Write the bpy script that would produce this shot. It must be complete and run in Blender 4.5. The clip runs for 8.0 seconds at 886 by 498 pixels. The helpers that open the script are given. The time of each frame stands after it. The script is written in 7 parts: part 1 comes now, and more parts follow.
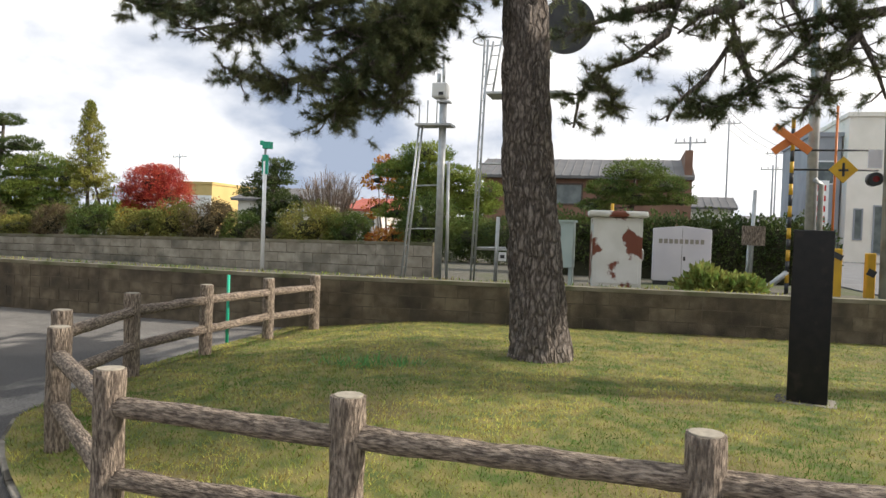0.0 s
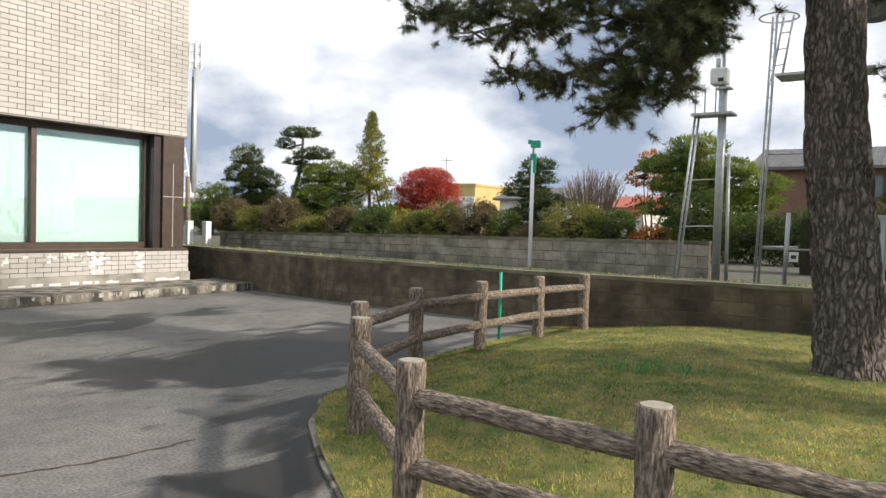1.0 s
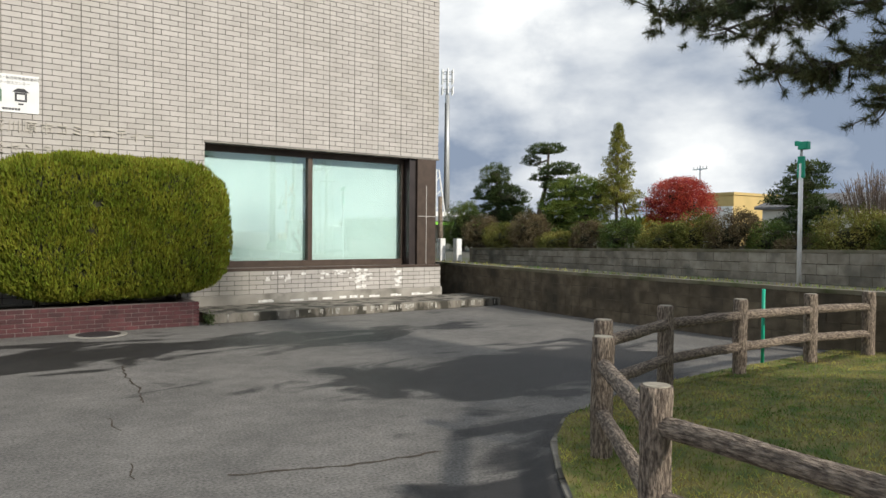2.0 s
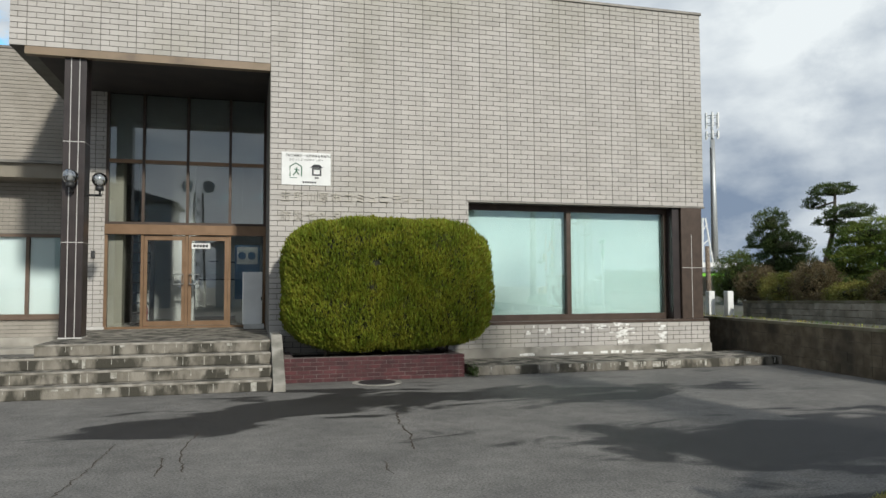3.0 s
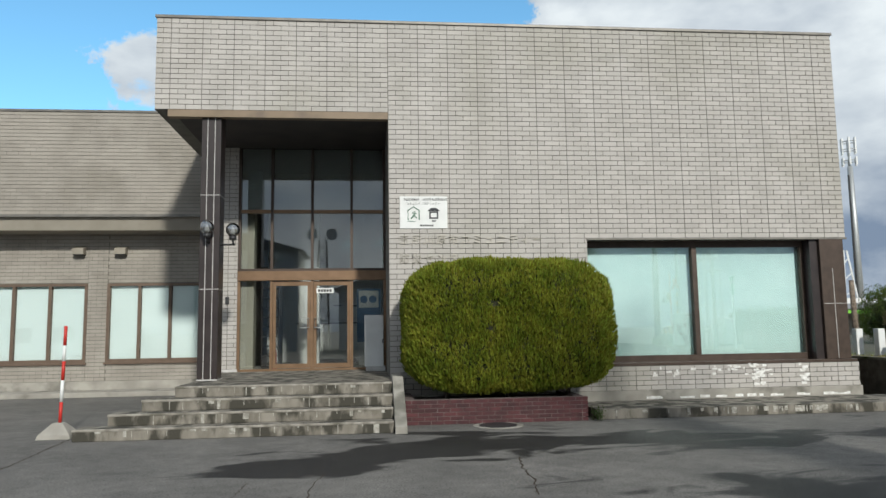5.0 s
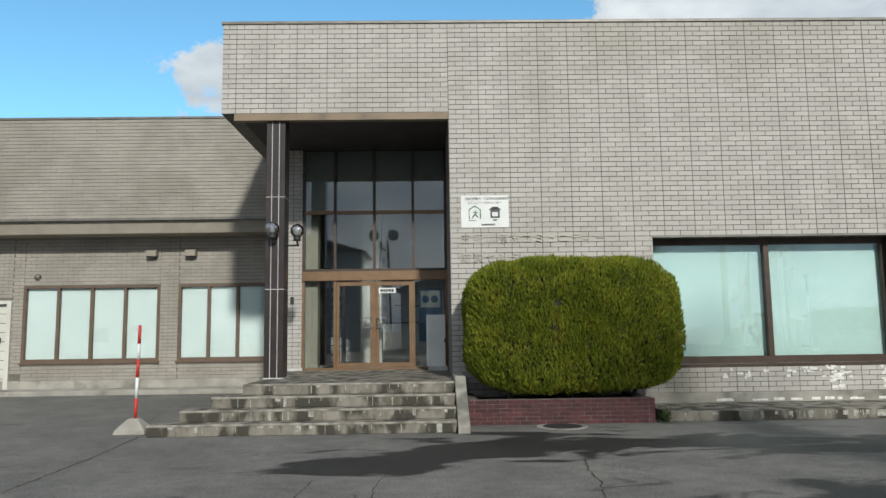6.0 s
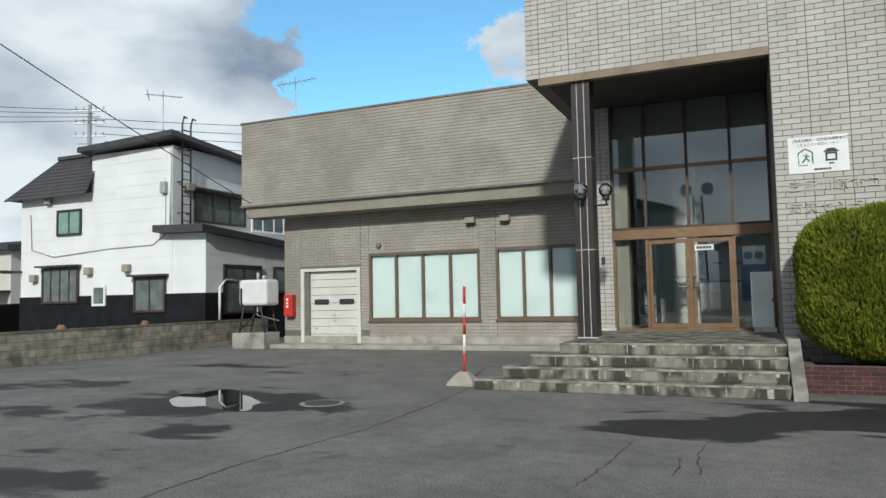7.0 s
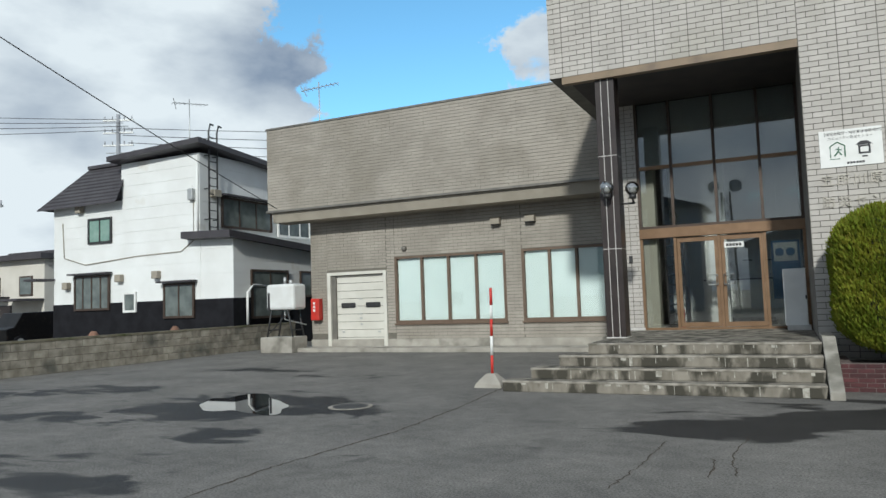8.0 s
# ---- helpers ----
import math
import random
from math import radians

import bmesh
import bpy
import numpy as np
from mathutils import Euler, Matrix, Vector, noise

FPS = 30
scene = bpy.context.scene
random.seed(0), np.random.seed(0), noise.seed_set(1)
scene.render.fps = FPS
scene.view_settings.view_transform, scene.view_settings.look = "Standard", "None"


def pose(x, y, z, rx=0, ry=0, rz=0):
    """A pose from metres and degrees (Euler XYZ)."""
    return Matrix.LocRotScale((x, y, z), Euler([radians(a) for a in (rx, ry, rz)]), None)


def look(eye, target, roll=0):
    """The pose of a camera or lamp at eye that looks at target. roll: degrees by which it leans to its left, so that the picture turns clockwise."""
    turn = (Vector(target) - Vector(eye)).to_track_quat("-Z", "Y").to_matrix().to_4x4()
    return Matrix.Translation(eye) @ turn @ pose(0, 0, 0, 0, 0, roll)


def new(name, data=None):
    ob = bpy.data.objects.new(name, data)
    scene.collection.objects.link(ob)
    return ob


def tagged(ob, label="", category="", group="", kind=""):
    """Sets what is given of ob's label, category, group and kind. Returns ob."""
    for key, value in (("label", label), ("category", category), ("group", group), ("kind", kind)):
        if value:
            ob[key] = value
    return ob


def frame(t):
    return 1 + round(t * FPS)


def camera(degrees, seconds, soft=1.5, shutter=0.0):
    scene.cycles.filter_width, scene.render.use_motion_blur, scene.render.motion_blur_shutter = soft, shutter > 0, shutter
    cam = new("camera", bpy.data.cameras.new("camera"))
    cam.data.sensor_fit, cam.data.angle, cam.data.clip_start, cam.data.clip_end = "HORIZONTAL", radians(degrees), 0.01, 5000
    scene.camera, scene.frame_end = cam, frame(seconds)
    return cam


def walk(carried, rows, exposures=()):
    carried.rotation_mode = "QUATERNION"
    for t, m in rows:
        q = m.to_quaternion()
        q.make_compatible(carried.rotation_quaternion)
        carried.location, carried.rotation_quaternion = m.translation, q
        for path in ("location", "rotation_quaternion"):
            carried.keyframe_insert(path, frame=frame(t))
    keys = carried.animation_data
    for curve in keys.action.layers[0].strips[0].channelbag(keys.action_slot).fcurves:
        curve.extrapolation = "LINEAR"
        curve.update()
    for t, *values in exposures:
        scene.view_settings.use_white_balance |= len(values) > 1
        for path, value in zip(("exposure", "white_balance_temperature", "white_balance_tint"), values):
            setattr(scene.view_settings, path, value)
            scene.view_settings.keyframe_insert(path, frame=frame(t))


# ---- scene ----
cam = camera(63.1, 8.0)

PATH = [
    (0, (-0.615, -14.475, 1.649), (1.317, -13.963, 1.602), 2.0),
    (0.5, (-0.552, -14.313, 1.636), (1.248, -13.441, 1.577), 2.1),
    (1, (-0.521, -14.215, 1.624), (1.116, -13.069, 1.552), 1.7),
    (1.5, (-0.473, -14.184, 1.622), (0.93, -12.761, 1.551), 1.1),
    (2, (-0.401, -14.171, 1.63), (0.761, -12.543, 1.586), 0.5),
    (2.2, (-0.385, -14.166, 1.631), (0.644, -12.451, 1.605), 0.3),
    (3.3, (-0.37, -14.165, 1.626), (0.003, -12.205, 1.771), -0.4),
    (3.5, (-0.368, -14.16, 1.625), (-0.074, -12.189, 1.793), -0.6),
    (4, (-0.367, -14.143, 1.621), (-0.192, -12.161, 1.826), -1.0),
    (4.5, (-0.37, -14.128, 1.615), (-0.167, -12.15, 1.833), -0.9),
    (5.8, (-0.38, -14.061, 1.592), (-0.201, -12.082, 1.819), -0.7),
    (6, (-0.384, -14.052, 1.591), (-0.35, -12.065, 1.817), -0.8),
    (6.5, (-0.397, -14.035, 1.587), (-0.813, -12.087, 1.77), -0.8),
    (7, (-0.421, -14.013, 1.584), (-1.21, -12.18, 1.716), -1.2),
    (7.5, (-0.437, -13.994, 1.581), (-1.286, -12.188, 1.718), -1.9),
    (8, (-0.447, -13.978, 1.577), (-1.299, -12.174, 1.717), -2.0),
]
walk(cam, [(t, look(eye, to, lean)) for t, eye, to, lean in PATH],
     exposures=[(0.0, 0.84, 6950, 11), (0.5, 0.82, 6900, 11), (1.0, 0.74, 6800, 10), (1.5, 0.48, 6650, 9), (2.0, 0.26, 6600, 8), (3.3, 0.0, 6250, 5), (4.5, 0.0, 6200, 5), (6.0, -0.04, 6200, 4), (6.8, -0.06, 6100, 3), (8.0, -0.07, 6000, 3)])

# ---- world and sun ----
SUN_TO = Vector((0.24, -1.0, 0.56)).normalized()
SUN_EL = math.asin(SUN_TO.z)
SUN_AZ = math.atan2(SUN_TO.x, SUN_TO.y)


def build_world():
    world = bpy.data.worlds.new("sky")
    scene.world = world
    world.use_nodes = True
    nt = world.node_tree
    nt.nodes.clear()
    N, K = nt.nodes.new, nt.links.new
    out, bg = N("ShaderNodeOutputWorld"), N("ShaderNodeBackground")
    sky = N("ShaderNodeTexSky")
    sky.sky_type = "NISHITA"
    sky.sun_disc = False
    sky.sun_elevation, sky.sun_rotation = SUN_EL, SUN_AZ
    sky.air_density, sky.dust_density, sky.ozone_density = 1.0, 0.1, 3.0
    co = N("ShaderNodeTexCoord")
    # the sky's direction, frayed at three sizes, so that no cloud has a smooth edge
    wn = N("ShaderNodeTexNoise"); wn.inputs["Scale"].default_value, wn.inputs["Detail"].default_value, wn.inputs["Roughness"].default_value = 5.0, 9, 0.62
    K(co.outputs["Generated"], wn.inputs["Vector"])
    ws = N("ShaderNodeVectorMath"); ws.operation = "SUBTRACT"; ws.inputs[1].default_value = (0.5, 0.5, 0.5)
    K(wn.outputs["Color"], ws.inputs[0])
    wa = N("ShaderNodeVectorMath"); wa.operation = "MULTIPLY_ADD"; wa.inputs[1].default_value = (0.34, 0.34, 0.20)
    K(ws.outputs[0], wa.inputs[0]); K(co.outputs["Generated"], wa.inputs[2])
    wv = N("ShaderNodeVectorMath"); wv.operation = "NORMALIZE"
    K(wa.outputs[0], wv.inputs[0])

    def caps(rows):
        """Sum of soft round patches of the sky: direction, inner and outer angle in degrees, weight."""
        total = None
        for d, inner, outer, w in rows:
            dp = N("ShaderNodeVectorMath"); dp.operation = "DOT_PRODUCT"; dp.inputs[1].default_value = Vector(d).normalized()
            K(wv.outputs[0], dp.inputs[0])
            mr = N("ShaderNodeMapRange"); mr.interpolation_type = "SMOOTHSTEP"
            mr.inputs["From Min"].default_value, mr.inputs["From Max"].default_value = math.cos(radians(outer)), math.cos(radians(inner))
            mr.inputs["To Max"].default_value = w
            K(dp.outputs["Value"], mr.inputs["Value"])
            if total is None:
                total = mr.outputs[0]
            else:
                ad = N("ShaderNodeMath"); ad.operation = "ADD"
                K(total, ad.inputs[0]); K(mr.outputs[0], ad.inputs[1])
                total = ad.outputs[0]
        return total

    def add(a, b):
        ad = N("ShaderNodeMath"); ad.operation = "ADD"
        K(a, ad.inputs[0])
        if isinstance(b, float):
            ad.inputs[1].default_value = b
        else:
            K(b, ad.inputs[1])
        return ad.outputs[0]

    flat = N("ShaderNodeMapping"); flat.inputs["Scale"].default_value = (1, 1, 2.1); flat.inputs["Location"].default_value = (0.35, 0.2, 0.1)
    K(co.outputs["Generated"], flat.inputs["Vector"])
    n1 = N("ShaderNodeTexNoise"); n1.inputs["Scale"].default_value = 3.4; n1.inputs["Detail"].default_value = 10; n1.inputs["Roughness"].default_value = 0.56
    n1.inputs["Distortion"].default_value = 0.25
    mp = N("ShaderNodeMapping"); mp.inputs["Location"].default_value = (3.1, 7.7, 0.06)
    n2 = N("ShaderNodeTexNoise"); n2.inputs["Scale"].default_value = 4.2; n2.inputs["Detail"].default_value = 9; n2.inputs["Roughness"].default_value = 0.5
    K(flat.outputs[0], n1.inputs["Vector"]); K(flat.outputs[0], mp.inputs["Vector"]); K(mp.outputs[0], n2.inputs["Vector"])
    # an opening in the cloud towards the north, with single puffs in it
    cover = caps([((-0.22, 0.87, 0.44), 16, 33, -0.75), ((-0.29, 0.90, 0.32), 1, 6, 0.62), ((-0.40, 0.90, 0.17), 1, 7, 0.30), ((0.36, 0.85, 0.38), 2, 10, 0.45), ((-0.70, 0.63, 0.34), 6, 15, 0.5), ((0.92, 0.35, 0.2), 18, 45, 0.35)])
    def stronger(v, k):
        ma = N("ShaderNodeMath"); ma.operation = "MULTIPLY_ADD"; ma.inputs[1].default_value, ma.inputs[2].default_value = k, 0.5 - 0.5 * k
        K(v, ma.inputs[0])
        return ma.outputs[0]

    dens = add(add(stronger(n1.outputs["Fac"], 1.7), cover), 0.30)
    r1 = N("ShaderNodeValToRGB")
    r1.color_ramp.interpolation = "EASE"
    r1.color_ramp.elements[0].position, r1.color_ramp.elements[1].position = 0.48, 0.60
    K(dens, r1.inputs[0])
    # tone of the cloud: grey bases to the east, white where it stands in the sun
    tone = caps([((0.84, 0.51, 0.18), 4, 18, -0.16), ((0.61, 0.78, 0.12), 1, 7, -0.20), ((0.93, 0.36, 0.13), 3, 12, -0.17), ((0.61, 0.75, 0.23), 2, 10, 0.20), ((0.75, 0.58, 0.33), 4, 14, 0.05), ((0.80, 0.59, 0.07), 1, 5, 0.16), ((0.99, -0.15, 0.14), 6, 24, 0.16), ((0.57, 0.77, 0.30), 3, 12, 0.10), ((-0.76, 0.60, 0.30), 8, 24, 0.40), ((-0.27, 0.90, 0.34), 1, 6, 0.15), ((0.36, 0.85, 0.40), 2, 9, 0.22)])
    toned = add(add(stronger(n2.outputs["Fac"], 2.2), tone), -0.12)
    r2 = N("ShaderNodeValToRGB")
    e = r2.color_ramp.elements
    e[0].position, e[0].color = 0.05, (2.9, 3.6, 4.9, 1)
    e[1].position, e[1].color = 0.80, (10.9, 11.1, 11.3, 1)
    K(toned, r2.inputs[0])
    mix = N("ShaderNodeMix"); mix.data_type = "RGBA"
    K(r1.outputs["Color"], mix.inputs["Factor"])
    gain = N("ShaderNodeVectorMath"); gain.operation = "MULTIPLY"; gain.inputs[1].default_value = (2.0, 2.6, 2.45)
    K(sky.outputs[0], gain.inputs[0]); K(gain.outputs[0], mix.inputs["A"]); K(r2.outputs["Color"], mix.inputs["B"])
    K(mix.outputs["Result"], bg.inputs["Color"])
    bg.inputs["Strength"].default_value = 0.08
    K(bg.outputs[0], out.inputs[0])


build_world()
sun = new("sun", bpy.data.lights.new("sun", "SUN"))
sun.data.energy, sun.data.angle, sun.data.color = 3.3, radians(2.6), (1.0, 0.94, 0.86)
sun.matrix_world = look((0, 0, 30), Vector((0, 0, 30)) - SUN_TO)


# ---- materials ----
def mat(name, c1, c2=None, scale=8.0, rough=0.8, bump=0.2, bscale=60.0, metal=0.0, island=0.0, obj_rand=0.0, stain=None, stain_scale=1.2, stain_at=(0.52, 0.68), stretch=(1, 1, 1), detail=6, spec=0.5, local=False, deep=0.01):
    """A worn surface: two tones at one scale, fine relief at another, and stains of their own shape."""
    m = bpy.data.materials.new(name)
    m.use_nodes = True
    nt = m.node_tree
    N, K = nt.nodes.new, nt.links.new
    b = nt.nodes["Principled BSDF"]
    b.inputs["Roughness"].default_value, b.inputs["Metallic"].default_value = rough, metal
    b.inputs["Specular IOR Level"].default_value = spec
    if c2 is None:
        c2 = tuple(c * 0.85 for c in c1)
    co = N("ShaderNodeTexCoord")
    geo = N("ShaderNodeNewGeometry")
    mp = N("ShaderNodeMapping"); mp.inputs["Scale"].default_value = stretch
    K(co.outputs["Object"] if local else geo.outputs["Position"], mp.inputs["Vector"])
    n = N("ShaderNodeTexNoise"); n.inputs["Scale"].default_value, n.inputs["Detail"].default_value = scale, detail
    K(mp.outputs[0], n.inputs["Vector"])
    ramp = N("ShaderNodeValToRGB")
    ramp.color_ramp.elements[0].position, ramp.color_ramp.elements[1].position = 0.36, 0.64
    ramp.color_ramp.elements[0].color, ramp.color_ramp.elements[1].color = (*c1, 1), (*c2, 1)
    K(n.outputs["Fac"], ramp.inputs[0])
    col = ramp.outputs["Color"]
    if stain:
        ns = N("ShaderNodeTexNoise"); ns.inputs["Scale"].default_value, ns.inputs["Detail"].default_value = stain_scale, 7
        K(mp.outputs[0], ns.inputs["Vector"])
        rs = N("ShaderNodeValToRGB")
        rs.color_ramp.elements[0].position, rs.color_ramp.elements[1].position = stain_at
        K(ns.outputs["Fac"], rs.inputs[0])
        mx = N("ShaderNodeMix"); mx.data_type = "RGBA"; mx.inputs["B"].default_value = (*stain, 1)
        K(rs.outputs["Color"], mx.inputs["Factor"]); K(col, mx.inputs["A"])
        col = mx.outputs["Result"]
    if island or obj_rand:
        hsv = N("ShaderNodeHueSaturation")
        mr = N("ShaderNodeMapRange")
        amount = island or obj_rand
        mr.inputs["To Min"].default_value, mr.inputs["To Max"].default_value = 1 - amount, 1 + amount
        if island:
            K(geo.outputs["Random Per Island"], mr.inputs["Value"])
        else:
            oi = N("ShaderNodeObjectInfo")
            K(oi.outputs["Random"], mr.inputs["Value"])
        K(mr.outputs[0], hsv.inputs["Value"]); K(col, hsv.inputs["Color"])
        col = hsv.outputs["Color"]
    K(col, b.inputs["Base Color"])
    if bump:
        nb = N("ShaderNodeTexNoise"); nb.inputs["Scale"].default_value, nb.inputs["Detail"].default_value = bscale, 4
        K(mp.outputs[0], nb.inputs["Vector"])
        bp = N("ShaderNodeBump"); bp.inputs["Strength"].default_value, bp.inputs["Distance"].default_value = bump, deep
        K(nb.outputs["Fac"], bp.inputs["Height"]); K(bp.outputs[0], b.inputs["Normal"])
    return m


def glass_mat(name, tint, rough=0.02, mixin=0.25):
    """A window pane: see-through glass with a mirror sheen."""
    m = bpy.data.materials.new(name)
    m.use_nodes = True
    nt = m.node_tree
    nt.nodes.clear()
    N, K = nt.nodes.new, nt.links.new
    out, mix, tr, gl, fr = N("ShaderNodeOutputMaterial"), N("ShaderNodeMixShader"), N("ShaderNodeBsdfTransparent"), N("ShaderNodeBsdfGlossy"), N("ShaderNodeFresnel")
    tr.inputs["Color"].default_value = (*tint, 1)
    gl.inputs["Roughness"].default_value = rough
    fr.inputs["IOR"].default_value = 1.5
    ma = N("ShaderNodeMath"); ma.operation = "ADD"; ma.inputs[1].default_value = mixin
    K(fr.outputs[0], ma.inputs[0]); K(ma.outputs[0], mix.inputs[0])
    K(tr.outputs[0], mix.inputs[1]); K(gl.outputs[0], mix.inputs[2]); K(mix.outputs[0], out.inputs[0])
    return m


M = {}
M["brick"] = mat("facade_tile", (0.437, 0.408, 0.375), (0.487, 0.456, 0.423), 2.0, 0.75, 0.25, 90, obj_rand=0.06, stain=(0.395, 0.37, 0.325), stain_scale=0.35)
M["brick_stuff"] = mat("facade_tile_field", (0.437, 0.408, 0.375), (0.487, 0.456, 0.423), 2.0, 0.75, 0.25, 90, island=0.06, stain=(0.395, 0.37, 0.325), stain_scale=0.35)
M["wingbrick_single"] = mat("wing_tile_single", (0.30, 0.272, 0.232), (0.365, 0.332, 0.286), 1.1, 0.8, 0.25, 90, obj_rand=0.05, stain=(0.25, 0.225, 0.185), stain_scale=0.4)
M["wingbrick"] = mat("wing_tile", (0.30, 0.272, 0.232), (0.365, 0.332, 0.286), 1.1, 0.8, 0.25, 90, island=0.05, stain=(0.25, 0.225, 0.185), stain_scale=0.4)
M["mortar"] = mat("tile_joint", (0.145, 0.137, 0.122), (0.19, 0.18, 0.16), 3, 0.9, 0.3, 120)
M["wingmortar"] = mat("wing_joint", (0.13, 0.12, 0.10), (0.17, 0.155, 0.13), 3, 0.9, 0.3, 120)
M["wingframe"] = mat("brown_aluminium", (0.135, 0.092, 0.064), (0.165, 0.115, 0.082), 5, 0.5, 0.05, 50, metal=0.2)
M["soffit_band"] = mat("tan_band", (0.21, 0.155, 0.10), (0.26, 0.19, 0.125), 2, 0.6, 0.08, 50, stain=(0.15, 0.11, 0.08), stain_scale=1.5)
M["brown"] = mat("bronze_frame", (0.06, 0.041, 0.031), (0.082, 0.057, 0.043), 5, 0.45, 0.05, 50, metal=0.3)
M["door_frame"] = mat("door_frame_bronze", (0.20, 0.122, 0.068), (0.245, 0.152, 0.088), 4, 0.4, 0.05, 40, metal=0.4)
M["dark"] = mat("dark_panel", (0.028, 0.021, 0.02), (0.04, 0.03, 0.028), 3, 0.35, 0.05, 40)
M["soffit"] = mat("dark_soffit", (0.035, 0.03, 0.03), (0.05, 0.043, 0.04), 2, 0.7, 0.1, 40)
M["joint_white"] = mat("pale_sealant", (0.6, 0.58, 0.55), None, 6, 0.7, 0.05)
M["cap"] = mat("parapet_cap", (0.16, 0.15, 0.135), (0.22, 0.205, 0.18), 4, 0.5, 0.1, 40, metal=0.4)
M["eave"] = mat("eave_band", (0.285, 0.255, 0.205), (0.335, 0.30, 0.245), 2, 0.75, 0.1, 50, stain=(0.27, 0.24, 0.2), stain_scale=0.8)
M["concrete"] = mat("old_concrete", (0.29, 0.27, 0.235), (0.40, 0.375, 0.33), 2.2, 0.9, 0.5, 45, stain=(0.16, 0.15, 0.125), stain_scale=1.6)
M["step"] = mat("step_concrete", (0.17, 0.152, 0.122), (0.27, 0.245, 0.205), 5.0, 0.9, 0.8, 40, stain=(0.055, 0.05, 0.038), stain_scale=3.4, stain_at=(0.46, 0.56), stretch=(1, 1, 0.45), detail=9)
M["worn"] = mat("worn_nosing", (0.20, 0.18, 0.15), (0.36, 0.33, 0.285), 7, 0.9, 0.5, 50, stain=(0.13, 0.12, 0.095), stain_scale=2.6)
M["lime"] = mat("lime_streak", (0.47, 0.45, 0.40), (0.24, 0.225, 0.19), 18, 0.9, 0.3, 60)
M["blockwall"] = mat("concrete_block", (0.092, 0.072, 0.046), (0.165, 0.133, 0.09), 4.5, 0.92, 1.0, 45, obj_rand=0.16, stain=(0.05, 0.04, 0.028), stain_scale=1.6, stain_at=(0.45, 0.68), detail=9)
M["blockwall_stuff"] = mat("concrete_block_field", (0.092, 0.072, 0.046), (0.165, 0.133, 0.09), 4.5, 0.92, 1.0, 45, island=0.16, stain=(0.05, 0.04, 0.028), stain_scale=1.6, stain_at=(0.45, 0.68), detail=9)
M["blockjoint"] = mat("block_joint", (0.062, 0.05, 0.034), (0.12, 0.098, 0.068), 4, 0.95, 0.4, 60)
M["moss"] = mat("mossy_coping", (0.15, 0.135, 0.085), (0.24, 0.215, 0.16), 3, 0.95, 0.7, 40, stain=(0.07, 0.085, 0.025), stain_scale=1.5)
M["blockgrey"] = mat("grey_block", (0.235, 0.21, 0.165), (0.38, 0.343, 0.28), 4.5, 0.92, 1.0, 45, detail=9, obj_rand=0.18, stain=(0.12, 0.115, 0.095), stain_scale=1.3)
M["offwhite"] = mat("cream_enamel", (0.58, 0.56, 0.50), (0.64, 0.62, 0.56), 2, 0.5, 0.05, 40)
M["redbrick"] = mat("planter_brick", (0.048, 0.014, 0.016), (0.085, 0.023, 0.025), 5, 0.75, 0.3, 70, obj_rand=0.25)
def bark_mat():
    """Pine bark: grey-brown plates parted by dark cracks."""
    m = mat("pine_bark", (0.10, 0.083, 0.071), (0.255, 0.216, 0.186), 45, 0.95, 0.9, 90, stretch=(1, 1, 0.4), detail=10)
    nt = m.node_tree
    N, K = nt.nodes.new, nt.links.new
    b = nt.nodes["Principled BSDF"]
    geo = N("ShaderNodeNewGeometry")
    wob = N("ShaderNodeTexNoise"); wob.inputs["Scale"].default_value = 5
    K(geo.outputs["Position"], wob.inputs["Vector"])
    va = N("ShaderNodeVectorMath"); va.operation = "MULTIPLY_ADD"; va.inputs[1].default_value = (0.13, 0.13, 0.26)
    K(wob.outputs["Color"], va.inputs[0]); K(geo.outputs["Position"], va.inputs[2])
    mp = N("ShaderNodeMapping"); mp.inputs["Scale"].default_value = (18, 18, 4.6)
    K(va.outputs[0], mp.inputs["Vector"])
    vo = N("ShaderNodeTexVoronoi"); vo.feature = "DISTANCE_TO_EDGE"; vo.inputs["Scale"].default_value = 1.0
    K(mp.outputs[0], vo.inputs["Vector"])
    r = N("ShaderNodeValToRGB")
    r.color_ramp.interpolation = "EASE"
    r.color_ramp.elements[0].position, r.color_ramp.elements[1].position = 0.0, 0.26
    r.color_ramp.elements[0].color = (0.40, 0.38, 0.36, 1)
    K(vo.outputs["Distance"], r.inputs[0])
    src = b.inputs["Base Color"].links[0].from_socket
    mx = N("ShaderNodeMix"); mx.data_type, mx.blend_type = "RGBA", "MULTIPLY"; mx.inputs["Factor"].default_value = 1.0
    K(src, mx.inputs["A"]); K(r.outputs["Color"], mx.inputs["B"]); K(mx.outputs["Result"], b.inputs["Base Color"])
    old = b.inputs["Normal"].links[0].from_node
    bp = N("ShaderNodeBump"); bp.inputs["Strength"].default_value, bp.inputs["Distance"].default_value = 1.0, 0.03
    K(r.outputs["Color"], bp.inputs["Height"]); K(old.outputs[0], bp.inputs["Normal"]); K(bp.outputs[0], b.inputs["Normal"])
    return m


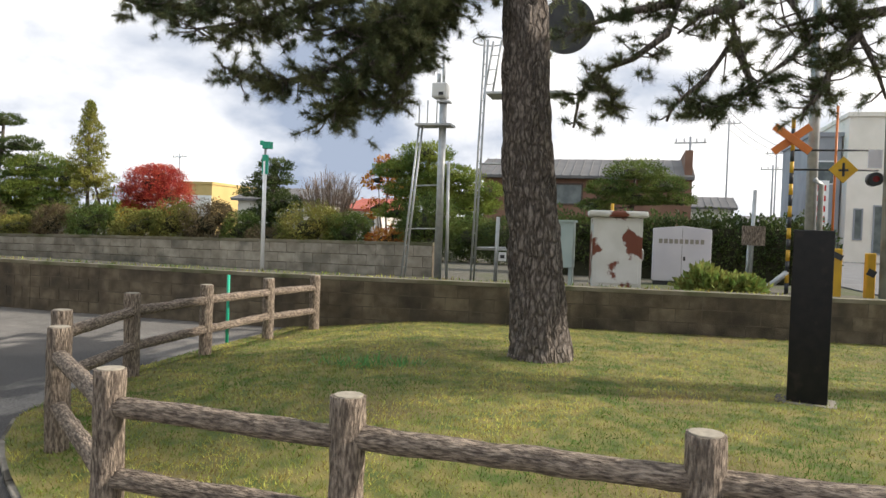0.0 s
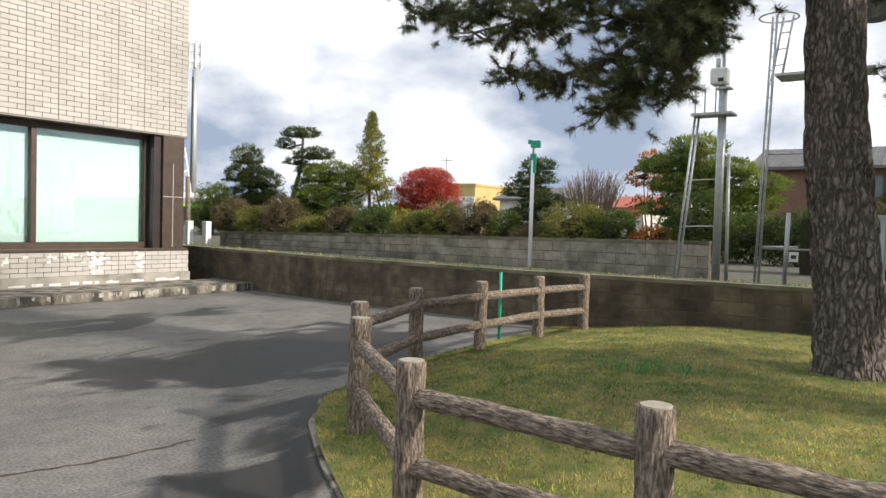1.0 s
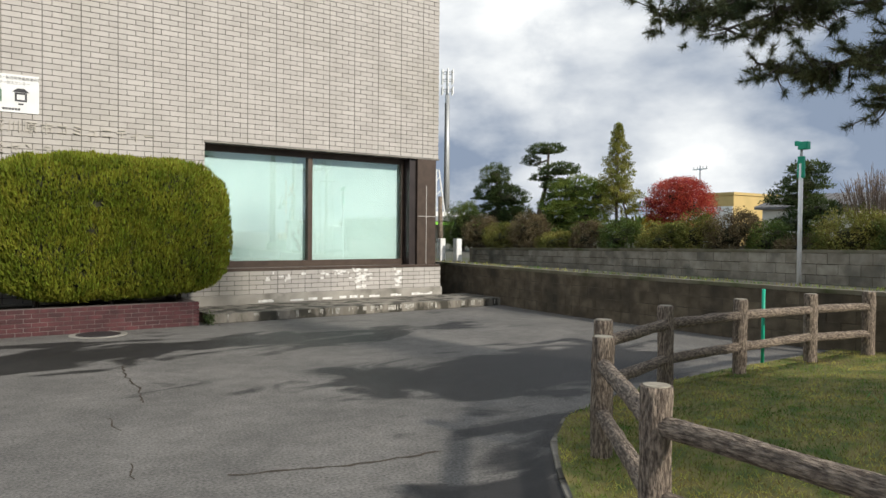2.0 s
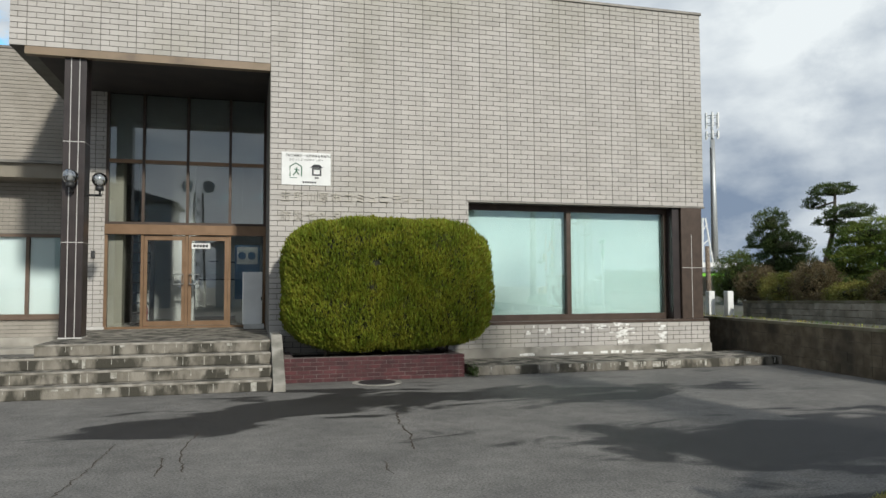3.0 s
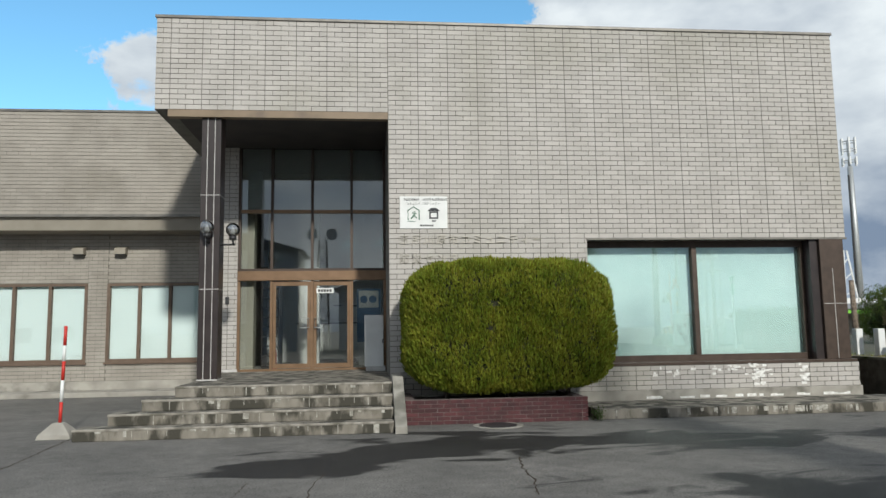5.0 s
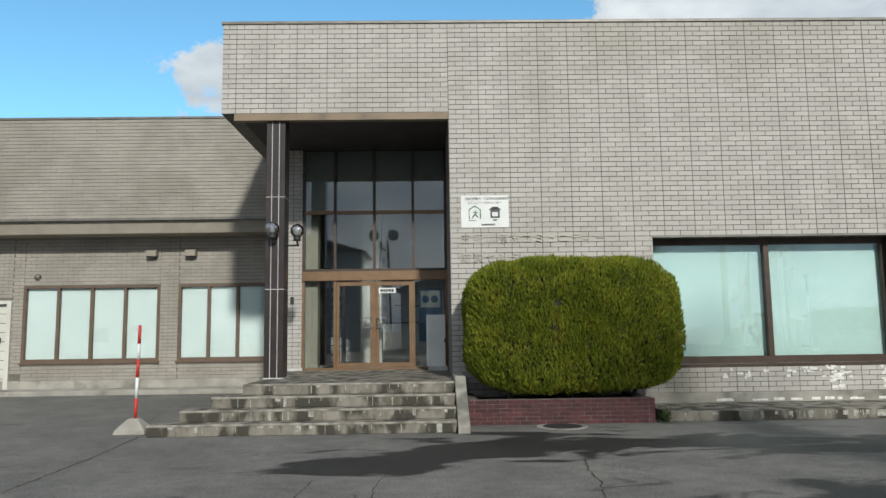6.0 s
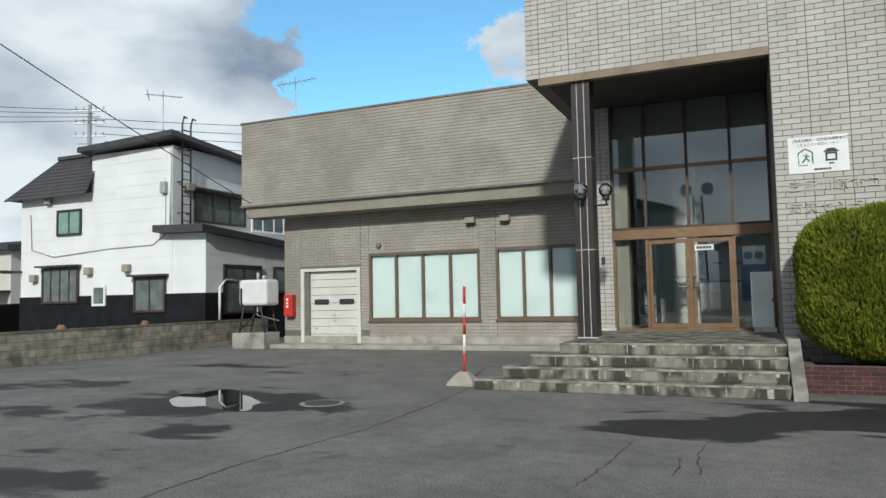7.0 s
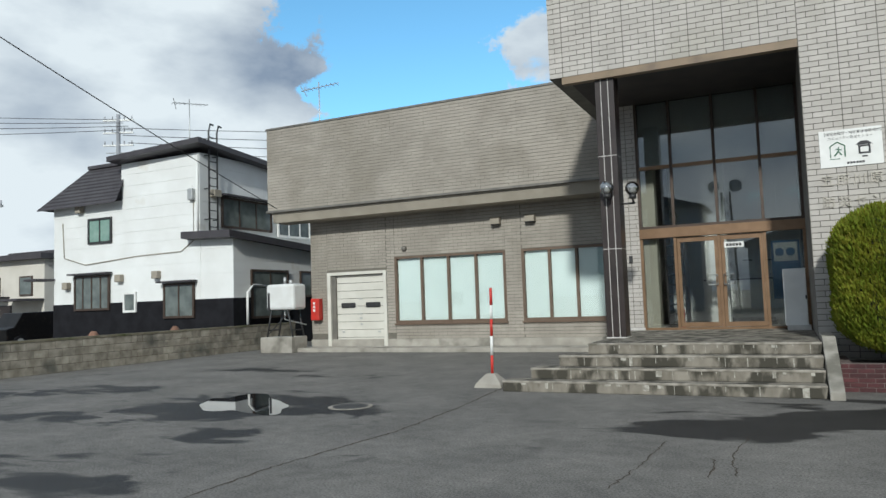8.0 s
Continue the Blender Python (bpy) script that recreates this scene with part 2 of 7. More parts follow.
M["bark"] = bark_mat()
M["log"] = mat("log_bark", (0.085, 0.063, 0.048), (0.40, 0.32, 0.245), 75, 0.92, 1.0, 110, stretch=(1, 1, 0.26), stain=(0.13, 0.10, 0.077), stain_scale=45, local=True, detail=10, deep=0.03)
M["cut"] = mat("log_cut_end", (0.36, 0.32, 0.25), (0.27, 0.24, 0.19), 30, 0.9, 0.3, 60)
M["white"] = mat("white_paint", (0.78, 0.78, 0.76), (0.70, 0.70, 0.68), 3, 0.55, 0.05, 40)
M["blind"] = mat("window_blind", (0.74, 0.83, 0.81), (0.78, 0.86, 0.84), 2, 0.7, 0.02, 20)
M["blind2"] = mat("frosted_blind", (0.68, 0.715, 0.71), (0.72, 0.75, 0.745), 2, 0.7, 0.02, 20)
M["red"] = mat("red_paint", (0.55, 0.03, 0.02), (0.45, 0.03, 0.02), 4, 0.5, 0.05)
M["green"] = mat("green_reflector", (0.01, 0.42, 0.26), (0.01, 0.36, 0.22), 4, 0.45, 0.02)
M["steel"] = mat("galvanised_steel", (0.42, 0.43, 0.43), (0.52, 0.53, 0.52), 10, 0.5, 0.1, 60, metal=0.6)
M["darksteel"] = mat("dark_steel", (0.035, 0.035, 0.037), (0.05, 0.05, 0.05), 6, 0.5, 0.1, 60, metal=0.3)
M["granite"] = mat("black_granite", (0.006, 0.006, 0.007), (0.011, 0.010, 0.010), 12, 0.30, 0.04, 90, stain=(0.03, 0.024, 0.02), stain_scale=5, stain_at=(0.6, 0.75), spec=0.25)
M["glass"] = glass_mat("window_glass", (0.86, 0.95, 0.94), 0.01, 0.12)
M["glass_entry"] = glass_mat("entry_glass", (0.80, 0.83, 0.82), 0.01, 0.10)
M["glass_wing"] = glass_mat("wing_glass", (0.93, 0.98, 0.97), 0.01, 0.02)
M["globe_clear"] = glass_mat("globe_glass", (0.85, 0.86, 0.86), 0.03, 0.40)


# ---- mesh helpers ----
def box(bm, x0, x1, y0, y1, z0, z1):
    v = [bm.verts.new(p) for p in ((x0, y0, z0), (x1, y0, z0), (x1, y1, z0), (x0, y1, z0), (x0, y0, z1), (x1, y0, z1), (x1, y1, z1), (x0, y1, z1))]
    for f in ((3, 2, 1, 0), (4, 5, 6, 7), (0, 1, 5, 4), (1, 2, 6, 5), (2, 3, 7, 6), (3, 0, 4, 7)):
        bm.faces.new([v[i] for i in f])
    return bm


def tube(bm, pts, radii, seg=10, caps=True):
    """A round bar through the points, with its radius at each."""
    pts = [Vector(p) for p in pts]
    rings = []
    up = Vector((0, 0, 1))
    for i, p in enumerate(pts):
        d = (pts[min(i + 1, len(pts) - 1)] - pts[max(i - 1, 0)]).normalized()
        a = d.cross(up if abs(d.z) < 0.95 else Vector((1, 0, 0))).normalized()
        b = d.cross(a)
        r = radii[i] if isinstance(radii, (list, tuple)) else radii
        rings.append([bm.verts.new(p + (a * math.cos(2 * math.pi * k / seg) + b * math.sin(2 * math.pi * k / seg)) * r) for k in range(seg)])
    for s, t in zip(rings, rings[1:]):
        for k in range(seg):
            f = bm.faces.new((s[k], s[(k + 1) % seg], t[(k + 1) % seg], t[k]))
            f.smooth = seg > 6
    if caps:
        bm.faces.new(rings[0][::-1]); bm.faces.new(rings[-1])
    return bm


def prism(bm, outline, z0, z1):
    """An upright solid on an outline of (x, y)."""
    lo = [bm.verts.new((x, y, z0)) for x, y in outline]
    hi = [bm.verts.new((x, y, z1)) for x, y in outline]
    n = len(lo)
    bm.faces.new(lo[::-1]); bm.faces.new(hi)
    for i in range(n):
        bm.faces.new((lo[i], lo[(i + 1) % n], hi[(i + 1) % n], hi[i]))
    return bm


def finish(bm, bevel=0.0):
    bmesh.ops.recalc_face_normals(bm, faces=bm.faces)
    if bevel:
        bmesh.ops.bevel(bm, geom=list(bm.edges), offset=bevel, segments=2, affect="EDGES", profile=0.5)
    return bm


def mesh_of(name, bm, material, bevel=0.0):
    finish(bm, bevel)
    me = bpy.data.meshes.new(name)
    bm.to_mesh(me)
    bm.free()
    me.materials.append(material)
    return me


def part(name, bm, material, parent, label="", bevel=0.0, kind=""):
    ob = new(name, mesh_of(name, bm, material, bevel))
    ob.parent = parent
    return tagged(ob, label=label, kind=kind)


def solid(name, bm, material, label, category, kind="", bevel=0.0, group=""):
    return tagged(new(name, mesh_of(name, bm, material, bevel)), label, category, group, kind)


def thing(name, loc, label, category, group="", kind="", rz=0.0):
    ob = new(name)
    ob.empty_display_size = 0.2
    ob.matrix_basis = pose(*loc, 0, 0, rz)
    return tagged(ob, label, category, group, kind)


def bx(*dims):
    return box(bmesh.new(), *dims)


def tb(pts, radii, seg=10):
    return tube(bmesh.new(), pts, radii, seg)


def shared(name, me, parent, m, material=None):
    ob = new(name, me)
    ob.parent = parent
    ob.matrix_basis = m
    return ob


def soup(name, verts, faces, material):
    me = bpy.data.meshes.new(name)
    me.from_pydata(verts, [], faces)
    me.materials.append(material)
    return me


def boxes_soup(name, rows, material):
    """Many small blocks in one mesh: rows of x0, x1, y0, y1, z0, z1."""
    verts, faces = [], []
    for x0, x1, y0, y1, z0, z1 in rows:
        b = len(verts)
        verts += [(x0, y0, z0), (x1, y0, z0), (x1, y1, z0), (x0, y1, z0), (x0, y0, z1), (x1, y0, z1), (x1, y1, z1), (x0, y1, z1)]
        faces += [tuple(b + i for i in f) for f in ((3, 2, 1, 0), (4, 5, 6, 7), (0, 1, 5, 4), (1, 2, 6, 5), (2, 3, 7, 6), (3, 0, 4, 7))]
    return soup(name, verts, faces, material)


# ---- ground ----
def ground_material():
    """Wet, patched asphalt: dry grey grain, darker damp patches, repair joints, all with shapes of their own."""
    m = mat("asphalt", (0.134, 0.127, 0.117), (0.178, 0.168, 0.154), 0.9, 0.85, 0.5, 160, detail=8, spec=0.3)
    nt = m.node_tree
    N, K = nt.nodes.new, nt.links.new
    b = nt.nodes["Principled BSDF"]
    geo = N("ShaderNodeNewGeometry")
    fine = N("ShaderNodeTexNoise"); fine.inputs["Scale"].default_value, fine.inputs["Detail"].default_value = 45, 7
    K(geo.outputs["Position"], fine.inputs["Vector"])
    src = b.inputs["Base Color"].links[0].from_socket
    mul = N("ShaderNodeMix"); mul.data_type, mul.blend_type = "RGBA", "MULTIPLY"
    mul.inputs["Factor"].default_value = 0.75
    fr = N("ShaderNodeValToRGB"); fr.color_ramp.elements[0].position, fr.color_ramp.elements[1].position = 0.33, 0.67
    fr.color_ramp.elements[0].color, fr.color_ramp.elements[1].color = (0.5, 0.5, 0.5, 1), (1.5, 1.5, 1.5, 1)
    K(fine.outputs["Fac"], fr.inputs[0]); K(src, mul.inputs["A"]); K(fr.outputs["Color"], mul.inputs["B"])
    mid = N("ShaderNodeTexNoise"); mid.inputs["Scale"].default_value, mid.inputs["Detail"].default_value = 5, 8
    mm = N("ShaderNodeMapping"); mm.inputs["Scale"].default_value = (1, 1, 1)
    K(geo.outputs["Position"], mm.inputs["Vector"]); K(mm.outputs[0], mid.inputs["Vector"])
    mra = N("ShaderNodeMapRange"); mra.inputs["From Min"].default_value, mra.inputs["From Max"].default_value = 0.35, 0.65
    mra.inputs["To Min"].default_value, mra.inputs["To Max"].default_value = 0.88, 1.11
    K(mid.outputs["Fac"], mra.inputs["Value"])
    mul2 = N("ShaderNodeVectorMath"); mul2.operation = "SCALE"
    K(mul.outputs["Result"], mul2.inputs[0]); K(mra.outputs[0], mul2.inputs["Scale"])
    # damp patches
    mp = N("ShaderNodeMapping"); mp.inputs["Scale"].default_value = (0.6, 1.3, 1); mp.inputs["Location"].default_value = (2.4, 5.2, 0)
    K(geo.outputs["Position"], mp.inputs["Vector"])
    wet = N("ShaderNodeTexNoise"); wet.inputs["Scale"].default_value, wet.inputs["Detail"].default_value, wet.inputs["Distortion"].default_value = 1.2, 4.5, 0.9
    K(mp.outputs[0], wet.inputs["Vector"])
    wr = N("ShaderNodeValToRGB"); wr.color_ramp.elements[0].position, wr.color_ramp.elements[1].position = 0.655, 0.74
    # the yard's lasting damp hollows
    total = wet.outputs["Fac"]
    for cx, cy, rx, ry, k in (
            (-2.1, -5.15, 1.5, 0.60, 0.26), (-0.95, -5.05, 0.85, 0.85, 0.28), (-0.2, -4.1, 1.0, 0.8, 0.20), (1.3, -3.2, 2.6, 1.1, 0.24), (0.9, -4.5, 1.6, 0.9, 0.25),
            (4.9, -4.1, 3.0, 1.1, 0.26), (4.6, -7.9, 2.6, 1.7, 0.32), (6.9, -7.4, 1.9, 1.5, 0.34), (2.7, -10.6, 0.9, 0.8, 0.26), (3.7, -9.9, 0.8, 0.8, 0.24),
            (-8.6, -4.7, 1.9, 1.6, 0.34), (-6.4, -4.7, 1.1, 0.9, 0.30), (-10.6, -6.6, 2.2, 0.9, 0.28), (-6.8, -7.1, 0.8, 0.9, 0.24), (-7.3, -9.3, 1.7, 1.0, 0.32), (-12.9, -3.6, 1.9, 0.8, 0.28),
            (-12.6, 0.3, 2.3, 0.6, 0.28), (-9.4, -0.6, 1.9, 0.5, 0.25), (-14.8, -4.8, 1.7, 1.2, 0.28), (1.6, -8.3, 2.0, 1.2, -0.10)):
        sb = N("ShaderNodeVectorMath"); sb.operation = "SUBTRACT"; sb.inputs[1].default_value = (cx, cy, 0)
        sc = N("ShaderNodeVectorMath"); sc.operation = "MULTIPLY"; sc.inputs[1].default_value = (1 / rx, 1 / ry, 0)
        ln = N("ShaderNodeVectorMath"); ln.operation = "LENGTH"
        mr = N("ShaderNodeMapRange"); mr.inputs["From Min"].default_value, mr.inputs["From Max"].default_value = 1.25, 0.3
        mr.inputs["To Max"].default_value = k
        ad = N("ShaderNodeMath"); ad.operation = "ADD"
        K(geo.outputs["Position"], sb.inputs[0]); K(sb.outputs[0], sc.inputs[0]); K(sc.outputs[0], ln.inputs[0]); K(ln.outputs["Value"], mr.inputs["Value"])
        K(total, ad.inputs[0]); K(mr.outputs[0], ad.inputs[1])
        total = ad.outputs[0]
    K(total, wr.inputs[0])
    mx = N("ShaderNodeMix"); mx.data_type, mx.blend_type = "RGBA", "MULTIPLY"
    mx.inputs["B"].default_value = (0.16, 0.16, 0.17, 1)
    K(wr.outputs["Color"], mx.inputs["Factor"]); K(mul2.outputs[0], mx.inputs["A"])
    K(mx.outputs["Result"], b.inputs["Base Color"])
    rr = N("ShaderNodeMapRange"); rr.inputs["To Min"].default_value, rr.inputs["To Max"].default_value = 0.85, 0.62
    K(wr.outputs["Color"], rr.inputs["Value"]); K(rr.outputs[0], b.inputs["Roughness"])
    return m


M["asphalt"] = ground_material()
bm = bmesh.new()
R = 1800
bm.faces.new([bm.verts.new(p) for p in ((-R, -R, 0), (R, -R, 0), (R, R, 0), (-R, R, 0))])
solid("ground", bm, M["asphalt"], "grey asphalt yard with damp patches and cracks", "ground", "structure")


# ---- tiled walls ----
PITCH, COURSE, GAP = 0.606, 0.1, 0.013


def tile_rows(x0, x1, z0, z1, origin=0.0, vgap=1.0, running=False):
    """Tiles of a wall: panels of one pitch, each course bonded within its panel. Gives x0, x1, z0, z1, kind."""
    rows = []
    first = math.floor((x0 - origin) / PITCH) - 1
    last = math.ceil((x1 - origin) / PITCH) + 1
    n = round((z1 - z0) / COURSE)
    ch = (z1 - z0) / n
    for k in range(n):
        za, zb = z0 + k * ch + GAP / 2, z0 + (k + 1) * ch - GAP / 2
        for p in range(first, last):
            a = origin + p * PITCH
            cuts = (0, 0.5, 1) if k % 2 == 0 else (0.25, 0.75, 1.25) if running else (0, 0.25, 0.75, 1)
            for u, v in zip(cuts, cuts[1:]):
                s, t = a + u * PITCH + GAP * vgap / 2, a + v * PITCH - GAP * vgap / 2
                if u == 0:
                    s += GAP * 0.05
                if v == 1:
                    t -= GAP * 0.05
                s, t = max(s, x0 + 0.004), min(t, x1 - 0.004)
                if t - s > 0.03:
                    rows.append((s, t, za, zb))
    return rows


def tiled(wall, fields, y, material, loose=None, proud=0.012, vgap=1.0, running=False, single="brick"):
    """Tiles standing proud of a wall that faces -y: single ones inside the stretch 'loose', the others joined."""
    joined, cache = [], {}
    for x0, x1, z0, z1 in fields:
        for s, t, za, zb in tile_rows(x0, x1, z0, z1, 0.0, vgap, running):
            dy = random.uniform(-0.0015, 0.0015)
            if loose and loose[0] < s and t < loose[1] and loose[2] < za and zb < loose[3]:
                key = (round(t - s, 3), round(zb - za, 3))
                if key not in cache:
                    w, h = key
                    cache[key] = mesh_of("brick", bx(0, w, -proud, 0.002, 0, h), M[single])
                shared("brick", cache[key], wall, pose(s, y + dy, za))
            else:
                joined.append((s, t, y - proud + dy, y + 0.002, za, zb))
    ob = new("brick_field", boxes_soup("brick_field", joined, material))
    ob.parent = wall
    tagged(ob, kind="stuff")


def wall_with_holes(bm, x0, x1, z0, z1, y0, y1, holes):
    """A wall between y0 and y1 with rectangular openings (x0, x1, z0, z1) right through it, side by side."""
    x = x0
    for a, b, c, d in sorted(holes):
        if a > x:
            box(bm, x, a, y0, y1, z0, z1)
        if c > z0:
            box(bm, a, b, y0, y1, z0, c)
        if d < z1:
            box(bm, a, b, y0, y1, d, z1)
        x = b
    if x < x1:
        box(bm, x, x1, y0, y1, z0, z1)
    return bm


RX, RZ, LX = 9.55, 7.80, -4.52          # main block: right end, top, left end of the box over the porch
SOF, WTOP, SILL = 5.95, 3.40, 0.86      # porch soffit, big window's head, its sill
WIN_L = 3.99
PORCH = 0.72

# main block: the big window opens it at the corner
bm = bmesh.new()
box(bm, 0.0, WIN_L, 0.0, 0.30, 0.0, WTOP)
box(bm, 0.0, RX, 0.0, 0.30, WTOP, RZ)
wall_front = solid("wall_front", bm, M["mortar"], "grey-beige tiled front wall of the hall", "wall", "structure")
bm = bmesh.new()
box(bm, LX, 0.0, 0.0, 0.30, SOF, RZ)
box(bm, LX, LX + 0.30, 0.30, 5.8, SOF, RZ)
wall_porch_box = solid("wall_porch_box", bm, M["mortar"], "tiled wall box carried over the entrance porch", "wall", "structure")
bm = bmesh.new()
box(bm, RX - 0.3, RX, 0.30, 12, 3.4, RZ)
box(bm, RX - 0.3, RX, 2.6, 12, 0, 3.4)
box(bm, 0, RX, 11.7, 12, 0, RZ)
box(bm, 0, 0.3, 0.30, 12, 0, RZ)
wall_side = solid("wall_side", bm, M["mortar"], "side and rear walls of the hall", "wall", "structure")
solid("wall_low", bx(WIN_L - 0.6, RX + 0.01, -0.11, 0.20, 0.36, SILL - 0.03), M["mortar"], "low tiled wall under the large window", "wall", "structure")
wall_low = bpy.data.objects["wall_low"]
solid("roof_slab", bx(LX + 0.3, RX - 0.3, 0.3, 11.7, 7.2, 7.4), M["concrete"], "flat concrete roof slab", "roof", "structure")
solid("ceiling_hall", bx(0.3, RX - 0.3, 0.3, 11.7, 3.55, 3.7), M["white"], "white ceiling behind the large window", "ceiling", "structure")
solid("trim_parapet", bx(LX - 0.03, RX + 0.03, -0.04, 0.36, RZ, RZ + 0.06), M["cap"], "dull metal cap along the parapet", "trim", "structure", 0.008)
solid("trim_soffit_band", bx(LX + 0.25, -0.004, -0.006, 0.16, SOF - 0.14, SOF), M["soffit_band"], "brown-beige band along the soffit edge", "trim", "structure")
solid("trim_window_head", bx(WIN_L - 0.02, RX + 0.02, -0.025, 0.3, WTOP - 0.035, WTOP), M["cap"], "thin metal drip edge over the large window", "trim", "structure")
solid("trim_base", bx(0.02, RX + 0.03, -0.16, 0.2, 0.0, 0.36), M["concrete"], "pale concrete base under the low wall", "trim", "structure", 0.01)
solid("pavement_strip", bx(3.6, RX + 0.75, -1.55, -0.16, 0.0, 0.17), M["step"], "weathered concrete strip along the base", "pavement", "structure", 0.012)
solid("ceiling_porch", bx(LX + 0.3, 0.0, 0.31, 5.75, SOF, SOF + 0.15), M["soffit"], "dark brown porch soffit", "ceiling", "structure")

tiled(wall_front, [(0.0, WIN_L, 0.9, WTOP), (0.0, RX, WTOP, RZ), (0.0, WIN_L, 0.36, 0.9)], 0.0, M["brick_stuff"], (0.0, 2.9, 3.45, 5.35))
tiled(wall_porch_box, [(LX, 0.0, SOF, RZ)], 0.0, M["brick_stuff"], (LX + 0.2, 0.05, SOF - 0.1, RZ + 0.1))
tiled(wall_low, [(WIN_L - 0.6, RX + 0.01, 0.36, SILL - 0.03)], -0.11, M["brick_stuff"], (6.4, RX, 0.3, 0.9))


# lime blooms on the low wall and along the strip's edge
M["bloom"] = mat("lime_bloom", (0.82, 0.81, 0.78), (0.62, 0.60, 0.56), 14, 0.9, 0.3, 60)
bloom = thing("trim_bloom", (0, 0, 0), "white lime blooms on the low wall", "stain", kind="structure")
for cx, cz, n_, sx, sz in ((7.35, 0.62, 34, 0.12, 0.12), (8.3, 0.60, 16, 0.04, 0.14), (5.4, 0.62, 6, 0.2, 0.1), (6.3, 0.72, 8, 0.3, 0.05), (7.0, 0.76, 10, 0.25, 0.03)):
    for _ in range(n_):
        u, v_ = cx + random.gauss(0, sx), min(0.79, max(0.40, cz + random.gauss(0, sz)))
        w_, h_ = random.uniform(0.03, 0.12), random.uniform(0.02, 0.06)
        part("bloom", bx(u, u + w_, -0.1275 - random.uniform(0, 0.003), -0.10, v_, v_ + h_), M["bloom"], bloom)
for _ in range(46):
    u = random.uniform(3.8, 10.1)
    w_, h_ = random.choice((0.01, 0.02, 0.05, 0.09)), random.uniform(0.04, 0.12)
    part("streak", bx(u, u + w_, -1.554 - random.uniform(0, 0.004), -1.54, 0.153 - h_, 0.153 - random.uniform(0, 0.003)), M["lime"], bloom)
for _ in range(26):
    u = random.uniform(5.0, 9.4)
    w_, h_ = random.uniform(0.05, 0.2), random.uniform(0.02, 0.06)
    part("bloom", bx(u, u + w_, -0.1635 - random.uniform(0, 0.004), -0.15, 0.193, 0.193 + h_), M["bloom"], bloom)


# ---- the large corner window ----
def big_window():
    w = thing("window_1", (0, 0, 0), "large bronze-framed window with pale closed blinds", "window", kind="structure")
    yf = 0.28
    part("window_sill", bx(WIN_L, RX, -0.10, 0.32, SILL - 0.03, SILL + 0.03), M["brown"], w, bevel=0.006)
    frame_bm = bmesh.new()
    box(frame_bm, WIN_L, RX - 0.65, yf, yf + 0.12, SILL + 0.03, SILL + 0.16)
    box(frame_bm, WIN_L, RX - 0.65, yf, yf + 0.12, WTOP - 0.16, WTOP - 0.035)
    box(frame_bm, WIN_L, WIN_L + 0.06, yf, yf + 0.12, SILL + 0.16, WTOP - 0.16)
    box(frame_bm, 6.30, 6.40, yf - 0.02, yf + 0.12, SILL + 0.16, WTOP - 0.16)
    box(frame_bm, 8.70, 8.77, yf, yf + 0.12, SILL + 0.16, WTOP - 0.16)
    part("window_frame", frame_bm, M["brown"], w)
    for a, b in ((WIN_L + 0.06, 6.30), (6.40, 8.70)):
        p = part("pane", bx(a, b, yf + 0.05, yf + 0.058, SILL + 0.16, WTOP - 0.16), M["glass"], w)
        p.visible_shadow = False
        part("blind", bx(a - 0.05, b + 0.05, yf + 0.16, yf + 0.165, SILL + 0.1, WTOP - 0.12), M["blind"], w, "pale blue-white blind")
    part("jamb", bx(8.77, 8.95, 0.05, 0.40, SILL + 0.03, WTOP - 0.035), M["dark"], w)
    part("corner_post", bx(8.95, RX - 0.07, -0.02, 0.6, SILL + 0.03, WTOP - 0.035), M["brown"], w, "brown metal corner post", 0.01)
    part("joint", bx(9.20, 9.21, -0.024, 0.0, SILL + 0.05, 2.75), M["joint_white"], w)
    part("joint", bx(8.96, RX - 0.08, -0.024, 0.0, 2.02, 2.03), M["joint_white"], w)


big_window()


# ---- porch, steps, column ----
def steps():
    s = thing("entrance_steps", (0, 0, 0), "weathered grey concrete entrance steps with lime streaks", "steps", kind="structure")
    left = (-4.87, -4.48, -4.08, -3.65)
    for k in range(4):
        y = -2.45 + 0.36 * k
        x = left[k]
        part("step", bx(x, 0.0, y, (3.0 if k == 3 else y + 0.42), 0.18 * k, 0.18 * (k + 1)), M["step"], s, bevel=0.012)
        part("nosing", bx(x - 0.008, 0.0, y - 0.008, y + 0.06, 0.18 * (k + 1) - 0.035, 0.18 * (k + 1) + 0.003), M["worn"], s, "paler worn nosing", 0.012)
        cells = 17
        for i in range(cells):
            u = x + 0.3 + (0.0 - x - 0.4) * (i + random.uniform(0, 0.8)) / cells
            w, h = random.choice((0.006, 0.01, 0.016, 0.05, 0.09)), random.choice((0.03, 0.05, 0.09, 0.14))
            part("streak", bx(u, u + w, y - 0.003, y + 0.004, 0.18 * k + 0.148 - h, 0.18 * k + 0.148), M["lime"], s)
    bm = bmesh.new()
    lo = [bm.verts.new((0.01, y, z)) for y, z in ((-2.62, 0), (-2.62, 0.12), (-1.2, 0.80), (0.0, 0.80), (0.0, 0))]
    hi = [bm.verts.new((0.20, v.co.y, v.co.z)) for v in lo]
    bm.faces.new(lo[::-1]); bm.faces.new(hi)
    for i in range(5):
        bm.faces.new((lo[i], lo[(i + 1) % 5], hi[(i + 1) % 5], hi[i]))
    part("cheek_wall", bm, M["concrete"], s, "sloping concrete cheek wall", 0.012)


steps()


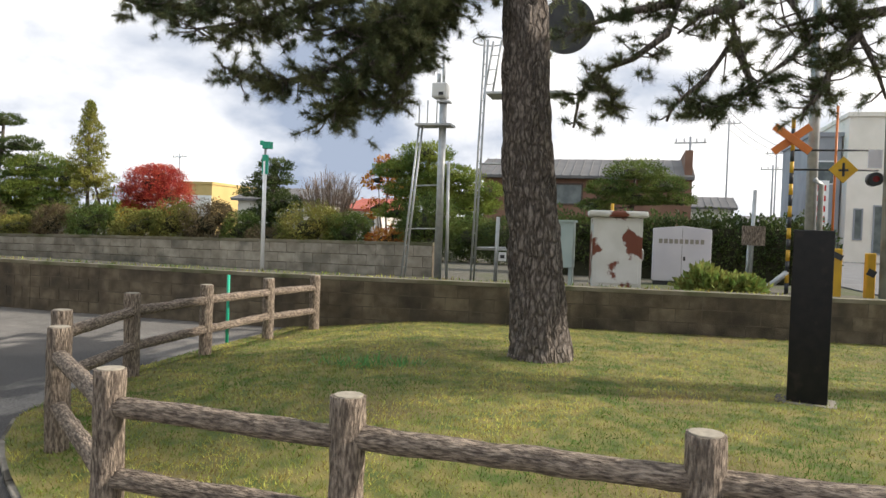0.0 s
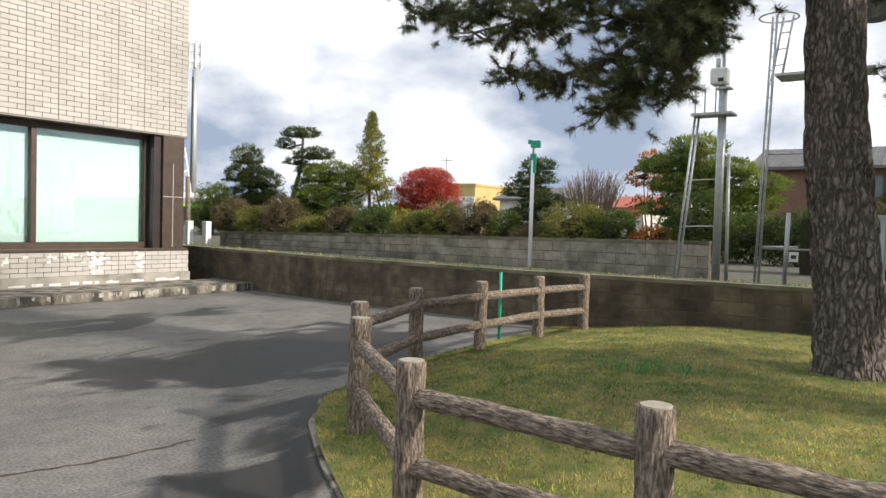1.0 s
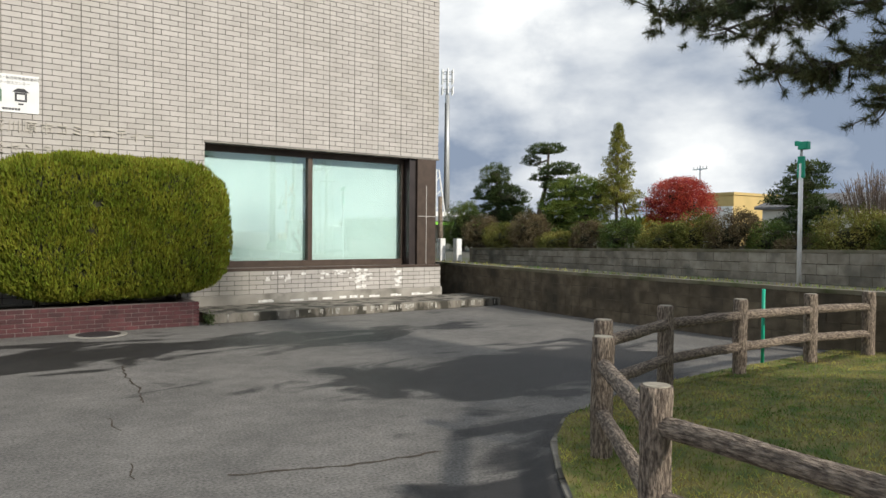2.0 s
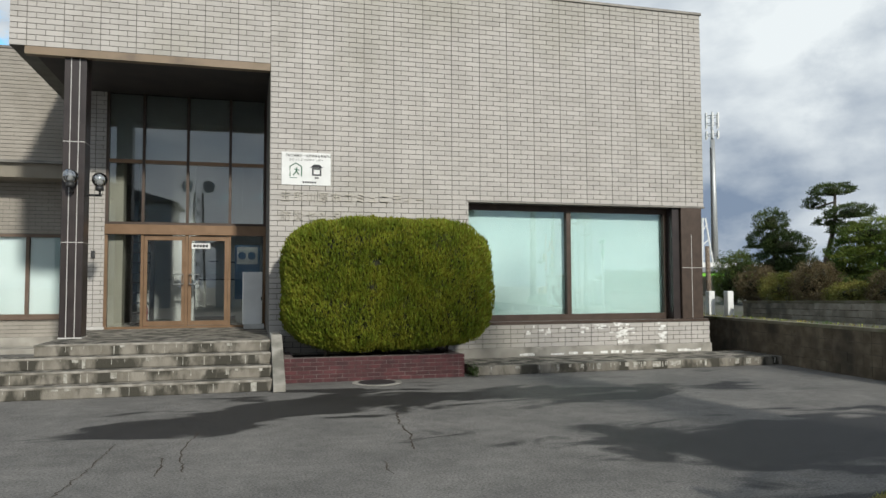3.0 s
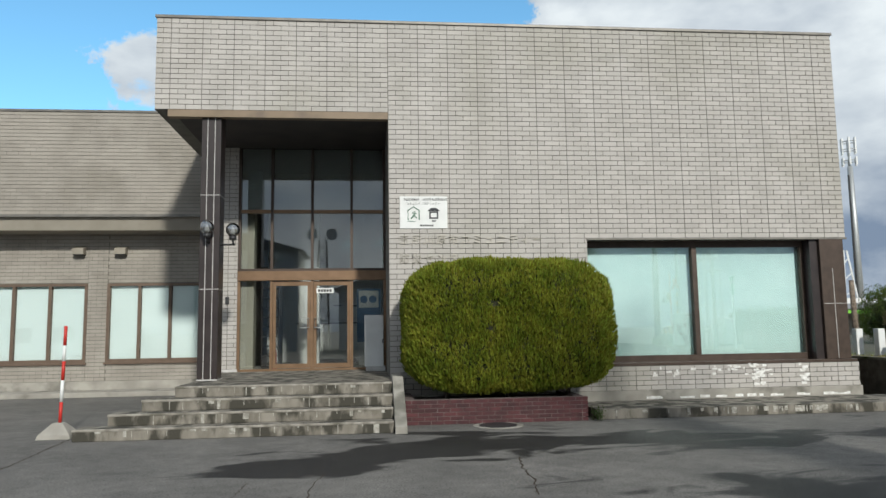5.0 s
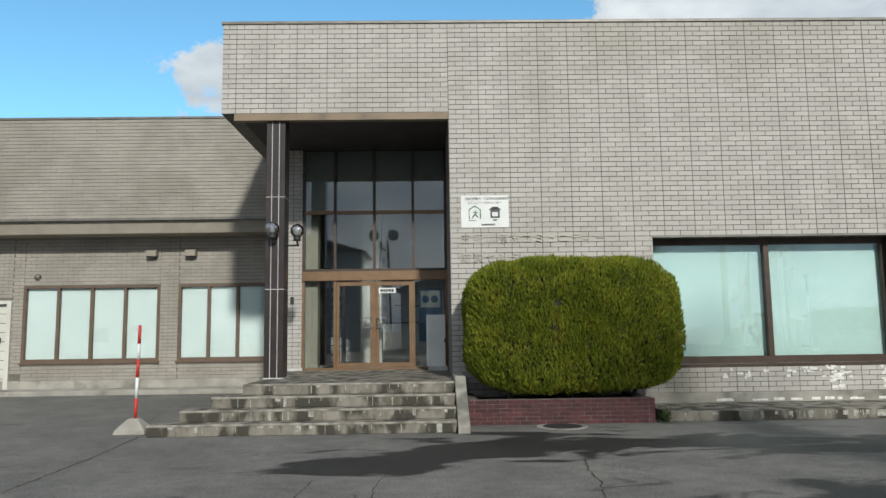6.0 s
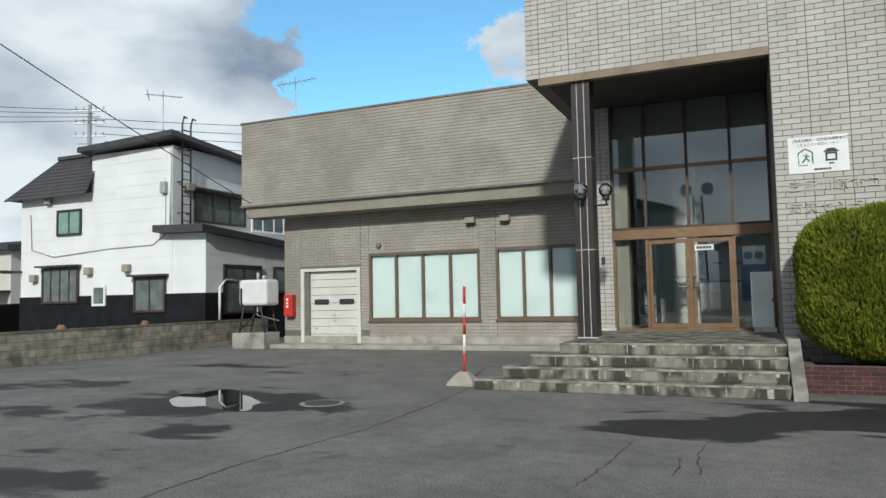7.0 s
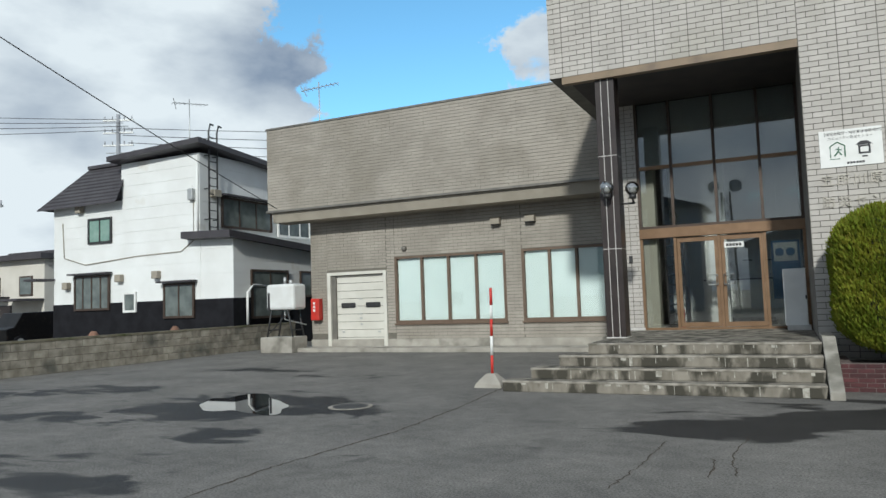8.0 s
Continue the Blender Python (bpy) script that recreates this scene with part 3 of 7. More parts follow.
def column():
    c = thing("porch_column", (-3.45, 0.30, PORCH), "dark brown panelled porch column with pale joints", "column", kind="structure")
    h = SOF - PORCH
    part("shaft", bx(-0.185, 0.185, -0.22, 0.22, 0, h), M["dark"], c, bevel=0.008)
    for x in (-0.07, 0.07):
        part("joint", bx(x - 0.006, x + 0.006, -0.225, -0.21, 0.02, h), M["joint_white"], c)
    for z in (1.72, 3.55):
        part("joint", bx(-0.19, 0.19, -0.225, 0.225, z, z + 0.012), M["joint_white"], c)
    part("foot", bx(-0.195, 0.195, -0.23, 0.23, 0, 0.02), M["joint_white"], c)


column()

# pier beside the doors and the return to the wing
DY = 3.0
bm = bmesh.new()
box(bm, -3.86, -3.42, DY - 0.05, 8.0, PORCH - 0.2, SOF)
wall_pier = solid("wall_pier", bm, M["mortar"], "narrow tiled pier beside the entrance", "wall", "structure")
tiled(wall_pier, [(-3.86, -3.42, PORCH + 0.06, SOF)], DY - 0.05, M["brick_stuff"])
solid("trim_pier_foot", bx(-3.88, -3.40, DY - 0.08, DY - 0.04, PORCH, PORCH + 0.06), M["joint_white"], "pale skirting at the pier's foot", "trim", "structure")


def entrance():
    e = thing("door_1", (0, DY, PORCH), "bronze-framed glass entrance doors with tall glazing above", "door", kind="structure")
    x0, x1, top = -3.42, 0.0, SOF - PORCH
    bars = (-3.42, -2.65, -1.72, -0.80, 0.0)
    z1, z2 = 2.08, 3.67          # transom over the doors, upper rail
    part("transom", bx(x0, x1, -0.10, 0.10, z1, z1 + 0.22), M["door_frame"], e, bevel=0.008)
    part("threshold", bx(x0, x1, -0.06, 0.08, 0, 0.05), M["door_frame"], e)
    part("rail", bx(x0, x1, -0.05, 0.06, z2, z2 + 0.08), M["door_frame"], e)
    part("rail", bx(x0, x1, -0.05, 0.06, z1 + 0.22, z1 + 0.28), M["brown"], e)
    for x in bars:
        xa = min(max(x - 0.03, x0), x1 - 0.06)
        part("mullion", bx(xa, xa + 0.06, -0.055, 0.07, z1 + 0.28, top), M["brown"], e)
        part("mullion", bx(xa, xa + 0.06, -0.055, 0.07, 0.05, z1), M["door_frame"], e)
    for a, b in zip(bars, bars[1:]):
        for c, d in ((z1 + 0.28, z2), (z2 + 0.08, top)):
            p = part("pane", bx(a + 0.03, b - 0.03, 0.0, 0.008, c, d), M["glass_entry"], e)
            p.visible_shadow = False
    for a, b in ((bars[0], bars[1]), (bars[3], bars[4])):
        part("pane", bx(a + 0.03, b - 0.03, 0.0, 0.008, 0.05, z1), M["glass_entry"], e).visible_shadow = False
    for a, b, hx in ((bars[1], bars[2], 1), (bars[2], bars[3], -1)):
        leaf = bmesh.new()
        s, t = a + 0.035, b - 0.035
        box(leaf, s, s + 0.07, -0.03, 0.03, 0.06, z1 - 0.02)
        box(leaf, t - 0.07, t, -0.03, 0.03, 0.06, z1 - 0.02)
        box(leaf, s + 0.07, t - 0.07, -0.03, 0.03, 0.06, 0.16)
        box(leaf, s + 0.07, t - 0.07, -0.03, 0.03, z1 - 0.12, z1 - 0.02)
        d = part("door_leaf", leaf, M["door_frame"], e)
        part("pane", bx(s + 0.07, t - 0.07, 0.0, 0.008, 0.16, z1 - 0.12), M["glass_entry"], d).visible_shadow = False
        hb = bmesh.new()
        hc = (t - 0.13) if hx > 0 else (s + 0.13)
        tube(hb, [(hc - 0.1, -0.09, 0.98), (hc + 0.1, -0.09, 0.98), (hc + 0.1, -0.09, 1.2), (hc - 0.1, -0.09, 1.2), (hc - 0.1, -0.09, 0.98)], 0.014, 8)
        box(hb, hc - 0.01, hc + 0.01, -0.09, -0.03, 1.08, 1.1)
        part("door_handle", hb, M["steel"], d, "square steel pull handle")
    part("notice", bx(-1.62, -1.22, -0.034, -0.03, 1.78, 1.9), M["white"], e, "white paper notice")
    for i in range(5):
        part("bar", bx(-1.58 + i * 0.065, -1.53 + i * 0.065, -0.036, -0.033, 1.81, 1.87), M["darksteel"], e)


entrance()


# ---- lobby behind the doors ----
solid("floor_lobby", bx(-3.42, 0.0, DY - 0.02, 8.0, PORCH - 0.2, PORCH - 0.004), M["concrete"], "grey lobby floor", "floor", "structure")
M["lobby"] = mat("lobby_wall", (0.62, 0.61, 0.58), (0.68, 0.67, 0.64), 2, 0.8, 0.05)
M["lobby_panel"] = mat("beige_panel", (0.42, 0.39, 0.32), (0.47, 0.44, 0.36), 2, 0.7, 0.05)
solid("wall_lobby_upper", bx(-3.42, 0.0, DY + 0.10, DY + 0.16, 4.50, SOF), M["white"], "pale hanging wall behind the top lights", "wall", "structure")
solid("wall_lobby_side", bx(-3.41, -3.08, DY + 0.14, DY + 0.5, PORCH, 4.45), M["lobby_panel"], "beige panel just inside the doors", "wall", "structure")
solid("wall_lobby_pillar", bx(-2.25, -1.72, 5.3, 5.8, PORCH, SOF), M["lobby"], "square white pillar in the lobby", "wall", "structure")
solid("wall_lobby", bx(-3.42, 0.0, 7.9, 8.1, PORCH, SOF), M["lobby"], "plain grey lobby wall", "wall", "structure")
solid("ceiling_lobby", bx(-3.42, 0.0, 5.76, 8.0, SOF, SOF + 0.15), M["soffit"], "dark lobby ceiling", "ceiling", "structure")


# ---- wing ----
WF, WW = 5.80, 6.70                    # fascia plane, wall plane
WL, WTL = -16.40, -15.30               # their left ends
EV, WR = 4.76, 7.62                    # eave, roof edge
holes = [(-14.62, -12.3, 0.13, 2.62), (-11.98, -8.12, 0.86, 3.02), (-7.6, -5.05, 0.86, 3.02)]
bm = bmesh.new()
wall_with_holes(bm, WTL, -3.86, 0.0, EV + 0.3, WW, WW + 0.25, holes)
box(bm, WTL, WTL + 0.25, WW + 0.25, 16, 0, EV + 0.3)
wall_wing = solid("wall_wing", bm, M["wingmortar"], "beige tiled front wall of the low wing", "wall", "structure")
fields = [(WTL, -14.62, 0.55, EV - 0.3), (-14.62, -12.3, 2.70, EV - 0.3), (-12.3, -11.98, 0.55, EV - 0.3), (-11.98, -8.12, 0.36, 0.86), (-11.98, -8.12, 3.04, EV - 0.3),
          (-8.12, -7.6, 0.36, EV - 0.3), (-7.6, -5.05, 0.36, 0.86), (-7.6, -5.05, 3.04, EV - 0.3), (-5.05, -3.86, 0.36, EV - 0.3)]
tiled(wall_wing, fields, WW, M["wingbrick"], (-8.4, -4.2, 0.3, 5.0), vgap=0.6, running=True, single="wingbrick_single")
solid("trim_wing_base", bx(WTL - 0.02, -3.86, WW - 0.04, WW - 0.001, 0.0, 0.36), M["concrete"], "painted concrete base of the wing", "trim", "structure")
solid("pavement_wing", bx(WTL - 0.5, -5.0, WW - 1.0, WW - 0.04, 0.0, 0.13), M["concrete"], "concrete apron along the wing", "pavement", "structure", 0.012)
bm = bmesh.new()
box(bm, WL, LX, WF, WF + 0.2, EV, WR)
box(bm, WL, WL + 0.2, WF + 0.2, 16, EV, WR)
wall_wing_upper = solid("wall_wing_upper", bm, M["wingmortar"], "beige tiled parapet of the low wing", "wall", "structure")
tiled(wall_wing_upper, [(WL, LX, EV + 0.05, WR)], WF, M["wingbrick"], (-7.6, -4.0, 4.7, 6.8), vgap=0.3, running=True, single="wingbrick_single")
solid("trim_wing_cap", bx(WL - 0.03, LX, WF - 0.04, WF + 0.26, WR, WR + 0.06), M["cap"], "dull metal cap on the wing's parapet", "trim", "structure")
solid("trim_eave", bx(WL - 0.02, LX, WF - 0.09, WF + 0.3, EV - 0.02, EV + 0.05), M["cap"], "metal drip edge of the eave", "trim", "structure")
bm = bmesh.new()
lo = [bm.verts.new((WL + 0.15, y, z)) for y, z in ((WF + 0.02, EV - 0.02), (WF + 0.10, EV - 0.36), (WW, EV - 0.36), (WW, EV - 0.02))]
hi = [bm.verts.new((-3.86, v.co.y, v.co.z)) for v in lo]
bm.faces.new(lo); bm.faces.new(hi)
for i in range(4):
    bm.faces.new((lo[i], lo[(i + 1) % 4], hi[(i + 1) % 4], hi[i]))
solid("ceiling_eave", bm, M["eave"], "beige boxed eave under the parapet", "ceiling", "structure")
solid("roof_wing", bx(WL + 0.2, LX, WF + 0.2, 16, WR - 0.5, WR - 0.4), M["concrete"], "flat roof of the wing", "roof", "structure")


def strip_window(name, x0, x1, z0, z1, n):
    w = thing(name, (x0, WW, z0), "bronze window band with frosted white panes", "window", kind="structure")
    W, H = x1 - x0, z1 - z0
    fb = bmesh.new()
    box(fb, 0, W, -0.03, 0.12, 0, 0.09); box(fb, 0, W, -0.03, 0.12, H - 0.07, H)
    part("window_frame", fb, M["wingframe"], w)
    part("window_sill", bx(-0.03, W + 0.03, -0.07, 0.0, -0.05, 0.0), M["wingframe"], w)
    for i in range(n + 1):
        x = i * (W - 0.08) / n
        part("mullion", bx(x, x + 0.08, -0.03, 0.12, 0.09, H - 0.07), M["wingframe"], w)
    for i in range(n):
        a = i * (W - 0.08) / n + 0.08
        b = (i + 1) * (W - 0.08) / n
        part("pane", bx(a, b, 0.04, 0.046, 0.09, H - 0.07), M["glass_wing"], w).visible_shadow = False
        part("blind", bx(a, b, 0.09, 0.095, 0.09, H - 0.07), M["blind2"], w)


strip_window("window_2", -11.98, -8.12, 0.86, 3.02, 4)
strip_window("window_3", -7.6, -5.05, 0.86, 3.02, 3)


# ---- garage door, fixtures on the wing ----
def garage_door():
    g = thing("door_2", (-14.62, WW, 0.13), "white sectional garage door with two dark slots", "door", kind="structure")
    W, H = 2.32, 2.49
    fb = bmesh.new()
    box(fb, 0, 0.13, -0.05, 0.2, 0, H); box(fb, W - 0.13, W, -0.05, 0.2, 0, H); box(fb, 0.13, W - 0.13, -0.05, 0.2, H - 0.1, H)
    part("door_frame", fb, M["offwhite"], g, bevel=0.005)
    part("lining", bx(0.13, 0.30, 0.02, 0.2, 0, H - 0.1), M["cap"], g)
    n = 9
    for i in range(n):
        h = (H - 0.14) / n
        part("panel", bx(0.30, W - 0.13, 0.10, 0.14, 0.03 + i * h, 0.03 + (i + 1) * h - 0.012), M["offwhite"], g, bevel=0.006)
    for x in (0.48, 1.45):
        part("slot", bx(x, x + 0.55, 0.085, 0.10, 1.28, 1.45), M["darksteel"], g, "dark oval window slot", 0.03)
    for x, z in ((1.2, 1.55), (1.2, 1.05), (1.2, 0.9), (1.22, 0.7), (0.5, 0.45), (1.9, 0.45)):
        part("handle", bx(x, x + 0.08, 0.08, 0.10, z, z + 0.05), M["steel"], g)


garage_door()


def vent_hood(x, z):
    v = thing("vent_hood", (x, WW - 0.012, z), "small beige metal vent hood on the tiled wall", "vent", "vent hoods of the wing")
    bm = bmesh.new()
    pr = [(0, 0.13), (-0.22, 0.06), (-0.22, -0.10), (0, -0.10)]
    a = [bm.verts.new((-0.15, y, zz)) for y, zz in pr]
    b = [bm.verts.new((0.15, y, zz)) for y, zz in pr]
    bm.faces.new(a); bm.faces.new(b)
    for i in range(4):
        bm.faces.new((a[i], a[(i + 1) % 4], b[(i + 1) % 4], b[i]))
    part("hood", bm, M["eave"], v, bevel=0.008)
    part("grille", bx(-0.13, 0.13, -0.20, -0.02, -0.115, -0.10), M["darksteel"], v)


vent_hood(-8.35, 3.92)
vent_hood(-7.24, 3.92)
d = thing("wall_bell", (-11.6, WW - 0.012, 3.28), "small round grey fitting on the tiled wall", "fitting")
part("dome", tb([(0, 0, 0), (0, -0.06, 0), (0, -0.09, 0)], [0.09, 0.085, 0.03], 14), M["cap"], d)


def globe_lamp(x, y, z, side):
    l = thing("globe_lamp", (x, y, z), "round clear globe wall lamp on a dark bracket", "lamp", "globe lamps by the porch")
    part("bracket", tb([(side * 0.0, 0.0, -0.25), (0, -0.12, -0.25), (0, -0.16, -0.16)], 0.02, 8), M["darksteel"], l)
    part("collar", tb([(0, -0.16, -0.18), (0, -0.16, -0.10)], 0.07, 14), M["darksteel"], l)
    bm = bmesh.new()
    bmesh.ops.create_uvsphere(bm, u_segments=20, v_segments=12, radius=0.135, matrix=Matrix.Translation((0, -0.16, 0.02)))
    for f in bm.faces:
        f.smooth = True
    part("globe", bm, M["globe_clear"], l, "clear glass globe")
    part("bulb", tb([(0, -0.16, -0.10), (0, -0.16, -0.02), (0, -0.16, 0.05)], [0.025, 0.05, 0.02], 12), M["white"], l, "white bulb")


globe_lamp(-3.46, 0.06, 3.60, -1)
globe_lamp(-3.02, 0.30, 3.58, 1)
part("arm", tb([(-0.34, 0, -0.25), (0, 0, -0.25)], 0.02, 8), M["darksteel"], bpy.data.objects["globe_lamp.001"])


# ---- writing ----
def lettering(text, size, depth, name, parent, m, material):
    cu = bpy.data.curves.new(name, "FONT")
    cu.body, cu.size, cu.extrude = text, size, depth
    ob = bpy.data.objects.new(name, cu)
    scene.collection.objects.link(ob)
    dg = bpy.context.evaluated_depsgraph_get()
    me = bpy.data.meshes.new_from_object(ob.evaluated_get(dg))
    bpy.data.objects.remove(ob)
    bpy.data.curves.remove(cu)
    me.materials.clear()
    me.materials.append(material)
    res = new(name, me)
    res.parent = parent
    res.matrix_basis = m
    return res


M["bronze"] = mat("letter_metal", (0.34, 0.32, 0.28), (0.42, 0.39, 0.34), 6, 0.35, 0.05, metal=0.7)
M["ink"] = mat("sign_ink", (0.03, 0.03, 0.035), None, 4, 0.6, 0.0)
M["ink_green"] = mat("sign_green", (0.05, 0.16, 0.09), None, 4, 0.6, 0.0)


def wall_letters(text, x0, x1, z):
    t = thing("wall_lettering", (x0, -0.014, z), "raised bronze characters fixed to the tiled wall", "lettering", "characters on the front wall")
    step = (x1 - x0) / len(text)
    for i, ch in enumerate(text):
        lettering(ch, 0.21, 0.012, "character", t, pose(i * step, -0.014, 0, 90, 0, 0), M["bronze"])


wall_letters("五所川原市コミュニティー", 0.20, 3.10, 3.30)
wall_letters("防災センター", 0.20, 1.65, 2.93)


def wall_sign():
    s = thing("wall_sign", (0.22, -0.03, 3.60), "white shelter sign board with two pictograms", "sign")
    W, H = 0.94, 0.64
    part("board", bx(0, W, 0.0, 0.018, 0, H), M["white"], s, bevel=0.003)
    lettering("【指定避難所・指定緊急避難場所】", 0.058, 0.001, "heading", s, pose(0.045, -0.002, H - 0.085, 90, 0, 0), M["ink"])
    lettering("コミュニティ防災センター", 0.056, 0.001, "heading", s, pose(0.13, -0.002, H - 0.165, 90, 0, 0), M["ink"])
    for i in range(6):
        part("bar", bx(0.40 + i * 0.045, 0.435 + i * 0.045, -0.003, 0.0, 0.04, 0.075), M["ink"], s)
    # shelter outline
    bm = bmesh.new()
    for p in ([(0.16, 0, 0.17), (0.16, 0, 0.36), (0.27, 0, 0.43), (0.38, 0, 0.36), (0.38, 0, 0.17)],):
        tube(bm, p, 0.012, 6)
    part("pictogram", bm, M["ink_green"], s, "green house outline")
    bm = bmesh.new()
    tube(bm, [(0.22, 0, 0.19), (0.28, 0, 0.27), (0.29, 0, 0.34)], 0.014, 6)
    tube(bm, [(0.24, 0, 0.31), (0.33, 0, 0.29)], 0.010, 6)
    tube(bm, [(0.28, 0, 0.27), (0.33, 0, 0.20)], 0.012, 6)
    part("pictogram", bm, M["ink_green"], s)
    part("pictogram", bx(0.15, 0.30, -0.003, 0.0, 0.135, 0.147), M["ink_green"], s)
    bm = bmesh.new()
    box(bm, 0.58, 0.61, -0.004, 0.0, 0.19, 0.34); box(bm, 0.73, 0.76, -0.004, 0.0, 0.19, 0.34); box(bm, 0.61, 0.73, -0.004, 0.0, 0.19, 0.22); box(bm, 0.61, 0.73, -0.004, 0.0, 0.31, 0.34)
    v = [bm.verts.new(p) for p in ((0.54, -0.004, 0.345), (0.80, -0.004, 0.345), (0.72, -0.004, 0.41), (0.62, -0.004, 0.41))]
    bm.faces.new(v)
    part("pictogram", bm, M["ink"], s, "dark house shape")
    part("bar", bx(0.63, 0.71, -0.003, 0.0, 0.135, 0.16), M["ink"], s)


wall_sign()


# ---- things on the porch and in the lobby ----
for x, z, w_, h_ in ((-1.55, 2.0, 0.36, 0.46), (-1.02, 2.02, 0.40, 0.42)):
    n = thing("wall_poster", (x, 7.88, z), "pale paper poster on the lobby wall", "poster", "posters in the lobby")
    part("sheet", bx(0, w_, -0.01, 0, 0, h_), M["white"], n)
    part("bar", bx(0.06, w_ - 0.06, -0.013, -0.01, h_ - 0.1, h_ - 0.06), M["ink"], n)
M["lamp_tube"] = mat("lamp_tube", (0.8, 0.8, 0.8), None, 3, 0.5, 0.0)
M["lamp_tube"].node_tree.nodes["Principled BSDF"].inputs["Emission Color"].default_value = (1.0, 0.97, 0.90, 1)
M["lamp_tube"].node_tree.nodes["Principled BSDF"].inputs["Emission Strength"].default_value = 7.0
k = thing("strip_light", (-2.3, 5.0, 2.98), "long white strip light over the lobby", "lamp")
part("tube", bx(0, 1.1, 0, 0.1, 0, 0.05), M["lamp_tube"], k, "glowing fluorescent tube", 0.01)
part("hanger", tb([(0.5, 0.05, 0.05), (0.5, 0.05, SOF - 2.98)], 0.012, 6), M["white"], k)
k = thing("strip_light", (-0.9, 4.6, 2.98), "long white strip light over the lobby", "lamp")
part("tube", bx(0, 0.7, 0, 0.1, 0, 0.05), M["lamp_tube"], k, "glowing fluorescent tube", 0.01)
part("hanger", tb([(0.35, 0.05, 0.05), (0.35, 0.05, SOF - 2.98)], 0.012, 6), M["white"], k)
c = thing("door_screen_panel", (-0.50, 2.2, PORCH), "white freestanding panel on a low base", "panel")
part("body", bx(0, 0.42, 0, 0.22, 0.10, 1.24), M["white"], c, bevel=0.01)
part("base", bx(0.03, 0.46, -0.04, 0.26, 0.0, 0.10), M["joint_white"], c, bevel=0.006)
part("handle", bx(0.39, 0.415, -0.02, 0.0, 0.62, 0.7), M["darksteel"], c)
M["boardblue"] = mat("blue_poster", (0.05, 0.12, 0.26), (0.06, 0.15, 0.30), 3, 0.6, 0.0)
n = thing("notice_board", (-0.72, 5.2, PORCH), "blue and pale notice panel standing in the lobby", "notice board")
part("panel", bx(0, 0.62, 0, 0.04, 0.6, 2.0), M["boardblue"], n)
part("sheet", bx(0.05, 0.57, -0.004, 0, 1.5, 1.95), M["lobby"], n)
for x in (0.18, 0.42):
    part("disc", tb([(x, -0.008, 1.72), (x, -0.004, 1.72)], 0.10, 16), M["boardblue"], n)
part("stand", bx(0.05, 0.57, -0.1, 0.14, 0, 0.6), M["lobby"], n)
h = thing("shoe_rack", (-3.05, 4.2, PORCH), "dark wooden rack with many shelves", "rack")
for i in range(9):
    part("shelf", bx(0, 0.42, 0, 0.8, 0.05 + i * 0.24, 0.075 + i * 0.24), M["dark"], h)
for x in (0, 0.40):
    part("side_panel", bx(x, x + 0.025, 0, 0.8, 0, 2.1), M["dark"], h)
f = thing("fire_extinguisher", (-2.72, 3.9, PORCH), "red fire extinguisher on the lobby floor", "extinguisher")
part("cylinder", tb([(0, 0, 0), (0, 0, 0.42), (0, 0, 0.5), (0, 0, 0.54)], [0.085, 0.085, 0.06, 0.025], 16), M["red"], f)
part("valve", bx(-0.05, 0.05, -0.02, 0.02, 0.54, 0.62), M["darksteel"], f)
part("hose", tb([(0.05, 0, 0.58), (0.13, 0, 0.45), (0.12, 0, 0.2)], 0.014, 8), M["darksteel"], f)
ct = thing("reception_counter", (-2.4, 6.6, PORCH), "grey lobby counter with a dark plinth", "counter")
part("front_panel", bx(0, 1.7, 0, 0.5, 0.12, 1.1), M["lobby"], ct)
part("plinth", bx(0.03, 1.67, 0.03, 0.5, 0, 0.12), M["dark"], ct)
part("top", bx(-0.04, 1.74, -0.04, 0.5, 1.1, 1.14), M["dark"], ct)
k = thing("call_box", (-3.64, DY - 0.062, 2.35), "small dark call box on the tiled pier", "call box")
part("case", bx(-0.04, 0.04, -0.05, 0, -0.08, 0.08), M["darksteel"], k, bevel=0.005)


# ---- hedge in its brick planter ----
def planter():
    p = thing("brick_planter", (0.22, -1.62, 0), "dark red brick planter under the hedge", "planter")
    W, Dp, H = 3.15, 1.45, 0.42
    core = bmesh.new()
    box(core, 0.01, W - 0.01, 0.01, 0.16, 0, H - 0.005); box(core, 0.01, 0.16, 0.16, Dp, 0, H - 0.005); box(core, W - 0.16, W - 0.01, 0.16, Dp, 0, H - 0.005)
    part("core", core, M["planter_joint"], p)
    part("soil", bx(0.16, W - 0.16, 0.16, Dp, 0, H - 0.08), M["soil"], p)
    full = mesh_of("brick", finish(bx(0, 0.21, 0, 0.1, 0, 0.06), 0.004), M["redbrick"])
    half = mesh_of("brick", finish(bx(0, 0.10, 0, 0.1, 0, 0.06), 0.004), M["redbrick"])
    for r in range(6):
        x = 0.0
        if r % 2:
            shared("brick", half, p, pose(0, 0, r * 0.07))
            x = 0.11
        while x < W - 0.05:
            me = full if x + 0.215 < W else half
            shared("brick", me, p, pose(x, random.uniform(-0.002, 0.002), r * 0.07))
            x += 0.22 if me is full else 0.11
        for i in range(6):
            shared("brick", full, p, pose(W - 0.0, 0.02 + i * 0.22, r * 0.07, 0, 0, 90))


M["planter_joint"] = mat("planter_mortar", (0.21, 0.17, 0.16), (0.12, 0.09, 0.085), 6, 0.95, 0.3)
M["soil"] = mat("soil", (0.04, 0.03, 0.022), (0.06, 0.045, 0.03), 10, 0.95, 0.8, 40)
planter()


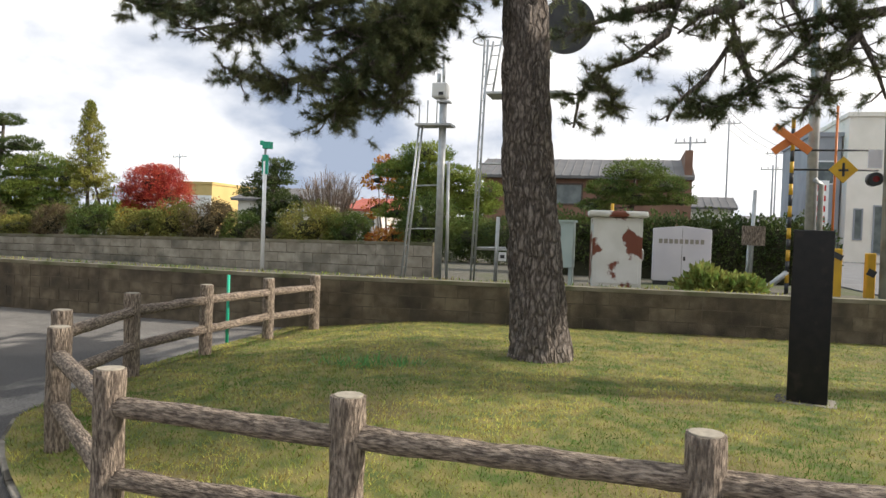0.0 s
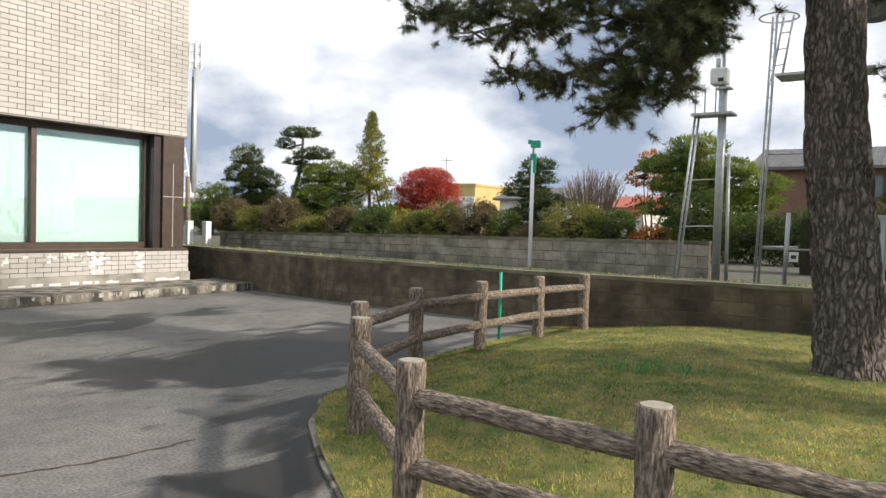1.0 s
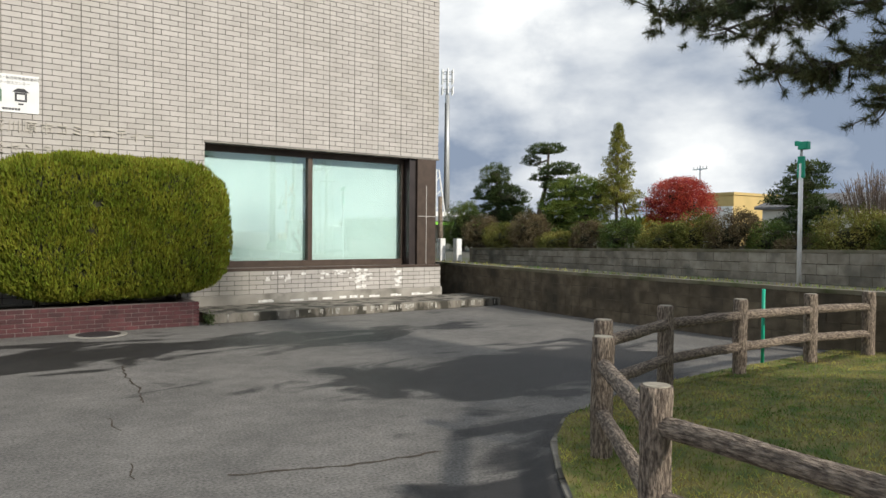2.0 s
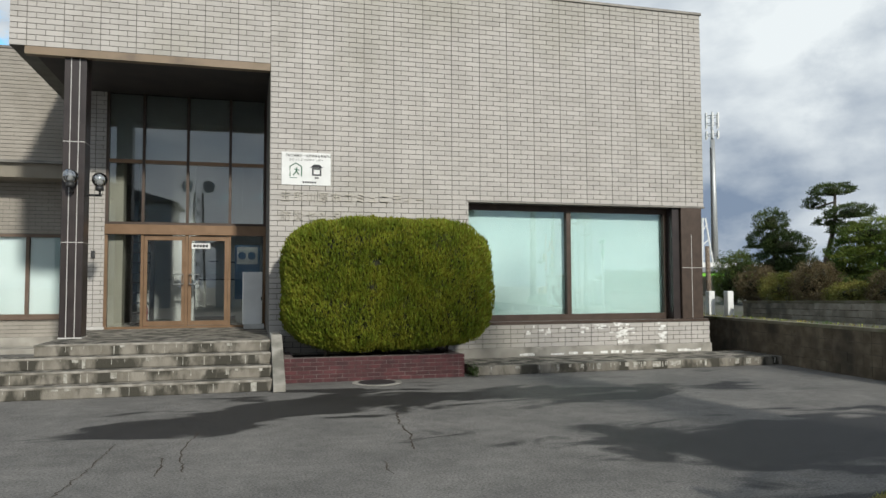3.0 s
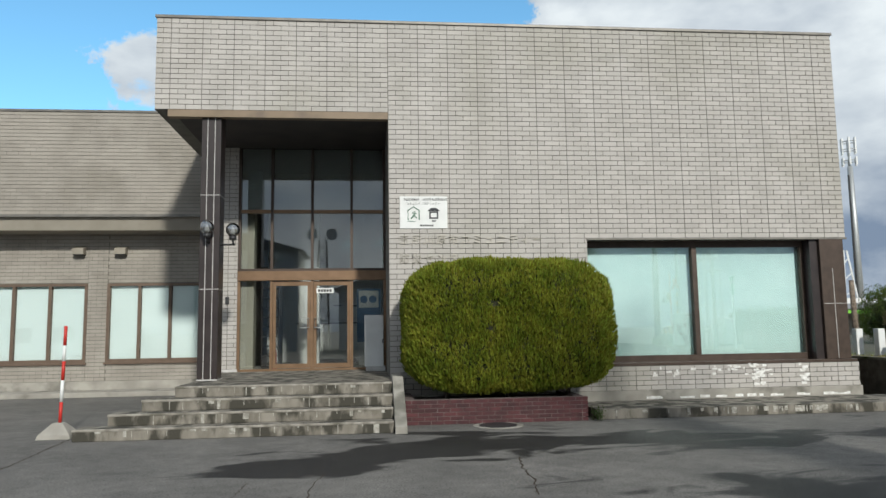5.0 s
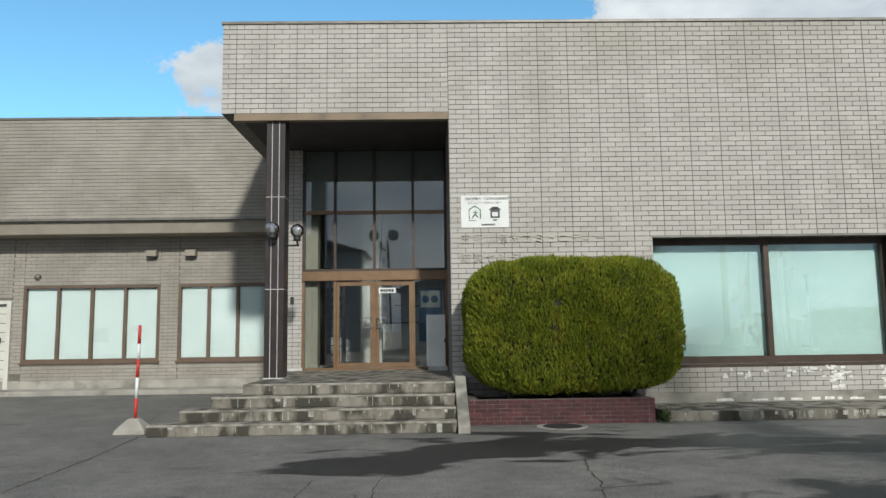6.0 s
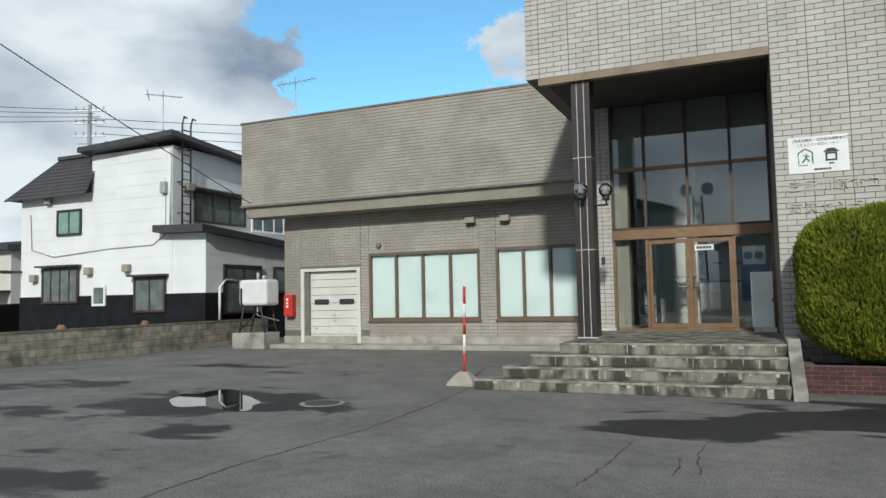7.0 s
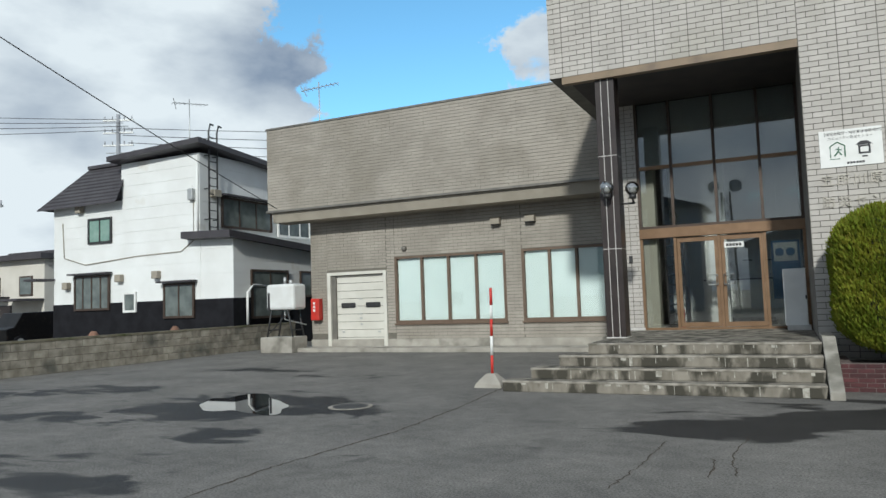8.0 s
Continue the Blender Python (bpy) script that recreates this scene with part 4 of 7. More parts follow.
def leaf_mat(name, c1, c2, scale=2.0, hue=0.03, value=0.35):
    """Leaves: two greens in drifts, and each leaf a little different; light passes through."""
    m = bpy.data.materials.new(name)
    m.use_nodes = True
    nt = m.node_tree
    N, K = nt.nodes.new, nt.links.new
    b = nt.nodes["Principled BSDF"]
    b.inputs["Roughness"].default_value = 0.6
    b.inputs["Specular IOR Level"].default_value = 0.25
    geo = N("ShaderNodeNewGeometry")
    n = N("ShaderNodeTexNoise"); n.inputs["Scale"].default_value = scale
    K(geo.outputs["Position"], n.inputs["Vector"])
    r = N("ShaderNodeValToRGB")
    r.color_ramp.elements[0].position, r.color_ramp.elements[1].position = 0.38, 0.62
    r.color_ramp.elements[0].color, r.color_ramp.elements[1].color = (*c1, 1), (*c2, 1)
    K(n.outputs["Fac"], r.inputs[0])
    hsv = N("ShaderNodeHueSaturation")
    mr, mh = N("ShaderNodeMapRange"), N("ShaderNodeMapRange")
    mr.inputs["To Min"].default_value, mr.inputs["To Max"].default_value = 1 - value, 1 + value
    mh.inputs["To Min"].default_value, mh.inputs["To Max"].default_value = 0.5 - hue, 0.5 + hue
    K(geo.outputs["Random Per Island"], mr.inputs["Value"]); K(geo.outputs["Random Per Island"], mh.inputs["Value"])
    K(mr.outputs[0], hsv.inputs["Value"]); K(mh.outputs[0], hsv.inputs["Hue"]); K(r.outputs["Color"], hsv.inputs["Color"])
    K(hsv.outputs["Color"], b.inputs["Base Color"])
    tr = N("ShaderNodeBsdfTranslucent")
    K(hsv.outputs["Color"], tr.inputs["Color"])
    mix = N("ShaderNodeMixShader"); mix.inputs[0].default_value = 0.35
    out = nt.nodes["Material Output"]
    K(b.outputs[0], mix.inputs[1]); K(tr.outputs[0], mix.inputs[2]); K(mix.outputs[0], out.inputs["Surface"])
    return m


def leaves_mesh(name, centres, ups, length, width, material, rng, tri=False):
    """Small leaves, each a bent blade of two faces, at the points, along their own directions."""
    n = len(centres)
    ups = ups / np.linalg.norm(ups, axis=1)[:, None]
    ref = rng.normal(size=(n, 3))
    side = np.cross(ups, ref)
    side /= np.linalg.norm(side, axis=1)[:, None]
    L = length * rng.uniform(0.6, 1.3, (n, 1))
    W = width * rng.uniform(0.6, 1.3, (n, 1))
    nor = np.cross(ups, side)
    a = centres
    tip = centres + ups * L
    l = centres + ups * L * 0.5 + side * W * 0.5 + nor * W * 0.15
    r = centres + ups * L * 0.5 - side * W * 0.5 + nor * W * 0.15
    if tri:
        verts = np.stack([a + side * W * 0.5, a - side * W * 0.5, tip], axis=1).reshape(-1, 3)
        faces = np.arange(3 * n).reshape(-1, 3)
    else:
        verts = np.stack([a, l, tip, r], axis=1).reshape(-1, 3)
        i = np.arange(n) * 4
        faces = np.stack([np.stack([i, i + 1, i + 2], 1), np.stack([i, i + 2, i + 3], 1)], 1).reshape(-1, 3)
    return soup(name, verts.tolist(), faces.tolist(), material)


M["hedge"] = leaf_mat("hedge_leaf", (0.15, 0.185, 0.017), (0.25, 0.265, 0.028), 2.6, 0.025, 0.32)
# near-black filler: the shade inside foliage is put into this colour
M["core"] = mat("crown_shade_fill", (0.022, 0.024, 0.011), (0.036, 0.036, 0.016), 10, 0.95, 0.5, 20)


def hedge():
    h = thing("clipped_hedge", (2.11, -0.98, 0.42), "large clipped yellow-green hedge in a brick planter", "hedge")
    rng = np.random.default_rng(5)
    ax, ay, az, cz = 1.87, 0.95, 1.165, 1.225

    def surf(n, k):
        d = rng.normal(size=(n, 3))
        e = 4.2
        q = (np.abs(d[:, 0]) ** e + np.abs(d[:, 1]) ** e + np.abs(d[:, 2]) ** e) ** (1 / e)
        p = d / q[:, None]
        p = p * k
        g = np.sign(p) * np.abs(p) ** (e - 1)
        return p * np.array((ax, ay, az)) + np.array((0, 0, cz)), g
    p, g = surf(135000, rng.uniform(0.90, 1.01, (135000, 1)))
    lump = np.array([noise.noise(Vector(q) * 1.6) * 0.05 + noise.noise(Vector((q[0] * 4.5, q[1] * 4.5, q[2] * 1.8))) * 0.05 for q in p])
    p += (g / (np.linalg.norm(g, axis=1)[:, None] + 1e-6)) * lump[:, None]
    gap = np.array([noise.noise(Vector(q) * 4.0 + Vector((9, 2, 4))) for q in p])
    keep = gap > -0.5
    p, g = p[keep], g[keep]
    up = g * 0.45 + rng.normal(size=p.shape) * 0.28 + np.array((0, 0, 1.0))
    ob = new("foliage", leaves_mesh("foliage", p, up, 0.085, 0.022, M["hedge"], rng))
    ob.parent = h
    # added filler solid; its dark colour stands in for shade between the leaves
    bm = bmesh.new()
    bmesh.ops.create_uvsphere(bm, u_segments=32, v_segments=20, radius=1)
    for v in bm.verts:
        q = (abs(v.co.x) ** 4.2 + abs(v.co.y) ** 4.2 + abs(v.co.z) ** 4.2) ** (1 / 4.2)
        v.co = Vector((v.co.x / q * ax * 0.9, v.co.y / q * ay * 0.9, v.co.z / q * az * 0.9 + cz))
    part("inner_shade_fill", bm, M["core"], h)
    for x in (-1.1, 0.0, 1.1):
        part("stem", tb([(x, 0, -0.1), (x * 1.05, 0, 0.3)], [0.05, 0.04], 8), M["bark"], h)


hedge()
rng = np.random.default_rng(17)
M["weed"] = leaf_mat("weed_leaf", (0.05, 0.08, 0.02), (0.08, 0.11, 0.03), 3, 0.02, 0.3)
w = thing("weed_tuft", (3.56, -1.72, 0), "small dark weed tuft by the planter", "weed")
pts = rng.normal(size=(260, 3)) * np.array((0.05, 0.05, 0.06)) + np.array((0, 0, 0.10))
ob = new("foliage", leaves_mesh("foliage", pts, rng.normal(size=(260, 3)) + np.array((0, 0, 0.6)), 0.05, 0.016, M["weed"], rng)); ob.parent = w


# ---- manhole, snow pole, tank, red box ----
m_ = thing("manhole_cover", (1.75, -1.95, 0), "round iron manhole cover flush in the asphalt", "manhole")
part("ring", tb([(0, 0, 0.0), (0, 0, 0.008)], 0.42, 32), M["concrete"], m_)
part("lid", tb([(0, 0, 0.0), (0, 0, 0.014)], 0.32, 32), M["darksteel"], m_)
m_ = thing("manhole_cover", (-6.55, -4.55, 0), "round worn iron manhole cover flush in the asphalt", "manhole")
part("ring", tb([(0, 0, 0.0), (0, 0, 0.008)], 0.34, 32), M["worn"], m_)
part("lid", tb([(0, 0, 0.0), (0, 0, 0.014)], 0.27, 32), M["darksteel"], m_)

p = thing("snow_pole", (-5.28, -1.9, 0), "red and white banded snow pole in a concrete foot", "pole")
bm = bmesh.new()
q0 = [(-0.26, -0.22), (0.26, -0.22), (0.26, 0.22), (-0.26, 0.22)]
lo = [bm.verts.new((x, y, 0.0)) for x, y in q0]; mid = [bm.verts.new((x * 0.92, y * 0.92, 0.07)) for x, y in q0]; hi = [bm.verts.new((x * 0.3, y * 0.3, 0.24)) for x, y in q0]
bm.faces.new(lo[::-1]); bm.faces.new(hi)
for s, t in ((lo, mid), (mid, hi)):
    for i in range(4):
        bm.faces.new((s[i], s[(i + 1) % 4], t[(i + 1) % 4], t[i]))
part("foot", bm, M["concrete"], p, "weathered concrete foot", 0.01)
bands = ((0.22, 0.56, "red"), (0.56, 0.9, "white"), (0.9, 1.2, "red"), (1.2, 1.45, "white"), (1.45, 1.76, "red"))
for a, b, c in bands:
    part("band", tb([(0.01 + a * 0.02, 0, a), (0.01 + b * 0.02, 0, b)], 0.026, 12), M[c], p)


def tank():
    t = thing("oil_tank", (-15.75, 5.75, 0), "white oil tank on dark legs over a concrete plinth", "tank")
    part("plinth", bx(-0.75, 0.55, -0.35, 0.5, 0, 0.52), M["concrete"], t, "stained concrete plinth", 0.02)
    for x in (-0.42, 0.42):
        for y in (-0.25, 0.35):
            part("leg", tb([(x * 1.25, y, 0.52), (x * 0.8, y, 1.42)], 0.03, 8), M["darksteel"], t)
        part("brace", tb([(x * 1.15, -0.25, 0.75), (x * 1.15, 0.35, 0.75)], 0.02, 8), M["darksteel"], t)
    part("brace", tb([(-0.5, -0.25, 0.6), (0.4, -0.25, 1.35)], 0.02, 8), M["darksteel"], t)
    part("body", bx(-0.52, 0.62, -0.3, 0.4, 1.42, 2.28), M["tank_white"], t, bevel=0.09)
    part("strap", bx(-0.44, -0.36, -0.315, 0.41, 1.40, 2.0), M["darksteel"], t)
    part("filler", tb([(0.05, 0, 2.26), (0.05, 0, 2.52)], 0.05, 10), M["steel"], t)
    part("filler", tb([(0.3, 0, 2.26), (0.3, 0, 2.42)], 0.07, 10), M["steel"], t)
    part("pipe", tb([(0.1, -0.1, 1.42), (0.1, -0.1, 1.1), (0.6, 0.4, 0.9)], 0.02, 8), M["steel"], t)


M["tank_white"] = mat("tank_paint", (0.70, 0.71, 0.70), (0.64, 0.64, 0.62), 3, 0.5, 0.05, 30)
tank()
r = thing("hydrant_box", (-15.0, WW - 0.15, 1.02), "red hose box fixed to the tiled wall", "box")
part("case", bx(-0.17, 0.17, -0.12, 0.13, 0.0, 0.74), M["red"], r, bevel=0.03)
part("door", bx(-0.14, 0.14, -0.135, -0.12, 0.05, 0.69), M["red"], r, bevel=0.006)
for i in range(3):
    part("bar", bx(-0.05, 0.03, -0.139, -0.135, 0.30 + i * 0.12, 0.38 + i * 0.12), M["white"], r)

# puddle in a shallow of the asphalt
M["water"] = mat("puddle_water", (0.02, 0.021, 0.022), None, 3, 0.015, 0.0)
bm = bmesh.new()
pts = []
for i in range(48):
    a = 2 * math.pi * i / 48
    rr = 1.0 + 0.16 * math.sin(3 * a + 0.6) + 0.10 * math.sin(5 * a + 1.9) + 0.05 * math.sin(9 * a)
    u, v = 1.25 * rr * math.cos(a), 0.62 * rr * math.sin(a)
    pts.append((-8.5 + u * 0.80 + v * 0.6, -4.65 - u * 0.6 + v * 0.80))
bm.faces.new([bm.verts.new((x, y, 0.004)) for x, y in pts])
solid("water_puddle", bm, M["water"], "shallow rain puddle mirroring the sky", "puddle", "structure")


def crack(name, path, width):
    """An open joint in the asphalt: a dark ribbon of ragged width."""
    bm = bmesh.new()
    prev = None
    pts = []
    for (x0, y0), (x1, y1) in zip(path, path[1:]):
        n = max(2, int(math.hypot(x1 - x0, y1 - y0) / 0.07))
        pts += [(x0 + (x1 - x0) * i / n, y0 + (y1 - y0) * i / n) for i in range(n)]
    for i, (x, y) in enumerate(pts):
        d = Vector((pts[min(i + 1, len(pts) - 1)][0] - pts[max(i - 1, 0)][0], pts[min(i + 1, len(pts) - 1)][1] - pts[max(i - 1, 0)][1], 0)).normalized()
        s = Vector((-d.y, d.x, 0)) * width * random.uniform(0.3, 1.0)
        c = Vector((x + random.uniform(-0.02, 0.02), y + random.uniform(-0.02, 0.02), 0.003))
        cur = (bm.verts.new(c + s), bm.verts.new(c - s))
        if prev:
            bm.faces.new((prev[0], cur[0], cur[1], prev[1]))
        prev = cur
    return solid(name, bm, M["soil"], "dark open crack in the asphalt", "crack", "structure")


crack("trim_crack", [(-5.02, -2.1), (-4.86, -4.3), (-4.83, -6.2), (-5.1, -8.2), (-5.08, -9.6)], 0.017)
crack("trim_crack", [(1.21, -9.45), (1.63, -9.59), (2.07, -9.74), (2.8, -9.83)], 0.018)
crack("trim_crack", [(1.48, -4.9), (1.38, -5.6), (1.36, -6.3), (1.22, -7.1)], 0.014)
crack("trim_crack", [(0.88, -7.45), (0.82, -7.7), (0.87, -8.0)], 0.009)
crack("trim_crack", [(0.75, -8.85), (0.68, -9.1), (0.72, -9.3)], 0.009)
crack("trim_crack", [(-0.9, -5.5), (-1.0, -6.55), (-0.92, -7.4)], 0.010)
crack("trim_crack", [(-1.17, -6.7), (-1.12, -7.0), (-1.16, -7.5)], 0.013)
crack("trim_crack", [(-1.7, -5.95), (-1.75, -7.1), (-1.86, -8.1)], 0.009)


# ---- lawn on its mound, kerb, fence ----
EDGE = [(2.05, -30.0), (2.05, -14.0), (2.15, -12.4), (2.45, -11.55), (3.0, -10.8), (3.55, -10.15), (4.15, -9.68), (4.8, -9.42), (6.0, -9.22), (8.0, -9.12), (9.95, -9.1)]
WALL = [(10.62, 6.0), (10.45, 1.0), (10.02, -4.0), (10.02, -8.6), (10.45, -12.0), (10.85, -15.5), (11.10, -18.0), (11.9, -30.0)]


def wall_x(y):
    for (xa, ya), (xb, yb) in zip(WALL, WALL[1:]):
        if yb <= y <= ya:
            return xa + (xb - xa) * (y - ya) / (yb - ya)
    return WALL[0][0] if y > WALL[0][1] else WALL[-1][0]


def edge_dist(x, y):
    best = 9.0
    for (xa, ya), (xb, yb) in zip(EDGE, EDGE[1:]):
        dx, dy = xb - xa, yb - ya
        t = max(0, min(1, ((x - xa) * dx + (y - ya) * dy) / (dx * dx + dy * dy)))
        best = min(best, math.hypot(x - xa - t * dx, y - ya - t * dy))
    return best


def edge_x(y):
    """Where the kerb stands for a given y, on its western side."""
    for (xa, ya), (xb, yb) in zip(EDGE, EDGE[1:]):
        if ya <= y <= yb and yb > ya:
            return xa + (xb - xa) * (y - ya) / (yb - ya)
    return None


def lawn_z(x, y):
    d = min(1.0, edge_dist(x, y) / 2.6)
    h = 0.03 + 0.20 * d * d * (3 - 2 * d)
    h += 0.05 * math.exp(-((x - 7.5) ** 2 + (y + 13.4) ** 2) / 2.0)
    return h + 0.012 * noise.noise(Vector((x * 0.9, y * 0.9, 0)))


M["lawn"] = mat("lawn_turf", (0.075, 0.105, 0.02), (0.22, 0.185, 0.06), 5.5, 0.95, 0.8, 70, stain=(0.17, 0.125, 0.055), stain_scale=0.7, stain_at=(0.55, 0.72))
M["grass"] = leaf_mat("grass_blade", (0.095, 0.165, 0.02), (0.46, 0.385, 0.10), 1.9, 0.05, 0.6)
M["daffodil"] = leaf_mat("blue_green_blade", (0.10, 0.27, 0.08), (0.15, 0.33, 0.11), 2, 0.02, 0.3)


def lawn():
    bm = bmesh.new()
    rows = []
    ys = [-30 + i * 0.35 for i in range(60)]
    ys = [y for y in ys if y < -9.2] + [-9.45, -9.3, -9.2, -9.13]
    for y in ys:
        x0 = edge_x(y) or 2.05
        x1 = wall_x(y) + 0.05
        rows.append([bm.verts.new((x0 + (x1 - x0) * (k / 40) ** 1.15, y, 0)) for k in range(41)])
    for r in rows:
        for v in r:
            v.co.z = lawn_z(v.co.x, v.co.y)
    for a, b in zip(rows, rows[1:]):
        for k in range(40):
            f = bm.faces.new((a[k], a[k + 1], b[k + 1], b[k]))
            f.smooth = True
    solid("ground_lawn", bm, M["lawn"], "short autumn lawn on a low mound", "lawn", "structure")
    rng = np.random.default_rng(3)
    out = []
    n = 0
    while n < 290000:
        x, y = rng.uniform(2.0, 11.2), rng.uniform(-19.5, -9.15)
        x0 = edge_x(y)
        if x0 is None or x < x0 + 0.02 or x > wall_x(y) - 0.01:
            n += 1
            continue
        # thinner where it lies far off
        if rng.random() < 0.35 + 0.65 * max(0.0, 1 - (x - 2) / 8):
            out.append((x, y, lawn_z(x, y) - 0.004))
        n += 1
    c = np.array(out)
    up = rng.normal(size=c.shape) * np.array((0.55, 0.55, 0.15)) + np.array((0, 0, 0.9))
    tagged(new("grass", leaves_mesh("grass", c, up, 0.036, 0.006, M["grass"], rng, tri=True)), "short grass with yellowed patches", "grass", kind="stuff")
    # clump of strappy leaves
    for cx, cy, k in ((6.35, -11.85, 90), (6.5, -12.2, 60), (6.25, -11.55, 40)):
        t = thing("leaf_clump", (cx, cy, lawn_z(cx, cy)), "clump of narrow blue-green leaves in the lawn", "plant", "leaf clumps in the lawn")
        c = rng.normal(size=(k, 3)) * np.array((0.10, 0.14, 0))
        u = rng.normal(size=(k, 3)) * 0.4 + np.array((0, 0, 1.0))
        ob = new("leaves", leaves_mesh("leaves", c, u, 0.12, 0.012, M["daffodil"], rng)); ob.parent = t


lawn()


def kerb():
    k = thing("kerb", (0, 0, 0), "narrow weathered concrete kerb round the lawn", "kerb", kind="structure")
    pts = []
    for (xa, ya), (xb, yb) in zip(EDGE[1:], EDGE[2:]):
        n = max(1, round(math.hypot(xb - xa, yb - ya) / 0.6))
        pts += [(xa + (xb - xa) * i / n, ya + (yb - ya) * i / n) for i in range(n)]
    for (xa, ya), (xb, yb) in zip(pts, pts[1:]):
        L = math.hypot(xb - xa, yb - ya)
        ob = part("kerb_stone", bx(0.006, L - 0.006, -0.035, 0.035, -0.02, 0.03), M["step"], k, bevel=0.010)
        ob.matrix_basis = pose(xa, ya, random.uniform(-0.01, 0.005), 0, 0, math.degrees(math.atan2(yb - ya, xb - xa)))


kerb()

POSTS = [(2.30, -17.85), (2.32, -16.32), (2.35, -14.77), (2.40, -13.26), (2.46, -11.95), (3.52, -10.65), (4.30, -9.96), (5.80, -9.46), (7.20, -9.42), (8.70, -9.46), (9.80, -9.66)]


def rough_log(length, r, seg=26, step=0.035, amp=0.008):
    """A log standing on its foot, with furrowed bark along it; no two alike."""
    n = max(3, int(length / step))
    seed = Vector((random.uniform(0, 90), random.uniform(0, 90), random.uniform(0, 90)))
    bm = bmesh.new()
    tube(bm, [Vector((0.004 * noise.noise(seed + Vector((0, 0, i * 0.2))), 0.004 * noise.noise(seed + Vector((5, 0, i * 0.2))), length * i / n)) for i in range(n + 1)], r, seg)
    for v in bm.verts:
        d = Vector((v.co.x, v.co.y, 0))
        if d.length > r * 0.5:
            s = Vector((d.x * 55, d.y * 55, v.co.z * 7)) + seed
            v.co += d.normalized() * amp * (0.9 * noise.noise(s) + 0.9 * noise.noise(s * 0.45) - 0.5 * abs(noise.noise(s * 1.7)))
    for f in bm.faces:
        f.smooth = len(f.verts) == 4
    return bm


def fence():
    f = thing("log_fence", (0, 0, 0), "rustic post and rail fence of imitation logs", "fence")
    for i, (x, y) in enumerate(POSTS):
        zb = 0.02 if i < 7 else lawn_z(x, y)
        top = 0.90
        po = part("post", rough_log(top - zb + 0.1, 0.080), M["log"], f)
        po.matrix_basis = pose(x, y, zb - 0.1, random.uniform(-0.6, 0.6), random.uniform(-0.6, 0.6), 40 * i)
        part("cut_end", tb([(0, 0, top - zb + 0.094), (0, 0, top - zb + 0.106)], 0.066, 16), M["cut"], po, "pale sawn top")
    for (xa, ya), (xb, yb) in zip(POSTS, POSTS[1:]):
        a, b = Vector((xa, ya, 0)), Vector((xb, yb, 0))
        u = (b - a).normalized() * 0.05
        for z in (0.71, 0.35):
            p = a + u + Vector((0, 0, z + random.uniform(-0.01, 0.01)))
            q = b - u + Vector((0, 0, z + random.uniform(-0.01, 0.01)))
            ra = part("rail", rough_log((q - p).length, 0.053, 22, 0.035, 0.007), M["log"], f)
            ra.matrix_basis = Matrix.Translation(p) @ (q - p).to_track_quat("Z", "Y").to_matrix().to_4x4()


fence()
s = thing("marker_stake", (8.05, -9.20, 0.05), "thin green plastic marker stake by the fence", "stake")
part("stake", tb([(0, 0, 0), (0, 0, 0.92)], 0.022, 8), M["green"], s)

st = thing("stone_pillar", (6.5, -16.03, lawn_z(6.5, -16.03)), "polished black granite pillar on a small slab", "stone pillar", rz=-12)
part("slab", bx(-0.17, 0.2, -0.24, 0.26, -0.05, 0.008), M["step"], st, "rough earthy concrete slab", 0.006)
part("shaft", bx(-0.09, 0.09, -0.165, 0.165, 0.0, 1.55), M["granite"], st, bevel=0.006)


